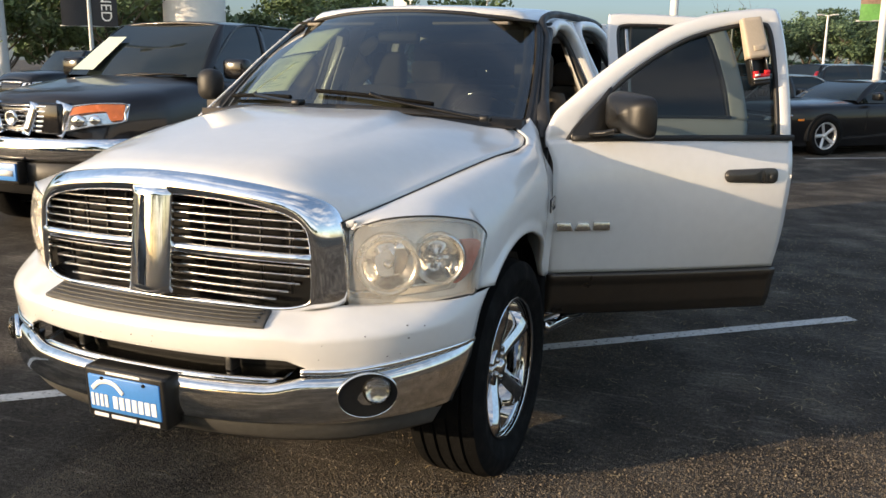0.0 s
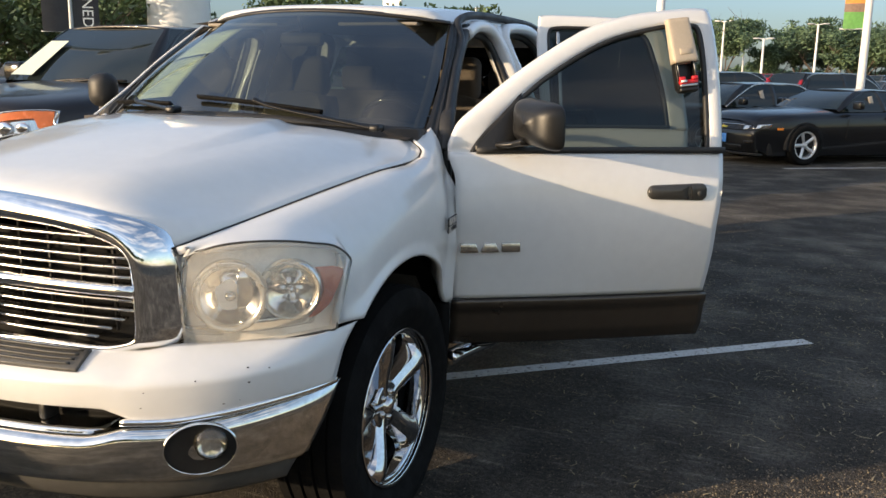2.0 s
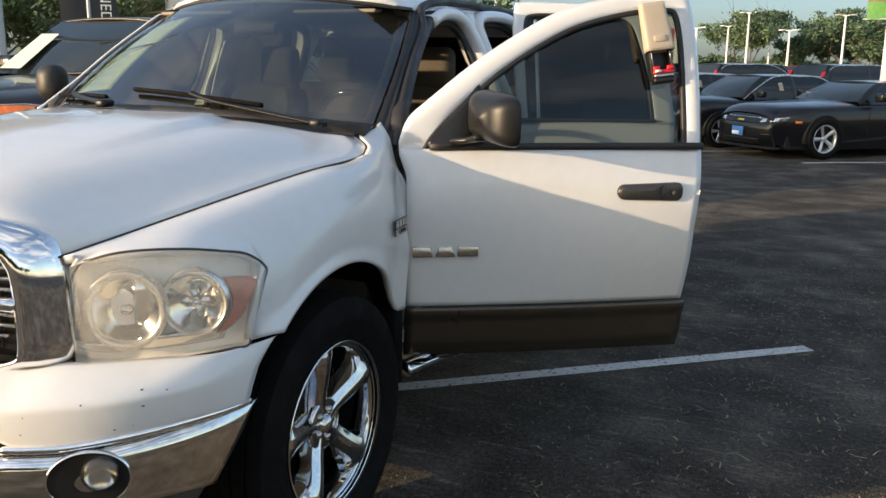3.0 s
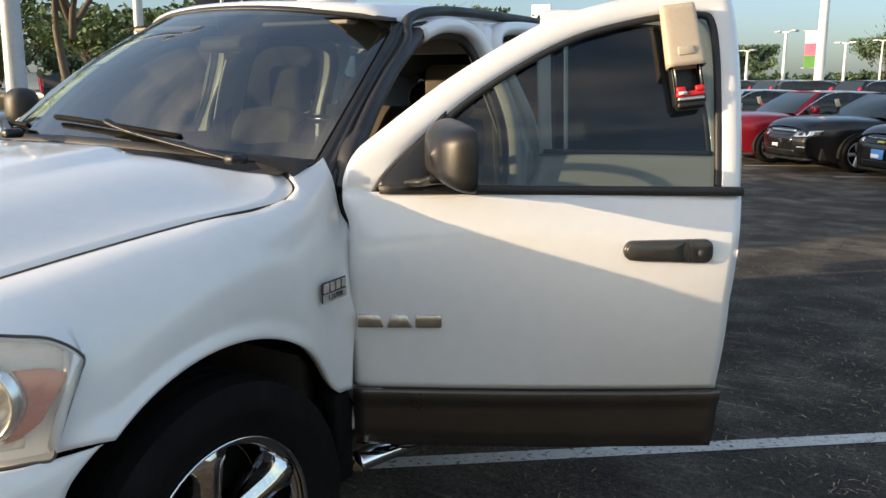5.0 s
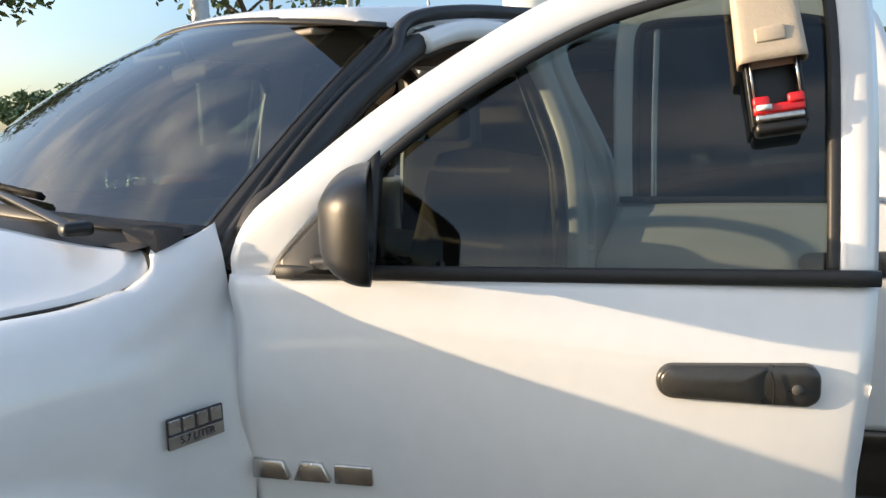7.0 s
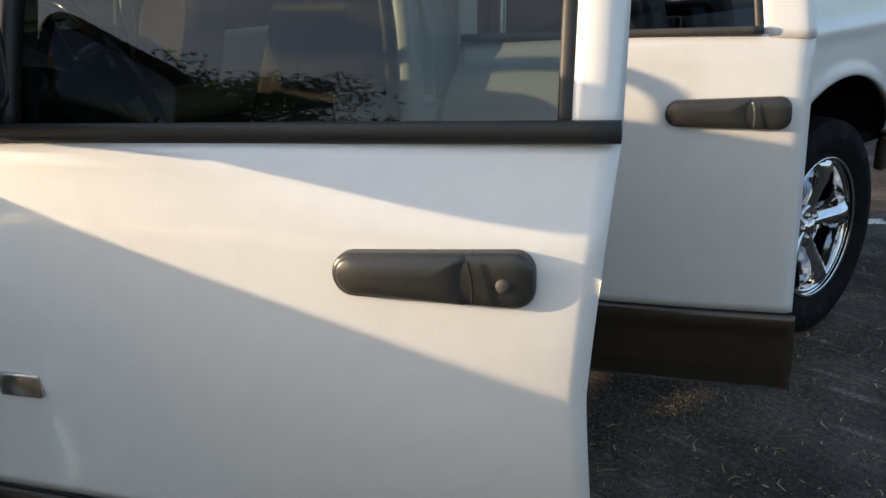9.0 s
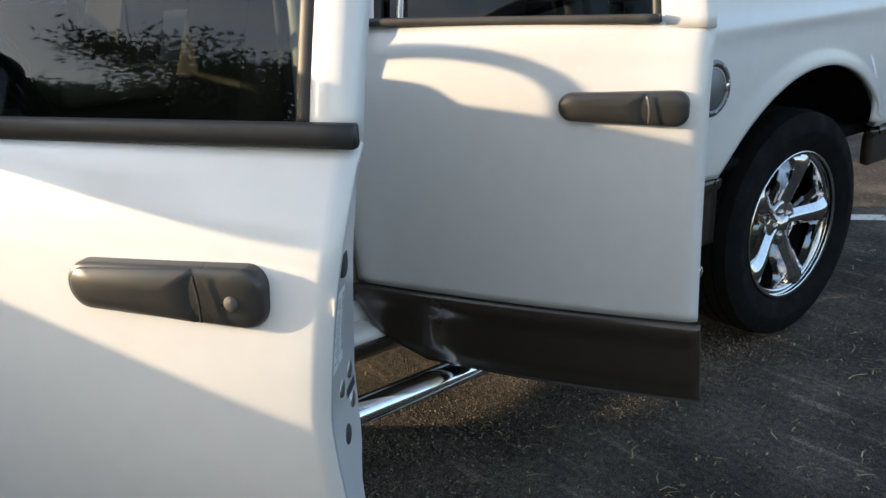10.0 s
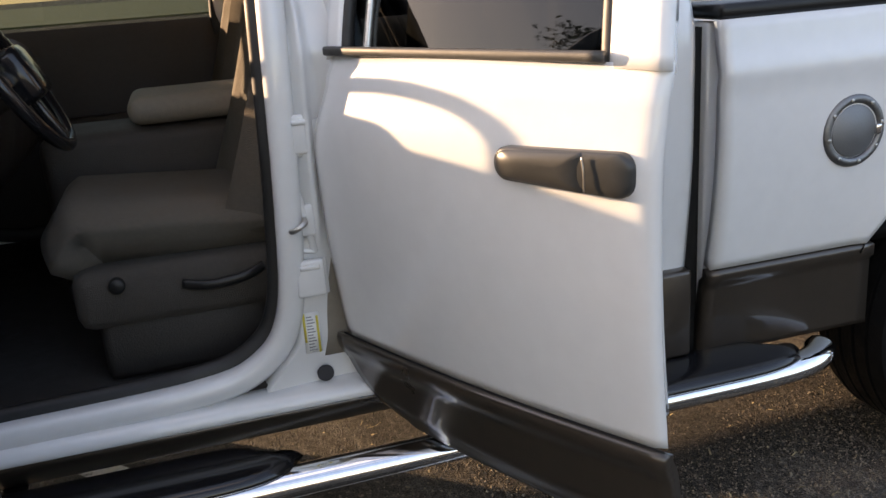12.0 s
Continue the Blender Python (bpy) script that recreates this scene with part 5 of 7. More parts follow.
# side steps
for sx in (1, -1):
    tube = sweep([(sx * 0.895, 0.565, 0.440), (sx * 0.925, 0.68, 0.445), (sx * 0.985, 0.92, 0.448), (sx * 1.010, 1.25, 0.448), (sx * 1.010, 2.2, 0.448), (sx * 1.005, 2.78, 0.448), (sx * 0.93, 2.94, 0.446)], circle(0.042, 14, 0.032), 70, up=(0, 0, 1))
    step = part("side_step", tube, CHROME, truck, "chrome oval side step tube")
    for y0, y1 in ((0.70, 1.50), (1.98, 2.78)):
        def pad(u, v, y0=y0, y1=y1, sx=sx):
            w = 0.086 * max(0.0, 1 - abs(2 * u - 1) ** 9) ** 0.5
            a = 2 * v - 1
            return (sx * (0.964 + a * w), mix(y0, y1, u) + 0.05 * a * (1 if u > 0.5 else -1) * abs(2 * u - 1) ** 6, 0.488 - 0.018 * a**4)
        thick(part("step_pad", grid(pad, 40, 10), GLOSS_BLACK, step, "black step pad"), -0.012 * sx)
    for y in (0.95, 2.60):
        part("step_bracket", sweep([(sx * 0.99, y, 0.44), (sx * 0.80, y, 0.46), (sx * 0.60, y, 0.50)], rect(0.05, 0.012, 0.3), 8, up=(0, 0, 1)), BLACK, step)


# ---- wheels ----
def wheel_meshes(scale=1.0):
    """Tyre, barrel, spoke, cap and nut for a chrome five-spoke wheel, axis along x, face towards +x."""
    prof = [(-0.100, 0.268), (-0.128, 0.290), (-0.140, 0.335), (-0.136, 0.380), (-0.122, 0.408)]
    for gx in (-0.075, -0.025, 0.025, 0.075):
        prof += [(gx - 0.030 + 0.006, 0.4155), (gx - 0.006, 0.4165), (gx - 0.005, 0.406), (gx + 0.005, 0.406), (gx + 0.006, 0.4165)]
    prof += [(0.122, 0.408), (0.133, 0.388), (0.140, 0.350), (0.1395, 0.338), (0.1365, 0.332), (0.131, 0.295), (0.112, 0.268), (0.098, 0.262)]
    tyre = lathe(prof, 72)
    barrel = lathe([(0.118, 0.262), (0.124, 0.270), (0.116, 0.272), (0.106, 0.266), (0.100, 0.258), (0.104, 0.250), (0.090, 0.246), (0.02, 0.238), (-0.08, 0.235)], 64)

    def spoke(u, v):
        a = 2 * v - 1
        k = abs(a)
        r = mix(0.036, 0.262, u) - 0.016 * smooth((u - 0.80) / 0.20) * smooth((k - 0.2) / 0.6)
        half = mix(0.046, 0.054, u) + 0.030 * smooth((u - 0.62) / 0.38) ** 1.4
        face = mix(0.078, 0.116, smooth(u * 1.1)) - 0.010 * smooth((u - 0.88) / 0.12)
        if k < 0.16:
            drop = 0.0
        elif k < 0.72:
            drop = 0.017 * (k - 0.16) / 0.56
        else:
            drop = 0.017 + 0.050 * ((k - 0.72) / 0.28)
        return (face - drop, a * half, r)

    spk = grid(spoke, 14, 20)
    cap = lathe([(0.055, 0.086), (0.072, 0.084), (0.076, 0.076), (0.074, 0.040), (0.076, 0.034), (0.088, 0.031), (0.094, 0.026), (0.097, 0.0005)], 36)
    nut = lathe([(0.058, 0.013), (0.080, 0.0125), (0.085, 0.008), (0.086, 0.0005)], 10)
    out = []
    for nm, bm, mat in (("tyre", tyre, RUBBER), ("wheel", barrel, RIM_CHROME), ("spoke", spk, RIM_CHROME), ("hub_cap", cap, RIM_CHROME), ("lug_nut", nut, CHROME_DULL), ("brake_disc", lathe([(-0.03, 0.236), (-0.02, 0.17), (0.0, 0.16), (0.005, 0.001)], 40), LINER)):
        ob = part(nm, bm, mat)
        if nm in ("spoke", "tyre"):
            sharp(ob, 28)
        out.append(ob.data)
        bpy.data.objects.remove(ob)
    return out


WHEEL_MESH = wheel_meshes()


def wheel(parent, loc, sx, turn=0.0, spin=0.0, scale=1.0, meshes=None, label="chrome five-spoke wheel"):
    tyre, barrel, spk, cap, nut, brake = meshes or WHEEL_MESH
    m = Matrix.Translation(loc) @ pose(0, 0, 0, 0, 0, turn + (0 if sx > 0 else 180)) @ Matrix.Scale(scale, 4)
    hub = share("wheel", barrel, parent, m)
    hub["label"] = label
    t = share("tyre", tyre, hub, Matrix.Identity(4))
    t["label"] = "black tyre"
    share("hub_cap", cap, hub, Matrix.Identity(4))
    share("brake_disc", brake, hub, Matrix.Identity(4))
    for i in range(5):
        a = spin + i * 72
        share("spoke", spk, hub, pose(0, 0, 0, a))
        share("lug_nut", nut, hub, pose(0, 0, 0, a + 36) @ Matrix.Translation((0, 0, 0.046)))
    return hub


for sx in (1, -1):
    wheel(truck, (sx * 0.812, 0.012, 0.4332), sx, 0, 10, 1.04)
    wheel(truck, (sx * 0.795, 3.572, 0.4332), sx, 0, -16, 1.04)


# ---- inside the cab ----
part("cab_floor", box(-0.84, 0.84, 0.45, 2.52, 0.56, 0.60), CARPET, truck, "dark carpeted floor")
part("firewall", box(-0.82, 0.82, 0.40, 0.46, 0.56, 1.38), TRIM_DARK, truck)
part("headliner", grid(lambda u, v: (mix(-0.66, 0.66, u), mix(0.97, 2.50, v), 1.805 + 0.045 * math.sin(math.pi * u) ** 0.6 * math.sin(math.pi * (0.15 + 0.7 * v))), 14, 12), TRIM_TAN, truck, "light headliner")


def dash(u, v):
    x = mix(-0.80, 0.80, u)
    prof = spline([(0, 0.36, 1.345), (0, 0.62, 1.375), (0, 0.86, 1.345), (0, 0.945, 1.26), (0, 0.93, 1.10), (0, 0.86, 0.93), (0, 0.62, 0.86)])
    p = prof(v)
    hump = 0.035 * math.exp(-((x - 0.42) / 0.20) ** 2) * math.exp(-((v - 0.33) / 0.16) ** 2)
    return (x, p.y + hump, p.z + hump)


part("dashboard", grid(dash, 30, 30), TRIM_DARK, truck, "dark brown dashboard")
torus = sweep([(0.19 * math.cos(a), 0, 0.19 * math.sin(a)) for a in [2 * math.pi * i / 16 for i in range(16)]], circle(0.016, 10), 48, True, (0, 1, 0))
torus.transform(Matrix.Translation((0.43, 1.06, 1.30)) @ pose(0, 0, 0, 28, 0, 0))
swheel = part("steering_wheel", torus, GLOSS_BLACK, truck, "black steering wheel")
hubb = box(-0.075, 0.075, -0.03, 0.05, -0.07, 0.06, 0.02)
for a in (-0.13, 0.13):
    box(min(a, 0) - 0.055 * (a < 0), max(a, 0) + 0.055 * (a > 0), -0.01, 0.012, -0.02, 0.02, 0.006, bm=hubb)
box(-0.02, 0.02, -0.01, 0.012, -0.18, -0.05, 0.006, bm=hubb)
hubb.transform(Matrix.Translation((0.43, 1.06, 1.30)) @ pose(0, 0, 0, 28, 0, 0))
part("steering_hub", hubb, GLOSS_BLACK, swheel)
part("steering_column", sweep([(0.43, 1.05, 1.29), (0.43, 0.85, 1.19)], circle(0.05, 12), 4, up=(0, 0, 1)), TRIM_DARK, truck)


def seat(x, name_label):
    def cushion(u, v):
        a = 2 * u - 1
        y = mix(1.09, 1.64, v)
        z = 0.985 + 0.045 * (1 - v) - 0.065 * abs(a) ** 4 + 0.015 * abs(a) ** 2 - 0.09 * smooth((0.14 - v) / 0.14) ** 1.5
        return (x + a * 0.262, y - 0.03 * (1 - abs(a) ** 4) * (1 - v), z)
    s = part("seat", grid(cushion, 24, 24), CLOTH, truck, name_label)
    thick(s, 0.15)
    part("seat_base", box(x - 0.245, x + 0.245, 1.16, 1.64, 0.60, 0.78, 0.025), TRIM_DARK, s)
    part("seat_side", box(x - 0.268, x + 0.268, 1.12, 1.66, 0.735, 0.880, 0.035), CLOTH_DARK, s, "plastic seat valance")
    part("seat_lever", sweep([(x + 0.270, 1.36, 0.825), (x + 0.285, 1.42, 0.817), (x + 0.285, 1.50, 0.825), (x + 0.270, 1.545, 0.84)], rect(0.022, 0.014, 0.6), 14, up=(1, 0, 0)), BLACK, s)
    part("seat_knob", disc(0.018, 16, 0.02, Matrix.Translation((x + 0.285, 1.22, 0.845)) @ pose(0, 0, 0, 0, 0, 90), rim=0.004), BLACK, s)

    def back(u, v):
        a = 2 * u - 1
        z = mix(0.90, 1.445, v)
        half = mix(0.262, 0.225, v) * (1 - 0.10 * smooth((v - 0.88) / 0.12))
        y = 1.62 + 0.17 * v - 0.035 * abs(a) ** 2.5 + 0.01 * math.sin(math.pi * v)
        return (x + a * half, y, z)
    thick(part("backrest", grid(back, 20, 20), CLOTH, s), 0.13)
    hd = box(x - 0.112, x + 0.112, 1.762, 1.872, 1.445, 1.672, 0.045, 4)
    part("headrest", hd, CLOTH, s)
    for dx in (-0.05, 0.05):
        part("headrest_post", sweep([(x + dx, 1.82, 1.40), (x + dx, 1.82, 1.48)], circle(0.007, 8), 3, up=(1, 0, 0)), STEEL, s)


seat(0.43, "beige cloth driver's seat")
seat(-0.50, "beige cloth passenger seat")
part("centre_console", box(-0.20, 0.10, 1.02, 1.62, 0.60, 1.10, 0.04, 3), TRIM_DARK, truck)
part("armrest", box(-0.20, 0.10, 1.27, 1.72, 1.105, 1.185, 0.035, 4), TRIM_TAN, truck, "tan padded armrest lid")


def bench(u, v):
    a = 2 * u - 1
    return (a * 0.72, 2.38 + 0.07 * v - 0.02 * math.cos(6 * math.pi * u), mix(0.92, 1.46, v))


# bench back and headrests take the darker cloth, shade of the deep cab included
thick(part("rear_bench", grid(bench, 30, 10), CLOTH_DARK, truck, "beige cloth rear bench, back darkened for the cab's shade"), 0.10)
part("bench_cushion", box(-0.72, 0.72, 1.98, 2.44, 0.80, 0.96, 0.04, 3), CLOTH, truck)
for x in (-0.5, 0.5):
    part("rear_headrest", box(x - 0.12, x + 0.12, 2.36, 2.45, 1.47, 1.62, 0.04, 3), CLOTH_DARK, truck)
part("inner_mirror", box(-0.115, 0.115, 0.905, 0.935, 1.70, 1.76, 0.02, 3), TRIM_DARK, truck, "rear-view mirror")
part("inner_mirror_stalk", sweep([(0, 0.92, 1.76), (0, 0.90, 1.83)], circle(0.010, 8), 3, up=(1, 0, 0)), BLACK, truck)
for sx in (1, -1):
    trim_line = [screen(1.0, f, -0.052) + Vector((0, 0.030, -0.022)) for f in (0.02, 0.3, 0.6, 0.85, 0.97)]
    part("pillar_trim", sweep([(sx * p.x, p.y, p.z) for p in trim_line], rect(0.045, 0.03, 0.5), 20, up=(sx, 0, 0.3)), TRIM_DARK, truck, "dark pillar trim")
    part("pillar_trim", sweep([(sx * 0.835, 1.69, 0.65), (sx * 0.845, 1.69, 1.20), (sx * 0.800, 1.69, 1.45), (sx * 0.66, 1.69, 1.80)], rect(0.13, 0.03, 0.5), 24, up=(sx, 0, 0.1)), TRIM_TAN, truck, "tan pillar trim")
    part("seat_belt", sweep([(sx * 0.74, 1.655, 1.62), (sx * 0.77, 1.64, 1.30), (sx * 0.79, 1.63, 0.95), (sx * 0.79, 1.62, 0.72)], rect(0.045, 0.003, 0.2), 20, up=(sx, 0, 0)), TRIM_TAN, truck, "beige seat belt")
    part("sun_visor", box(sx * 0.36 - 0.20, sx * 0.36 + 0.20, 0.965, 1.135, 1.792, 1.808, 0.006), TRIM_TAN, truck)
pdoor = thick(part("passenger_door_trim", grid(lambda u, v: (-0.845 + 0.03 * math.sin(math.pi * v), mix(0.56, 1.62, u), mix(0.60, 1.355, v)), 10, 12), TRIM_DARK, truck, "dark brown inner door panel"), 0.02)
part("door_armrest", box(-0.82, -0.73, 0.82, 1.40, 0.98, 1.04, 0.025, 3), TRIM_DARK, truck)
part("door_trim_line", sweep([(-0.812, 0.95, 1.205), (-0.812, 1.40, 1.205)], circle(0.004, 6), 3, up=(0, 0, 1)), TRIM_TAN, truck)
part("passenger_mirror", box(-1.085, -0.955, 0.67, 0.80, 1.40, 1.565, 0.055, 4), SEAL, truck, "black passenger mirror")
part("passenger_mirror_arm", box(-1.03, -0.86, 0.70, 0.77, 1.345, 1.41, 0.01), SEAL, truck)

# window sheets on the passenger side of the windscreen
sheet = thick(part("window_sheet", grid(lambda u, v: screen(0.5 + mix(-0.415, -0.20, u), mix(0.16, 0.52, v), -0.02) + Vector((0, 0.012, -0.012)), 8, 10), SHEET, truck, "pale green price sheet inside the windscreen"), 0.001)
sheet2 = thick(part("window_sheet", grid(lambda u, v: screen(0.5 + mix(-0.40, -0.19, u), mix(0.54, 0.83, v), -0.02) + Vector((0, 0.012, -0.012)), 8, 10), SHEET, truck, "pale green price sheet inside the windscreen"), 0.001)
bm = bmesh.new()
for i in range(12):
    v = 0.20 + 0.024 * i
    a, b = screen(0.12, v, -0.02), screen(0.26 - 0.03 * (i % 3), v, -0.02)
    sweep([a + Vector((0, 0.007, -0.007)), b + Vector((0, 0.007, -0.007))], rect(0.0035, 0.001, 0.1), 2, up=(0, -0.7, 0.7), bm=bm)
part("sheet_print", bm, STICKER_INK, truck, smooth=False)


# ---- key box on the front window ----
def key_box():
    kb = tagged(empty("key_lockbox"), "beige key lockbox with open red tray on door glass", "lockbox")
    m = Matrix.Translation((FRONT[0], FRONT[1], 0)) @ pose(0, 0, 0, 0, 0, -57.0) @ Matrix.Translation((-0.135, 0.948, 1.718)) @ pose(0, 0, 0, 7, -14, 0)
    kb.matrix_basis = m
    def shell(u, v):
        z = mix(-0.085, 0.098, v)
        w = mix(0.055, 0.049, v)
        d = mix(0.052, 0.036, v)
        a = 2 * math.pi * u
        c, s = math.cos(a), math.sin(a)
        return (0.028 + math.copysign(abs(c) ** 0.35, c) * d * 0.5 + 0.012 * (1 - v), math.copysign(abs(s) ** 0.35, s) * w, z)
    bm = grid(shell, 32, 12, wrap=True)
    thick(part("cover", bm, BEIGE_PLASTIC, kb), 0.004)
    part("cover_top", box(0.012, 0.046, -0.045, 0.045, 0.089, 0.101, 0.006, 3), BEIGE_PLASTIC, kb)
    part("button", box(0.058, 0.066, -0.024, 0.024, -0.055, -0.030, 0.003), BEIGE_PLASTIC, kb)
    part("tray_back", box(0.004, 0.016, -0.036, 0.036, -0.19, 0.02, 0.003), BLACK, kb)
    for y in (-0.041, 0.041):
        part("tray_side", box(0.006, 0.044, y - 0.003, y + 0.003, -0.19, -0.05, 0.002), BLACK, kb)
    tray = box(0.012, 0.056, -0.040, 0.040, -0.172, -0.156, 0.004, 2)
    box(0.046, 0.060, -0.040, -0.014, -0.160, -0.143, 0.004, 2, bm=tray)
    box(0.046, 0.060, 0.014, 0.040, -0.160, -0.143, 0.004, 2, bm=tray)
    part("tray", tray, RED_PLASTIC, kb, "red plastic tray")
    part("tray_label", box(0.0560, 0.0608, -0.036, -0.012, -0.166, -0.158), PAPER_WHITE, kb)
    part("tray_clasp", box(0.012, 0.054, -0.038, 0.038, -0.184, -0.171, 0.004, 2), STEEL, kb, "grey metal clasp under the tray")
    part("tray_edge", box(0.008, 0.050, -0.040, 0.040, -0.204, -0.183, 0.007, 2), BLACK, kb)
    for y in (-0.036, 0.036):
        part("guide_rod", sweep([(0.046, y, -0.05), (0.046, y, -0.150)], circle(0.0022, 6), 2, up=(1, 0, 0)), STEEL, kb)
    part("hook", box(-0.006, 0.008, -0.03, 0.03, 0.05, 0.10, 0.002), BEIGE_PLASTIC, kb)


key_box()

# ---- ground ----
GROUND = tagged(part("ground", grid(lambda u, v: (mix(-400, 400, u), mix(-400, 400, v), 0), 8, 8), ASPHALT, smooth=False), "dark worn asphalt car park", "ground", kind="structure")


def stripe(a, b, w=0.10, name="parking_line"):
    a, b = Vector((*a, 0.004)), Vector((*b, 0.004))
    side = (b - a).cross(Vector((0, 0, 1))).normalized() * w / 2
    bm = bmesh.new()
    bm.faces.new([bm.verts.new(p) for p in (a - side, b - side, b + side, a + side)])
    return tagged(part(name, bm, LINE_PAINT, smooth=False), "worn white painted parking line on asphalt", "parking line", "parking lines", "structure")


stripe((-3.2, -1.74), (2.30, 2.985))


# ---- other vehicles ----
def plain_wheel_meshes():
    tyre = lathe([(-0.09, 0.225), (-0.112, 0.25), (-0.112, 0.30), (-0.095, 0.330), (0.095, 0.330), (0.112, 0.30), (0.112, 0.25), (0.09, 0.225)], 36)
    rim = lathe([(0.085, 0.225), (0.098, 0.232), (0.098, 0.218), (0.07, 0.205), (-0.02, 0.20)], 36)

    def spoke(u, v):
        a = 2 * v - 1
        return (mix(0.070, 0.090, u) - 0.018 * abs(a) ** 2, a * mix(0.026, 0.034, u), mix(0.03, 0.215, u))

    back = lathe([(0.0, 0.205), (0.005, 0.0005)], 28)
    cap = lathe([(0.05, 0.05), (0.078, 0.045), (0.086, 0.02), (0.088, 0.0005)], 20)
    out = []
    for nm, bm, mat in (("tyre", tyre, RUBBER), ("rim", rim, RIM_SILVER), ("spoke", grid(spoke, 6, 6), RIM_SILVER), ("cap", cap, RIM_SILVER), ("back", back, DARK)):
        ob = part(nm, bm, mat)
        out.append(ob.data)
        bpy.data.objects.remove(ob)
    return out


PLAIN_WHEEL = plain_wheel_meshes()


def plain_wheel(parent, loc, sx, r=0.335, spin=0):
    tyre, rim, spk, cap, back = PLAIN_WHEEL
    m = Matrix.Translation(loc) @ pose(0, 0, 0, 0, 0, 0 if sx > 0 else 180) @ Matrix.Scale(r / 0.33, 4)
    hub = share("wheel", rim, parent, m)
    share("tyre", tyre, hub, Matrix.Identity(4))
    share("hub_cap", cap, hub, Matrix.Identity(4))
    share("brake_disc", back, hub, Matrix.Identity(4))
    for i in range(5):
        share("spoke", spk, hub, pose(0, 0, 0, spin + 72 * i))


def vehicle(name, label, category, at, heading, body_paint, shape, plate_mat=None, chrome_grille=True, tilt_label=None, by_wheel=False, group=""):
    """A parked vehicle. heading: degrees from -y towards -x that its nose points to. shape: its main lengths."""
    L, W, H = shape["L"], shape["W"], shape["H"]
    hood, belt, clear = shape["hood"], shape["belt"], shape.get("clear", 0.2)
    y_base, y_roof, y_rear, y_deck = shape["glass"]
    wr, fo, wb = shape.get("wheel", 0.335), shape.get("fo", 0.92), shape["wb"]
    deck = shape.get("deck", belt)
    v = tagged(empty(name), label, category, group)
    rot = Matrix.Rotation(radians(-heading), 4, "Z")
    origin = Vector((*at, 0))
    if by_wheel:
        origin -= (rot @ Vector((W / 2 - 0.12, fo, 0)))
    v.matrix_basis = Matrix.Translation(origin) @ rot
    half = W / 2
    prof = spline([(0, 0.0, hood * (0.79 if shape.get("face", True) else 0.70)), (0, 0.06, hood * 0.86), (0, 0.25, hood * 0.95), (0, y_base * 0.6, hood * 1.0), (0, y_base + 0.1, belt), (0, (y_base + y_deck) / 2, belt + 0.02), (0, y_deck, deck), (0, L - 0.15, deck - 0.03), (0, L, deck - 0.16)])
    tops = [prof(i / 80) for i in range(81)]

    def top_z(y):
        return min(tops, key=lambda p: abs(p.y - y)).z

    def plan(y):
        f, r = smooth(y / 0.75), smooth((L - y) / 0.6)
        return half * (0.80 + 0.20 * f**0.7) * (0.88 + 0.12 * r)

    def body(u, w):
        y = L * (0.5 - 0.5 * math.cos(math.pi * u)) if shape.get("even") is None else L * u
        zt, hw = top_z(y), plan(y)
        zb = clear + 0.10 * (1 - smooth(y / 0.5)) + 0.12 * (1 - smooth((L - y) / 0.6))
        a = abs(2 * w - 1)
        s = 1 if w >= 0.5 else -1
        if a > 0.42:
            k = (a - 0.42) / 0.58
            z = mix(zt - 0.06, zb, k)
            x = hw * (1 - 0.05 * (1 - k) ** 3 - 0.07 * k**3 + 0.012 * math.sin(math.pi * k * 2))
        else:
            k = a / 0.42
            z = zt + 0.035 * (1 - k * k) - 0.06 * k**4
            x = hw * 0.95 * k
        return (s * x, y + 0.05 * (a**2 - 0.5) * (1 - smooth(y / 0.3)) + shape.get("nose", 0.0) * (x / half) ** 2 * (1 - smooth(y / 1.1)), z)

    part("body", grid(body, 40, 32), body_paint, v)
    part("underbody", box(-half * 0.86, half * 0.86, 0.25, L - 0.25, clear, clear + 0.25, 0.03), DARK, v)
    z_low = clear + 0.04

    def nose(s, z, lift=0.0):
        """A point of the curved nose: s runs from the middle (0) to the corner (1) and on along the flank."""
        x, k = 0.795 * half * min(1.0, abs(s)), min(1.0, abs(s))
        f = (z - z_low) / (hood * 0.80 - z_low)
        y = -0.105 + 0.115 * k**3 + 0.085 * smooth((f - 0.62) / 0.38) - 0.018 * math.sin(math.pi * f) + 0.045 * smooth((0.30 - f) / 0.30)
        if abs(s) > 1:
            y += (abs(s) - 1) * 0.75 * half
            x = plan(max(0.0, y)) * 0.985
            return (math.copysign(x + lift, s), y - lift * 0.4, z)
        return (math.copysign(x + 0.5 * lift * k, s), y - lift, z)

    def on_nose(name, s0, s1, z0, z1, mat, lift, owner, note="", rise=0.0, deep=0.02, n=12):
        ob = part(name, grid(lambda u, w: nose(mix(s0, s1, u), mix(z0, z1, w) + rise * u, lift), n, 4), mat, owner, note)
        return thick(ob, deep, 0.0)

    if shape.get("face", True):
        thick(part("front_face", grid(lambda u, w: nose(mix(-1.04, 1.04, u), mix(z_low, hood * 0.80 - 0.05 * abs(2 * u - 1) ** 4, w)), 28, 14), body_paint, v), 0.02, 0.0)
    roof_hw, base_hw = half * 0.66, half * 0.89

    def side(sx):
        def fn(u, w):
            lo = Vector((sx * base_hw, mix(y_base + 0.12, y_deck - 0.06, u), belt - 0.03))
            hi = Vector((sx * roof_hw, mix(y_roof + 0.02, y_rear - 0.02, u), H - 0.045))
            p = lo.lerp(hi, w)
            p.x += sx * 0.03 * math.sin(math.pi * w)
            return p
        return fn

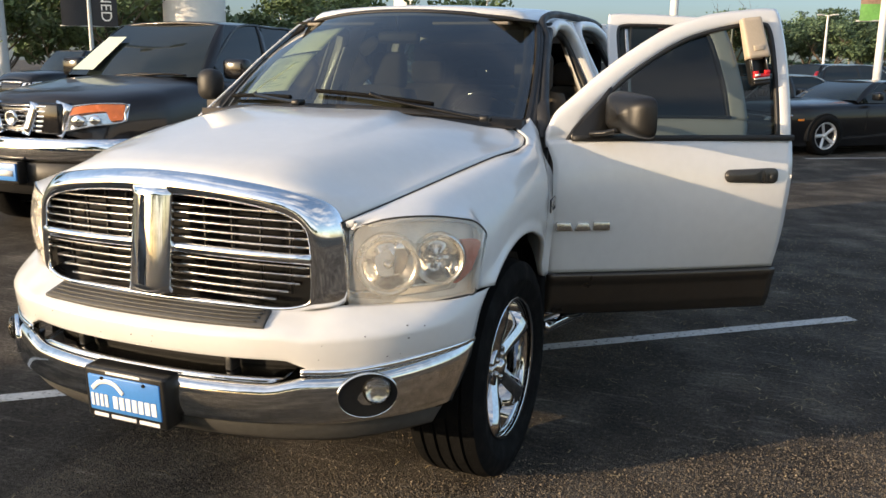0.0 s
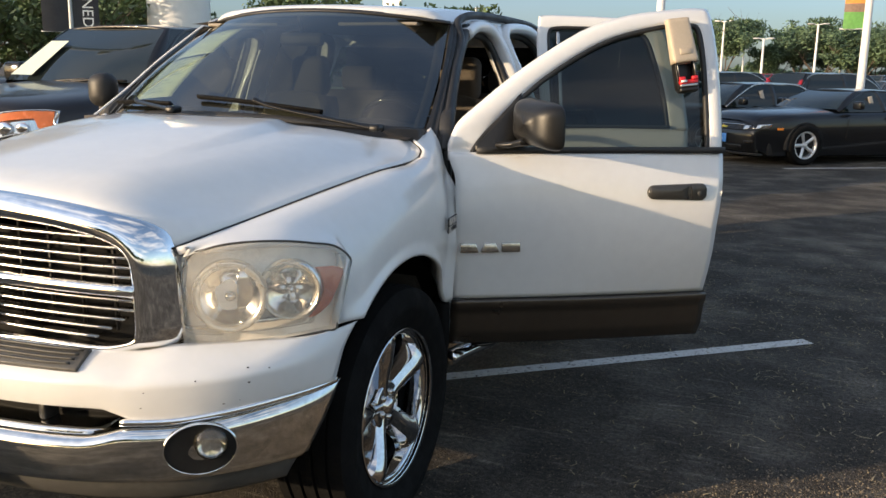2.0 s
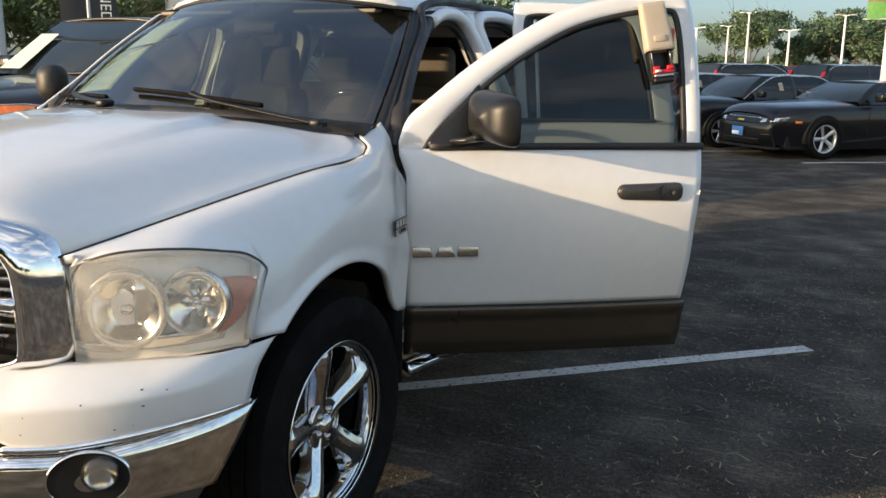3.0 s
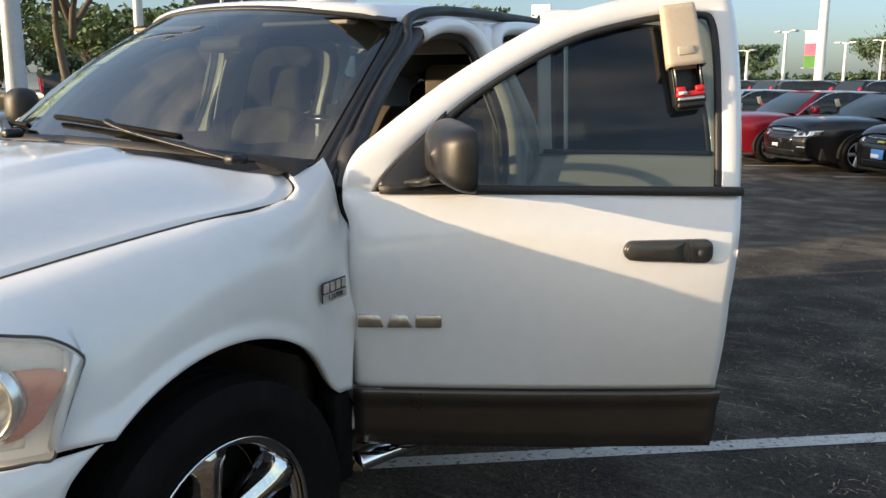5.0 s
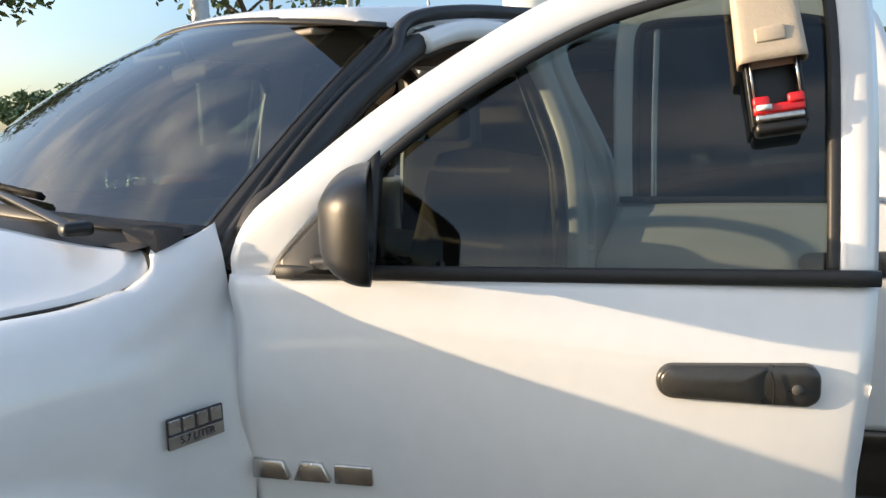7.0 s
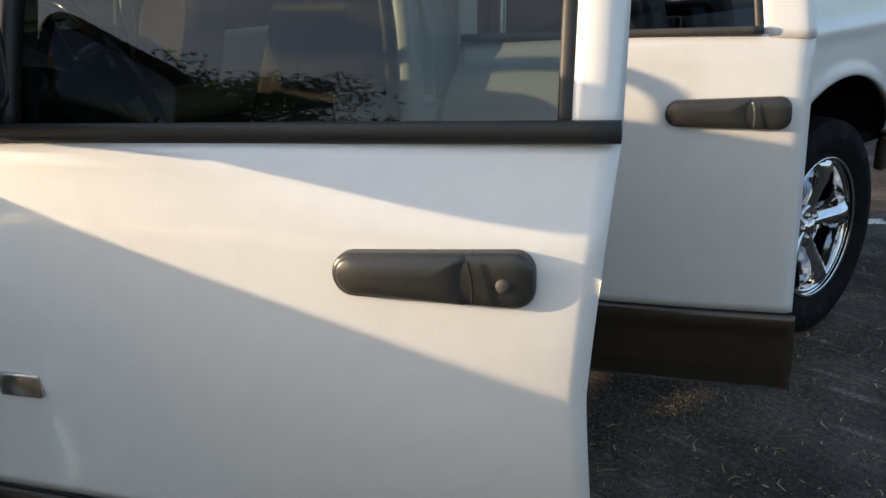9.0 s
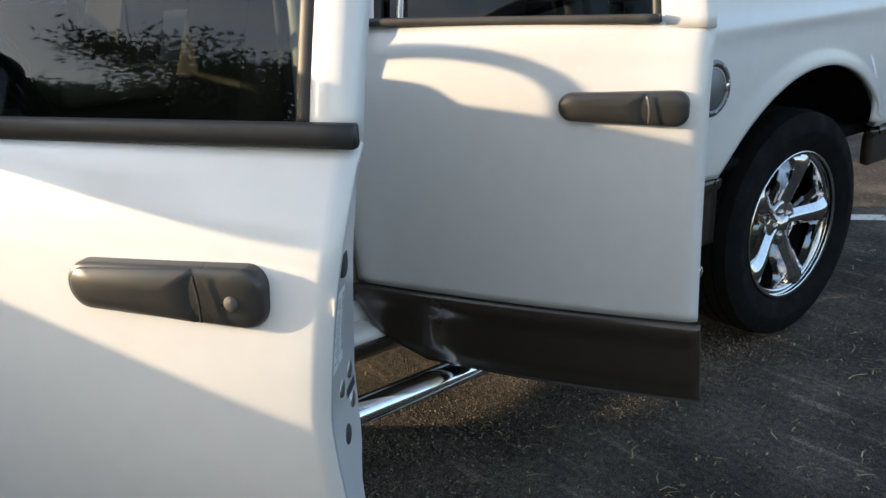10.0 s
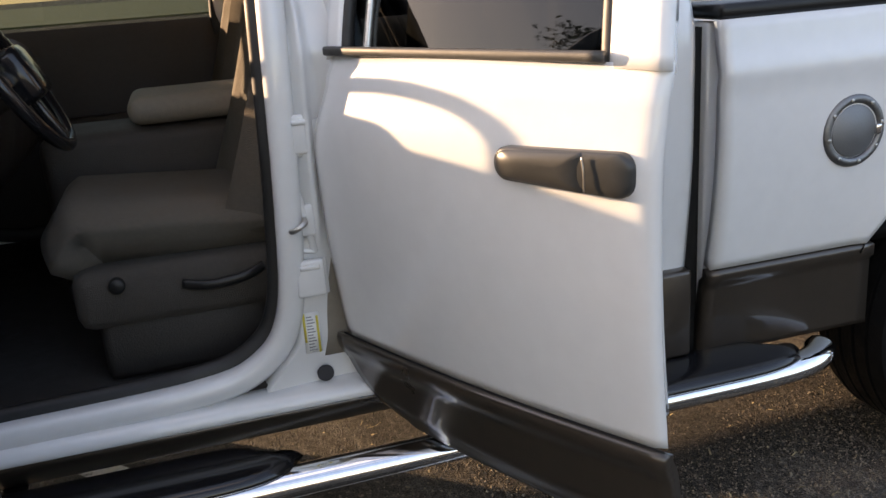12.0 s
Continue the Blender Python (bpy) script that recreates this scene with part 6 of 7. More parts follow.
    for sx in (1, -1):
        part("side_window", grid(side(sx), 12, 6), GLASS_CAR, v)
        part("window_line", sweep([side(sx)(0.0, 0.02), side(sx)(0.04, 0.6), side(sx)(0.2, 0.99), side(sx)(0.6, 1.0), side(sx)(0.95, 0.9), side(sx)(1, 0.02)], rect(0.025, 0.02, 0.3), 40, up=(sx, 0, 0.2)), CHROME_DULL if shape.get("trim") else body_paint, v)
        p0, p1 = side(sx)(0.46, 0.0), side(sx)(0.44, 1.0)
        part("pillar", sweep([p0, p0.lerp(p1, 0.5) + Vector((sx * 0.035, 0, 0)), p1], rect(0.08, 0.02, 0.3), 8, up=(sx, 0, 0.2)), GLOSS_BLACK, v)
        def a_post(u, w, sx=sx):
            p = Vector((sx * mix(base_hw, roof_hw, w) * 0.95, mix(y_base, y_roof, w) + 0.09 * (1 - w) - 0.02 * math.sin(math.pi * w), mix(belt + 0.01, H - 0.042, w) + 0.02 * math.sin(math.pi * w)))
            q = side(sx)(0.02, w)
            return p.lerp(q, u) + Vector((sx * 0.014, -0.012, 0)) * math.sin(math.pi * u) + Vector((sx * 0.004, -0.004, 0.002))

        def c_post(u, w, sx=sx):
            p = Vector((sx * mix(base_hw, roof_hw, w) * 0.93, mix(y_deck, y_rear, w) + 0.01, mix(belt + 0.01, H - 0.045, w)))
            q = side(sx)(shape.get("c_at", 0.93), w)
            return p.lerp(q, u) + Vector((sx * 0.014, 0.010, 0)) * math.sin(math.pi * u) + Vector((sx * 0.006, 0, 0))
        part("a_pillar", grid(a_post, 6, 10), body_paint, v)
        part("c_pillar", grid(c_post, 6, 10), body_paint, v)
        mir = part("mirror", box(-0.10, 0.10, -0.06, 0.06, -0.075, 0.075, 0.035, 3), body_paint if not shape.get("black_mirror") else GLOSS_BLACK, v)
        mir.matrix_local = Matrix.Translation((sx * (half + 0.06), y_base + 0.42, belt + 0.10)) @ Matrix.Scale(shape.get("mirror", 1.0), 4)
        part("door_gap", sweep([(sx * (plan(2) + 0.002), y_base + 0.30, belt - 0.08), (sx * (plan(2) + 0.006), y_base + 0.25, clear + 0.3)], rect(0.008, 0.004, 0.2), 6, up=(sx, 0, 0)), DARK, v)
        part("door_gap", sweep([(sx * (plan(2) + 0.002), y_base + 1.42, belt - 0.08), (sx * (plan(2) + 0.006), y_base + 1.44, clear + 0.3)], rect(0.008, 0.004, 0.2), 6, up=(sx, 0, 0)), DARK, v)
        part("handle", box(min(sx * (half - 0.01), sx * (half + 0.02)), max(sx * (half - 0.01), sx * (half + 0.02)), y_base + 1.18, y_base + 1.36, belt - 0.16, belt - 0.12, 0.008), body_paint, v)
        for y in (fo, fo + wb):
            arch = lathe([(sx * (half - 0.24), wr + 0.055), (sx * (plan(y) + 0.006), wr + 0.055), (sx * (plan(y) + 0.010), wr + 0.035), (sx * (half - 0.24), wr + 0.03)], 32, "x", start=radians(-12), end=radians(192))
            arch.transform(Matrix.Translation((0, y, wr)))
            part("wheel_arch", arch, DARK, v)
            cover = lathe([(sx * (plan(y) + 0.004), wr * 0.96), (sx * (plan(y) + 0.004), wr + 0.05)], 32, "x", start=radians(-12), end=radians(192))
            cover.transform(Matrix.Translation((0, y, wr)))
            part("arch_shadow", cover, DARK, v)
            plain_wheel(v, (sx * (plan(y) - 0.072 * wr / 0.335), y, wr), sx, wr, 18)
        if shape.get("face", True):
            wide = 0.60 if chrome_grille else 0.66
            hl = on_nose("headlight", sx * wide, sx * 1.26, hood * (0.635 if chrome_grille else 0.655), hood * (0.745 if chrome_grille else 0.735), LENS_CAR, 0.016, v, "clear headlight", 0.035)
            on_nose("headlight_rim", sx * wide, sx * 1.28, hood * 0.622, hood * 0.635, GLOSS_BLACK, 0.014, hl, "", 0.035)
            on_nose("headlight_bowl", sx * (wide + 0.14), sx * (wide + 0.24), hood * 0.668, hood * 0.728, GLOSS_BLACK, 0.028, hl, "", 0.01, 0.006, 4)
            on_nose("fog_light", sx * 0.74, sx * 0.98, clear + 0.235, clear + (0.262 if chrome_grille else 0.275), CHROME if chrome_grille else GLOSS_BLACK, 0.012, v)
        if shape.get("tail_up"):
            a, b = Vector((sx * base_hw * 0.94, y_deck + 0.035, belt - 0.16)), Vector((sx * mix(base_hw, roof_hw, 0.62) * 0.955, mix(y_deck, y_rear, 0.62) + 0.025, mix(belt, H, 0.62)))
            part("tail_light", sweep([a, a.lerp(b, 0.45) + Vector((sx * 0.012, 0.02, 0)), b], rect(0.13, 0.05, 0.5), 10, up=(0, 1, 0.3)), RED_LENS, v, "tall red tail light")
        else:
            part("tail_light", box(min(sx * half * 0.72, sx * half * 0.93), max(sx * half * 0.72, sx * half * 0.93), L - 0.16, L - 0.02, deck - 0.30, deck - 0.06, 0.02), RED_LENS, v, "red tail light")
        if shape.get("marker"):
            part("side_marker", box(min(sx * plan(0.42), sx * (plan(0.42) + 0.012)), max(sx * plan(0.42), sx * (plan(0.42) + 0.012)), 0.36, 0.52, hood * 0.66, hood * 0.70, 0.004), AMBER, v, "amber side marker")
        if shape.get("tag"):
            q = side(sx)(0.30, 0.55)
            part("window_tag", box(q.x - 0.004, q.x + 0.004, q.y - 0.05, q.y + 0.05, q.z - 0.09, q.z + 0.09, 0.002, m=Matrix.Translation((sx * 0.012, 0, 0)) @ Matrix.Translation(q) @ pose(0, 0, 0, 0, sx * -12, 0) @ Matrix.Rotation(0.25, 4, "X") @ Matrix.Translation(-q)), BEIGE_PLASTIC, v, "tan paper tag hung on the window")
    part("windscreen", grid(lambda u, w: (mix(-1, 1, u) * mix(base_hw, roof_hw, w) * 0.97, mix(y_base, y_roof, w) + 0.10 * abs(2 * u - 1) ** 2 * (1 - w) - 0.02 * math.sin(math.pi * w), mix(belt + 0.02, H - 0.045, w) + 0.02 * math.sin(math.pi * w)), 14, 8), GLASS_CAR, v)
    part("rear_window", grid(lambda u, w: (mix(-1, 1, u) * mix(base_hw, roof_hw, w) * 0.95, mix(y_deck, y_rear, w), mix(belt + 0.02, H - 0.045, w)), 10, 6), GLASS_CAR, v)
    thick(part("roof", grid(lambda u, w: (mix(-1, 1, u) * roof_hw, mix(y_roof, y_rear, w), H - 0.05 + (0.05 + shape.get("crown", 0.0)) * (1 - (2 * u - 1) ** 2) ** 0.7 * math.sin(math.pi * (0.12 + 0.76 * w)) ** 0.5), 14, 12), body_paint, v), 0.03)
    part("cabin", box(-base_hw * 0.8, base_hw * 0.8, y_base + 0.55, y_deck - 0.25, clear + 0.2, belt + 0.16, 0.08, 3), TRIM_DARK, v, "dark seats inside")
    if shape.get("face", True):
        reach, low = (0.58, 0.52) if chrome_grille else (0.64, 0.635)
        gr = on_nose("grille", -reach, reach, hood * low, hood * 0.735, GLOSS_BLACK, 0.006, v)
        for i in range(4):
            z = hood * mix(low + 0.015, 0.715, i / 3)
            on_nose("grille_bar", -reach * 0.97, reach * 0.97, z, z + 0.010, BLACK, 0.016, gr, "", 0, 0.01)
        if chrome_grille:
            on_nose("grille_bar", -reach, reach, hood * 0.735, hood * 0.735 + 0.035, CHROME_DULL, 0.020, gr, "chrome strip over the grille")
        else:
            on_nose("grille_bar", -reach, reach, hood * 0.735, hood * 0.735 + 0.010, CHROME_DULL, 0.014, gr, "thin chrome line over the grille")
            on_nose("grille_emblem", -0.11, 0.11, hood * 0.670, hood * 0.700, YELLOW, 0.026, gr, "small gold emblem", 0, 0.01, 4)
        on_nose("lower_intake", -0.66, 0.66, clear + 0.085, clear + 0.19, BLACK, 0.006, v, "dark lower air intake")
        on_nose("bumper_lip", -1.12, 1.12, clear + 0.010, clear + 0.050, BLACK, 0.030, v, "black lip under the bumper", 0, 0.04, 20)
        if plate_mat:
            pl = part("plate", box(-0.155, 0.155, -0.165, -0.145, clear + 0.215, clear + 0.375, 0.004), plate_mat, v)
            part("plate_band", box(-0.148, 0.05, -0.169, -0.160, clear + 0.235, clear + 0.295, 0.002), PAPER_WHITE, pl)
            part("plate_frame", box(-0.165, 0.165, -0.158, -0.08, clear + 0.205, clear + 0.385, 0.006), BLACK, pl)
    return v


GLASS_CAR = material("dark_car_glass", (0.012, 0.017, 0.017), 0.05, coat=0.0, vary=0.1, scale=3)
LENS_CAR = material("car_lens", (0.60, 0.60, 0.59), 0.10, 0.9, vary=0.6, scale=26)
PAINT_BLACK = paint("black_car_paint", (0.006, 0.0065, 0.008), 0.0)
PAINT_RED = paint("red_car_paint", (0.26, 0.010, 0.022))
PAINT_SILVER = paint("silver_car_paint", (0.42, 0.44, 0.46), 0.6)
PAINT_WHITE = paint("white_car_paint", (0.72, 0.72, 0.71), 0.0)
PAINT_GREY = paint("grey_car_paint", (0.10, 0.105, 0.115), 0.5)
PAINT_MAROON = paint("maroon_car_paint", (0.10, 0.010, 0.016))
SEDAN = dict(L=4.85, W=1.86, H=1.45, hood=0.98, belt=0.97, glass=(1.35, 2.05, 3.55, 4.25), wb=2.78, deck=1.03, trim=True, tag=True)
COUPE = dict(L=4.80, W=1.92, H=1.37, hood=0.96, belt=0.98, glass=(1.62, 2.30, 3.35, 4.20), wb=2.85, deck=1.04, wheel=0.36, fo=0.95, clear=0.16, marker=True, tag=True)
SUV = dict(L=4.60, W=1.84, H=1.70, hood=1.10, belt=1.10, glass=(1.25, 1.85, 4.05, 4.50), wb=2.66, deck=1.10, wheel=0.35, trim=True, tail_up=0.42)
BIG_SUV = dict(L=5.0, W=1.98, H=1.85, hood=1.20, belt=1.20, glass=(1.45, 2.05, 4.4, 4.9), wb=2.85, deck=1.2, wheel=0.39, tail_up=0.3)

vehicle("coupe", "black two-door coupe parked on asphalt", "car", (2.07, 14.6), 48, PAINT_BLACK, COUPE, PLATE_BLUE, False, by_wheel=True)
vehicle("sedan", "black four-door sedan with chrome grille, parked", "car", (0.15, 15.95), 48, PAINT_BLACK, SEDAN, GLOSS_BLACK, True, by_wheel=True)
vehicle("sedan", "red four-door sedan parked in the row", "car", (-1.62, 17.1), 48, PAINT_RED, SEDAN, PLATE_BLUE, False, by_wheel=True)
vehicle("sedan", "silver sedan parked beside a red one", "car", (-3.6, 18.9), 48, PAINT_SILVER, SEDAN, PLATE_BLUE, True, by_wheel=True)
vehicle("suv", "black compact suv facing away", "suv", (4.6, 27.0), 228, PAINT_BLACK, SUV)
vehicle("suv", "black compact suv facing away", "suv", (1.6, 28.6), 228, PAINT_BLACK, SUV)
vehicle("suv", "grey compact suv in the far row", "suv", (-1.2, 30.6), 228, PAINT_GREY, SUV)
vehicle("suv", "maroon compact suv in the far row", "suv", (-4.0, 32.2), 228, PAINT_MAROON, SUV)
vehicle("suv", "grey compact suv in the far row", "suv", (-6.8, 34.2), 228, PAINT_GREY, SUV)
rng = random.Random(11)
far_paints = [(PAINT_BLACK, "black"), (PAINT_WHITE, "white"), (PAINT_SILVER, "silver"), (PAINT_GREY, "grey"), (PAINT_RED, "red"), (PAINT_MAROON, "maroon")]
for i in range(16):
    pm, word = far_paints[rng.randrange(6)]
    kind = SUV if rng.random() < 0.7 else SEDAN
    row = i // 8
    x, y = 7.0 - (i % 8) * 3.0, 38.0 + row * 12 + (i % 8) * 1.9
    vehicle("suv" if kind is SUV else "sedan", f"{word} car parked far down the lot", "car", (x, y), 48 if row else 228, pm, kind, group="far parked cars")
vehicle("suv", "black suv parked beyond the dark pickup", "suv", (-19.6, 15.6), 5, PAINT_BLACK, BIG_SUV)
vehicle("suv", "dark suv parked along the grass edge", "suv", (-34.0, 20.0), 95, PAINT_BLACK, BIG_SUV)
vehicle("suv", "white suv parked along the grass edge", "suv", (-27.5, 29.0), 30, PAINT_WHITE, BIG_SUV)
# out of view; added only to cast the shadow left of the truck's nose
vehicle("suv", "unseen grey suv added in the opposite row to shade the asphalt", "suv", (-5.0, -9.76), -43, PAINT_GREY, SUV)


# ---- the dark pickup alongside ----
def dark_pickup():
    shape = dict(L=5.53, W=2.02, H=2.01, hood=1.35, belt=1.42, glass=(1.35, 2.08, 3.53, 3.81), wb=3.55, deck=1.28, wheel=0.41, fo=0.85, clear=0.36, nose=0.34, face=False, crown=0.02, black_mirror=True, mirror=1.35)
    v = vehicle("pickup_truck", "dark grey pickup with chrome grille, parked alongside", "pickup truck", (-4.50, 2.50), 0, paint("charcoal_paint", (0.020, 0.018, 0.018), 0.1), shape, None, True)
    g = part("grille", box(-0.50, 0.50, 0.0, 0.20, 0.955, 1.225, 0.02), GLOSS_BLACK, v, "chrome barred grille")
    for sx in (1, -1):
        part("grille_post", sweep([(sx * 0.155, -0.035, 0.955), (sx * 0.235, 0.01, 1.225)], rect(0.085, 0.06, 0.4), 4, up=(0, 1, 0)), CHROME, g)
        part("grille_side", sweep([(sx * 0.415, 0.05, 0.955), (sx * 0.50, 0.09, 1.225)], rect(0.17, 0.07, 0.4), 4, up=(0, 1, 0)), CHROME, g)
        for i in range(6):
            f = i / 5
            part("grille_bar", sweep([(sx * mix(0.20, 0.26, f), -0.01, 0.985 + i * 0.042), (sx * mix(0.40, 0.48, f), 0.035, 0.985 + i * 0.042)], rect(0.02, 0.02, 0.4), 4, up=(0, 0, 1)), CHROME, g)
            part("grille_bar", box(-mix(0.12, 0.19, f), mix(0.12, 0.19, f), -0.04, 0.0, 0.975 + i * 0.042, 0.993 + i * 0.042, 0.006), CHROME, g)

        def lamp(u, w, lift=0.0, sx=sx):
            lo, hi = mix(1.000, 1.075, u), mix(1.185, 1.222, u) + 0.02 * math.sin(math.pi * u)
            return (sx * mix(0.525, 0.950, u), 0.070 + 0.25 * u**1.5 - lift + 0.05 * w, mix(lo, hi, w))
        hl = part("headlight", grid(lambda u, w: lamp(u, w), 12, 6), REFLECTOR, v, "headlight with amber corner")
        part("headlight_lens", grid(lambda u, w: lamp(u, w, 0.045), 12, 6), LENS_CLEAR, hl)
        part("headlight_rim", sweep([lamp(u, w, 0.045) for u, w in ((0, 0), (0.5, 0), (1, 0), (1, 0.5), (1, 1), (0.5, 1), (0, 1), (0, 0.5))], rect(0.012, 0.012, 0.4), 48, True, (0, -1, 0.2)), CHROME_DULL, hl)
        part("turn_signal", grid(lambda u, w: lamp(mix(0.06, 0.99, u), mix(mix(0.64, 0.62, u) - 0.52 * smooth((u - 0.70) / 0.12), 0.97, w), 0.048), 24, 4), AMBER_RED, hl, "amber turn signal")
        part("headlight_bowl", disc(0.058, 24, 0.03, pose(sx * 0.640, 0.065, 1.075, 0, 0, sx * 22), rim=0.012), CHROME, hl)
        part("headlight_bowl", disc(0.045, 24, 0.03, pose(sx * 0.775, 0.125, 1.085, 0, 0, sx * 30), rim=0.010), CHROME, hl)
    ring = lathe([(-0.045, 0.066), (-0.065, 0.060), (-0.065, 0.045), (-0.045, 0.04), (-0.05, 0.0005)], 28, "y")
    ring.transform(Matrix.Translation((0, 0, 1.095)))
    part("grille_emblem", ring, CHROME, g, "round chrome emblem")
    part("chrome_bumper", sweep([(-0.98, 0.42, 0.83), (-0.80, 0.12, 0.83), (0, -0.08, 0.83), (0.80, 0.12, 0.83), (0.98, 0.42, 0.83)], rect(0.12, 0.20, 0.4), 40, up=(0, 0, 1)), CHROME, v, "chrome bumper")
    part("bumper_lower", sweep([(-0.95, 0.42, 0.58), (-0.78, 0.14, 0.58), (0, -0.04, 0.58), (0.78, 0.14, 0.58), (0.95, 0.42, 0.58)], rect(0.10, 0.30, 0.4), 40, up=(0, 0, 1)), BLACK, v)
    pl = part("plate", box(-0.15, 0.15, -0.19, -0.165, 0.56, 0.71, 0.004), PLATE_BLUE, v, "blue dealer plate")
    part("plate_frame", box(-0.165, 0.165, -0.175, -0.08, 0.53, 0.73, 0.008), BLACK, v)
    part("plate_bar", box(-0.12, 0.12, -0.194, -0.188, 0.60, 0.65), PAPER_WHITE, pl)
    # open bed behind the cab
    part("bed_rail", box(0.90, 1.0, 3.9, 5.45, 1.26, 1.32, 0.02), BLACK, v)
    part("window_sheet", grid(lambda u, w: (mix(-0.70, -0.42, u) * mix(1, 0.86, w), mix(1.43, 1.88, w) - 0.075, mix(1.46, 1.80, w) + 0.035), 6, 6), STICKER, v, "pale price sheet in the windscreen")
    for sx in (1, -1):
        part("wiper", sweep([(sx * 0.1, 1.32, 1.44), (sx * 0.1 + 0.35, 1.36, 1.465), (sx * 0.1 + 0.60, 1.43, 1.455)], rect(0.02, 0.02, 0.4), 12, up=(0, -0.5, 0.8)), BLACK, v)


dark_pickup()


# ---- poles, banners, column ----
def lamp_pole(x, y, h, r=0.09, arms=2, mat=None, turn=0.0, base=True):
    p = tagged(empty("street_lamp", (x, y, 0), turn), "tall painted lamp pole in the car park", "lamp pole", "lamp poles")
    mat = mat or POLE_WHITE
    part("pole", lathe([(0, r * 1.25), (h * 0.5, r), (h, r * 0.75)], 16, "z"), mat, p)
    if base:
        part("base", lathe([(0, r * 2.6), (0.7, r * 2.4), (0.75, r * 1.6), (0.76, 0.01)], 20, "z"), CONCRETE, p)
    for i in range(arms):
        s = 1 if i % 2 == 0 else -1
        part("arm", sweep([(0, 0, h - 0.1), (s * 0.3, 0, h - 0.02), (s * 0.5, 0, h)], circle(0.04, 8), 8, up=(0, 1, 0)), mat, p)
        part("lamp_head", box(min(s * 0.38, s * 0.92), max(s * 0.38, s * 0.92), -0.17, 0.17, h - 0.05, h + 0.06, 0.03), POLE_GREY, p)
    return p


def banner(parent_xy, z0, z1, w, mats, turn=0.0, side=1):
    b = tagged(empty("banner", (parent_xy[0], parent_xy[1], 0), turn), "printed vertical banner hung on a lamp pole", "banner", "banners")
    n = len(mats)
    for i, m in enumerate(mats):
        a, c = mix(z0, z1, i / n), mix(z0, z1, (i + 1) / n)
        part("panel", grid(lambda u, v, a=a, c=c: (side * mix(0.09, 0.09 + w, u), 0.03 * math.sin(3 * u + a), mix(a, c, v)), 6, 4), m, b)
    for z in (z0, z1):
        part("bracket", sweep([(0, 0, z), (side * (0.16 + w), 0, z)], circle(0.02, 8), 3, up=(0, 0, 1)), POLE_GREY, b)
    return b


BANNER_GREEN = material("banner_green", (0.10, 0.28, 0.07), 0.7, vary=0.25, scale=2)
BANNER_BROWN = material("banner_brown", (0.20, 0.13, 0.10), 0.7, vary=0.3, scale=2)
BANNER_ORANGE = material("banner_orange", (0.62, 0.24, 0.05), 0.7, vary=0.2, scale=3)
BANNER_PURPLE = material("banner_purple", (0.24, 0.13, 0.34), 0.7, vary=0.3, scale=3)
BANNER_PINK = material("banner_pink", (0.55, 0.16, 0.25), 0.7, vary=0.3, scale=3)
BANNER_DARK = material("banner_dark", (0.03, 0.03, 0.035), 0.7, vary=0.2, scale=2)
lamp_pole(-3.4, 32.0, 10.5, 0.15)
banner((-3.4, 32.0), 2.12, 3.4, 0.46, [BANNER_GREEN, BANNER_PINK, PAPER_WHITE], 10, -1)
lamp_pole(3.25, 21.0, 9.0, 0.082)
banner((3.25, 21.0), 2.72, 3.9, 0.44, [BANNER_GREEN, BANNER_GREEN, BANNER_BROWN, BANNER_ORANGE, BANNER_PURPLE, BANNER_PURPLE], 0, -1)
for az, dist, h in ((0.05, 88, 6.2), (1.45, 100, 5.1), (-2.9, 85, 4.8), (-4.0, 110, 4.5), (-11.35, 62, 4.8), (-13.5, 70, 3.9), (-8.2, 75, 4.6), (-5.25, 90, 6.6), (-20.5, 60, 5.6), (-24.0, 75, 6.4), (-30.0, 70, 6.0), (-33.5, 80, 5.8), (-6.4, 95, 5.6)):
    lamp_pole(2.1 + dist * math.sin(radians(az)), -3 + dist * math.cos(radians(az)), h, 0.11, 2, None, az * 3, False)
lamp_pole(-10.6, 6.5, 9.0, 0.135, 2, POLE_GREY)
lamp_pole(-28.0, 22.5, 9.0, 0.19, 2, POLE_GREY)
lamp_pole(-26.2, 25.4, 7.0, 0.08, 0, POLE_GREY)
words = banner((-26.2, 25.4), 2.9, 5.6, 1.0, [BANNER_DARK], 44, 1)
lettering("OWNED", 0.60, 0.004, PAPER_WHITE, words, Matrix.Translation((0.64, -0.07, 4.25)) @ pose(0, 0, 0, 90, 0, 0) @ Matrix.Rotation(radians(-90), 4, "Z"), "banner_lettering", 1.0)
banner((-26.2, 25.4), 2.9, 5.6, 1.0, [BANNER_DARK], 44, -1)
col = tagged(empty("sign_column", (-26.4, 32.4, 0)), "broad white round sign column behind parked cars", "column")
part("shaft", lathe([(0, 1.48), (14, 1.48)], 48, "z"), POLE_WHITE, col)
part("plinth", lathe([(0, 1.7), (0.5, 1.7), (0.52, 1.45)], 48, "z"), CONCRETE, col)
sign = tagged(empty("pole_sign", (-24.5, 52, 0)), "small white sign board on a pole", "sign")
part("post", lathe([(0, 0.12), (5.4, 0.10)], 12, "z"), POLE_WHITE, sign)
part("board", box(-0.7, 0.7, -0.1, 0.1, 5.2, 6.6, 0.03), POLE_WHITE, sign)

# ---- grass island and kerb ----
island = tagged(part("grass_verge", box(-14.5, -10.2, -6, 60, -0.05, 0.13, 0.03), GRASS, smooth=False), "dry grass verge beside the car park", "grass", kind="structure")
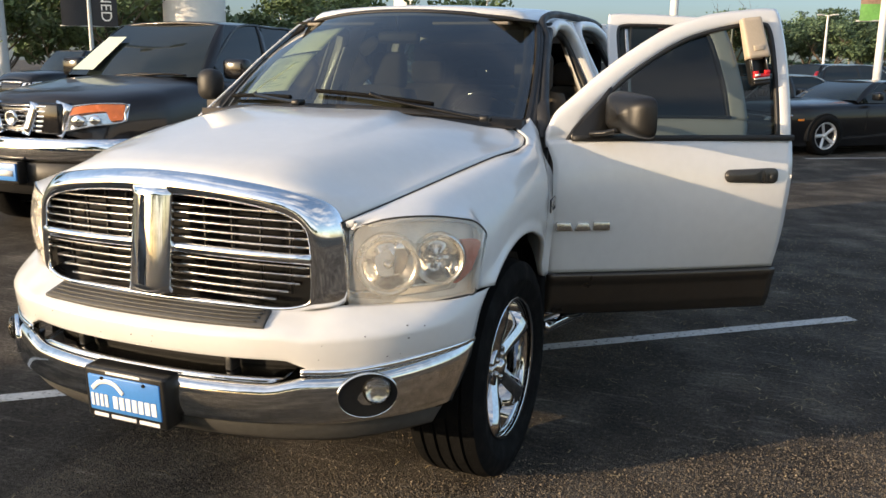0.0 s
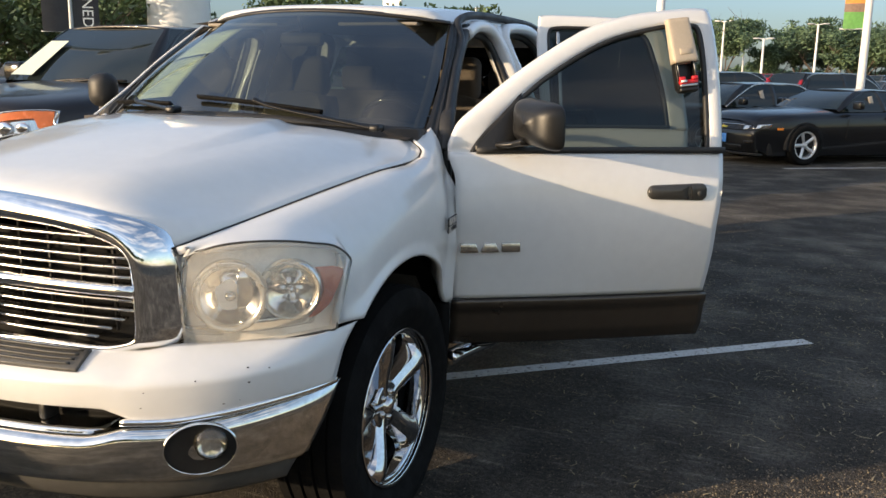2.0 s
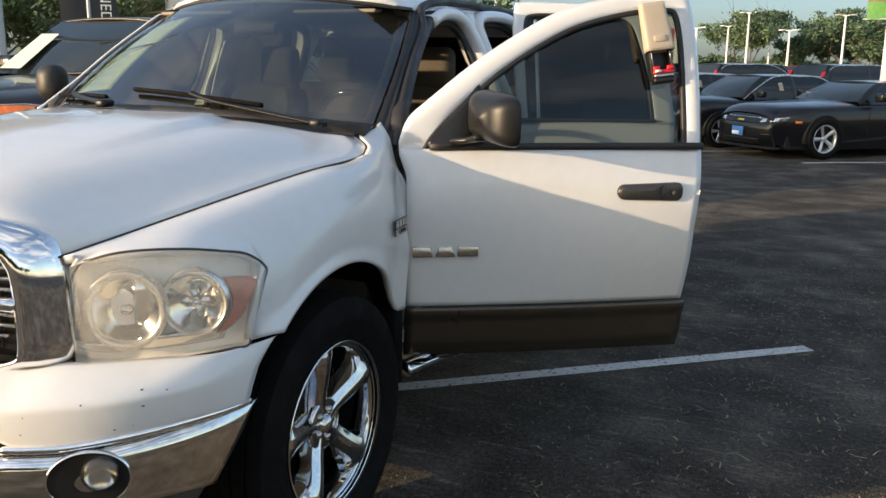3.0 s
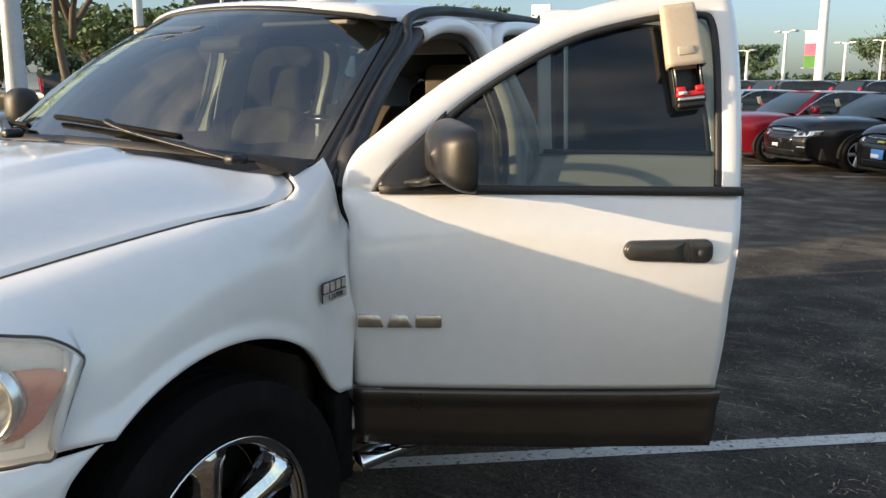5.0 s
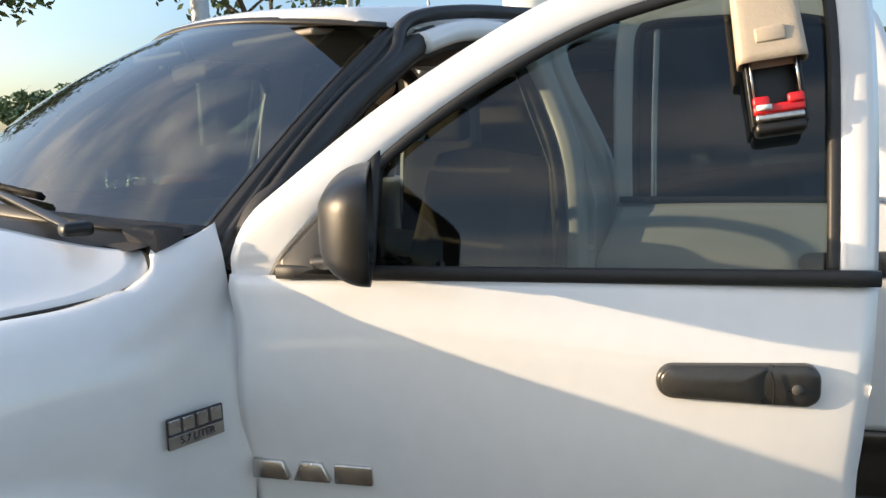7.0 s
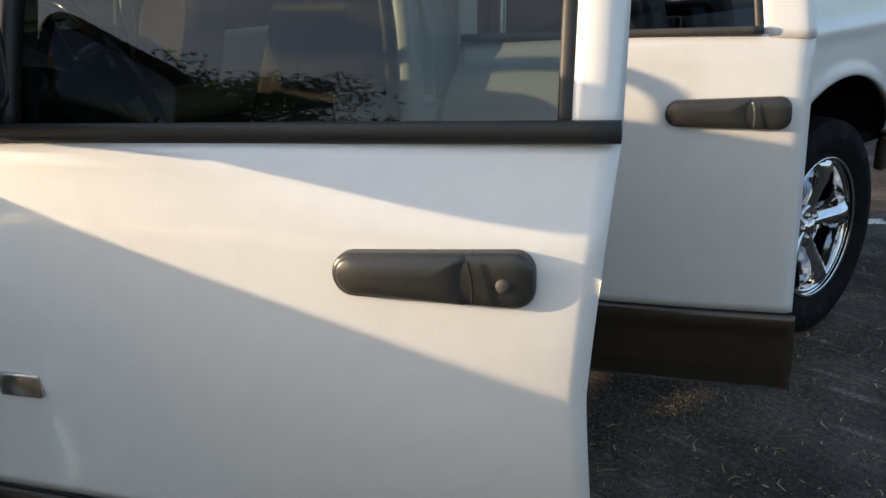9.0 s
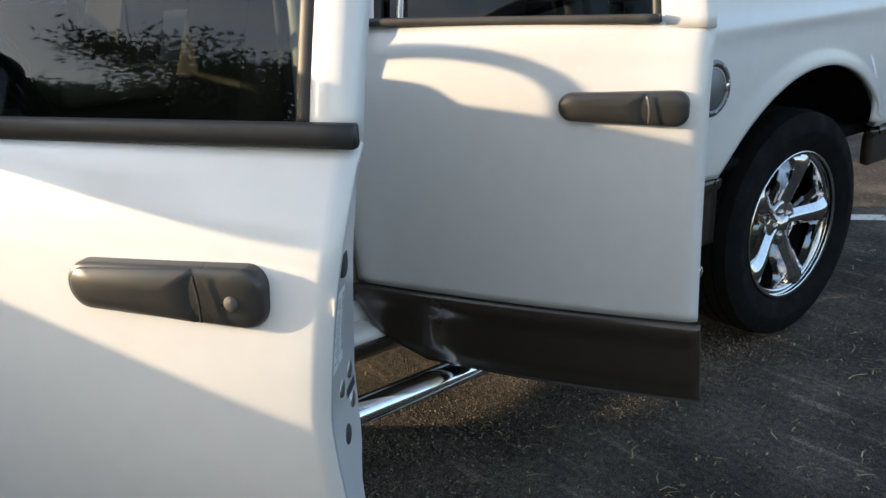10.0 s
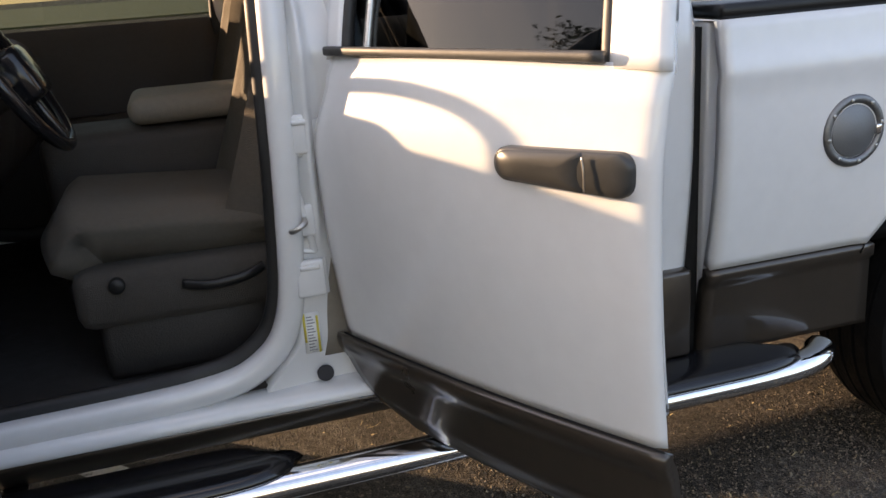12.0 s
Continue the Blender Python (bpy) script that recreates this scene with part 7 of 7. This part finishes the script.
tagged(part("grass_verge", box(-41, -14.5, -6, 60, -0.05, 0.02), GRASS, smooth=False), "dry grass around the far parked cars", "grass", kind="structure")
kerb = tagged(empty("kerb", (0, 0, 0)), "pale concrete kerb along the grass verge", "kerb", kind="structure")
for i in range(22):
    part("kerb_stone", box(-10.2, -10.02, -6 + i * 3.0, -3.012 + i * 3.0, -0.02, 0.15, 0.02), CONCRETE, kerb)
verge2 = tagged(part("grass_verge", box(-70, 60, 125, 180, -0.05, 0.10), GRASS, smooth=False), "dry grass beyond the car park", "grass", kind="structure")
tagged(part("grass_verge", box(-150, -49, -60, 34, -0.05, 0.10), GRASS, smooth=False), "dry grass across the road", "grass", kind="structure")
verge3 = tagged(part("grass_verge", box(-90, -24, 36, 60, -0.05, 0.12), GRASS, smooth=False), "dry grass around the sign column", "grass", kind="structure")


# ---- trees ----
def tree(x, y, h, spread, seed, leaves=2200, leaf=0.11, mat=None, trunk_share=0.32, label="small leafy tree with a thin uneven crown", low=None):
    r = random.Random(seed)
    t = tagged(empty("tree", (x, y, 0.1)), label, "tree", "trees")
    bm = bmesh.new()
    tips = []

    def limb(p, d, length, rad, depth):
        pts = [p]
        for i in range(4):
            d = (d + Vector((r.uniform(-1, 1), r.uniform(-1, 1), r.uniform(-0.3, 0.6))) * 0.18).normalized()
            pts.append(pts[-1] + d * length / 4)
        fn = spline(pts)
        rings = []
        for i in range(5):
            q = fn(i / 4)
            rr = rad * (1 - 0.6 * i / 4)
            side = d.cross(Vector((0.3, 0.7, 0.2))).normalized()
            oth = d.cross(side).normalized()
            rings.append([bm.verts.new(q + side * rr * math.cos(a) + oth * rr * math.sin(a)) for a in [2 * math.pi * k / 6 for k in range(6)]])
        for a, b in zip(rings, rings[1:]):
            for k in range(6):
                bm.faces.new((a[k], a[(k + 1) % 6], b[(k + 1) % 6], b[k]))
        if depth > 0:
            for k in range(r.randint(3, 4)):
                f = r.uniform(0.45, 1.0)
                ang = r.uniform(0, 2 * math.pi)
                nd = (d * 0.55 + Vector((math.cos(ang), math.sin(ang), r.uniform(0.0, 0.55))) * 0.8).normalized()
                limb(fn(f), nd, length * r.uniform(0.55, 0.78), rad * 0.45, depth - 1)
        if depth <= 1:
            tips.extend([fn(0.5), fn(0.8), fn(1.0)])

    th = h * trunk_share
    limb(Vector((0, 0, -0.1)), Vector((0.02, 0.02, 1)), th * 1.25, h * 0.022, 0)
    for k in range(5):
        a = 2 * math.pi * k / 5 + r.uniform(-0.4, 0.4)
        limb(Vector((0, 0, th * r.uniform(0.85, 1.15))), Vector((math.cos(a) * spread, math.sin(a) * spread, 1.0)).normalized(), (h - th) * r.uniform(0.55, 0.8), h * 0.012, 2)
    part("trunk", bm, BARK, t)
    vs, fs = [], []
    for i in range(leaves):
        c = tips[r.randrange(len(tips))] + Vector((r.gauss(0, 1), r.gauss(0, 1), r.gauss(0, 0.8))) * h * 0.045
        if c.z > h:
            continue
        u = Vector((r.gauss(0, 1), r.gauss(0, 1), r.gauss(0, 1))).normalized()
        w = u.orthogonal().normalized()
        s = leaf * r.uniform(0.6, 1.4)
        k = len(vs)
        vs += [c - u * s, c + w * s * 0.45, c + u * s, c - w * s * 0.45]
        fs.append((k, k + 1, k + 2, k + 3))
    me = bpy.data.meshes.new("crown")
    me.from_pydata(vs, [], fs)
    me.materials.append(mat or LEAF)
    crown = new("crown", me)
    crown.parent = t
    tagged(crown, kind="stuff")
    return t


for i, (x, y, h) in enumerate(((-12.6, -1.4, 5.0), (-11.8, 3.2, 5.6), (-12.6, 8.9, 5.8))):
    tree(x, y, h, 0.75, 30 + i, 3000, 0.09, None, 0.46)
for i, (x, y, h) in enumerate(((-33, 24, 5.2), (-36, 29, 5.0), (-30, 30.5, 5.6), (-40, 24, 5.5), (-33, 36, 6.0), (-22.5, 40, 5.6), (-29, 44, 5.8), (-17, 44, 5.0))):
    tree(x, y, h, 0.9, 60 + i, 2200, 0.17, LEAF, 0.3, "leafy tree on the verge beyond the cars")
# tree clumps beyond the lot, with open sky between them
CLUMPS = ((-18.6, 4.2, 1.0), (-17.4, 3.6, 1.0), (-15.6, 4.0, 1.0), (-14.3, 5.3, 1.0), (-6.1, 5.9, 0.5), (-5.2, 7.2, 0.5), (-2.2, 4.6, 0.6), (-0.9, 6.4, 0.8), (0.3, 7.2, 1.0), (1.5, 6.0, 1.05), (2.5, 6.5, 1.05), (3.4, 6.2, 1.05), (4.6, 6.8, 1.05), (5.8, 6.0, 1.05), (7.0, 6.6, 1.05), (8.2, 6.2, 1.05))
for i, (az, h, wide) in enumerate(CLUMPS):
    d = 92 + 12 * ((i * 7) % 5) / 4
    tree(2.2 + d * math.sin(radians(az)), -2 + d * math.cos(radians(az)), h * d / 98, wide, 300 + i, 9000, 0.17, LEAF_HAZED, 0.16, "dense green tree in the far belt")
# low scrub along the far edge
for i in range(22):
    r = random.Random(200 + i)
    az = mix(-20, 9, i / 21) + r.uniform(-0.4, 0.4)
    d = r.uniform(108, 125)
    tree(2.2 + d * math.sin(radians(az)), -2 + d * math.cos(radians(az)), r.uniform(2.2, 3.1), 1.6, 340 + i, 3600, 0.18, LEAF_HAZED, 0.10, "low green scrub beyond the car park")
# tall trees behind the walk, seen as reflections in the glass
for i, (az, d, h) in enumerate(((-108, 30, 6.6), (-105, 30, 7.6), (-102, 30, 7.2), (-99, 30, 5.0), (-95, 30, 7.8), (-91, 30, 11.2), (-87, 31, 7.8), (-83, 33, 6.8), (-79, 34, 6.0), (-75, 36, 7.8), (-68, 38, 6.4), (-60, 42, 7.2), (-48, 46, 7.4))):
    tree(2.7 + d * math.cos(radians(az)), 0.85 + d * math.sin(radians(az)), h, 0.9, 400 + i, 15000, 0.13, LEAF, 0.22, "tall leafy tree behind the lot")
# trees along the far side of the verge
for i in range(16):
    r = random.Random(700 + i)
    az = radians(mix(-68, -22, i / 15))
    d = r.uniform(50, 62)
    tree(2 + d * math.sin(az), -3 + d * math.cos(az), r.uniform(3.2, 5.4), 1.1, 720 + i, 3000, 0.19, LEAF_HAZED, 0.10, "dense green tree beyond the verge")

# ---- litter on the asphalt ----
r = random.Random(8)
vs, fs = [], []
for i in range(5200):
    x, y = r.uniform(-2.5, 5.0), r.uniform(-1.8, 9.0)
    if i % 4 < 2:
        x, y = r.gauss(2.5, 0.9), r.gauss(3.9, 1.3)
    a, ln, w = r.uniform(0, math.pi), r.uniform(0.012, 0.085) * r.uniform(0.4, 1), r.uniform(0.0012, 0.0030)
    d, n = Vector((math.cos(a), math.sin(a), 0)), Vector((-math.sin(a), math.cos(a), 0))
    b = d * 0.5 + n * r.uniform(-0.35, 0.35)
    p = Vector((x, y, 0.003))
    k = len(vs)
    mid = p + b * ln + Vector((0, 0, 0.004))
    end = p + d * ln
    vs += [p - n * w, p + n * w, mid - n * w, mid + n * w, end - n * w * 0.5, end + n * w * 0.5]
    fs += [(k, k + 1, k + 3, k + 2), (k + 2, k + 3, k + 5, k + 4)]
me = bpy.data.meshes.new("straw_litter")
me.from_pydata(vs, [], fs)
me.materials.append(STRAW)
tagged(new("straw_litter", me), "dry straw and grass bits scattered on asphalt", "straw", kind="stuff")
# loose pale grit, crowded in front of the truck to brighten the sunlit asphalt
r = random.Random(21)
vs, fs = [], []
for i in range(230000):
    pick = i % 20
    if pick < 14:
        x, y = r.uniform(-0.7, 3.3), r.uniform(-2.0, 1.6)
        # this slanted limit is the edge of the truck's cast shadow
        if y > 0.05 + 0.70 * (x - 1.1) + r.gauss(0, 0.12) and pick > 1:
            y = r.uniform(-2.0, -0.2)
    elif pick < 17:
        x, y = r.gauss(0.75, 0.38), r.uniform(1.5, 3.9)
        if r.random() < 0.62 + 0.35 * math.sin(5.3 * x + 2.1 * y) * math.sin(3.1 * y - 1.7 * x):
            continue
    elif pick < 19:
        continue
    else:
        x, y = r.uniform(-0.2, 4.4), r.uniform(-1.9, 8.0)
    g = 0.0018 + 0.0024 * r.random() ** 2 + 0.004 * r.random() ** 14
    hgt = g * r.uniform(0.7, 1.3)
    k = len(vs)
    for j in range(4):
        a = j * math.pi / 2 + r.uniform(-0.5, 0.5)
        rr = g * r.uniform(0.7, 1.3)
        vs.append((x + rr * math.cos(a), y + rr * math.sin(a), 0.0005))
    vs.append((x + r.uniform(-0.3, 0.3) * g, y + r.uniform(-0.3, 0.3) * g, hgt))
    fs += [(k, k + 1, k + 4), (k + 1, k + 2, k + 4), (k + 2, k + 3, k + 4), (k + 3, k, k + 4)]
me = bpy.data.meshes.new("grit")
me.from_pydata(vs, [], fs)
me.materials.append(SUN_GRIT)
tagged(new("grit", me), "loose sandy grit on worn asphalt, denser where sunlight falls", "gravel", kind="stuff")
# far parking lines
for k in range(5):
    o = Vector((1.85 - 2.3 * k * 0.80, 13.7 + 2.3 * k * 0.52))
    stripe(o, o + Vector((4.2, 2.75)))
stripe((-3.2, 1.98), (0.49, 5.225))
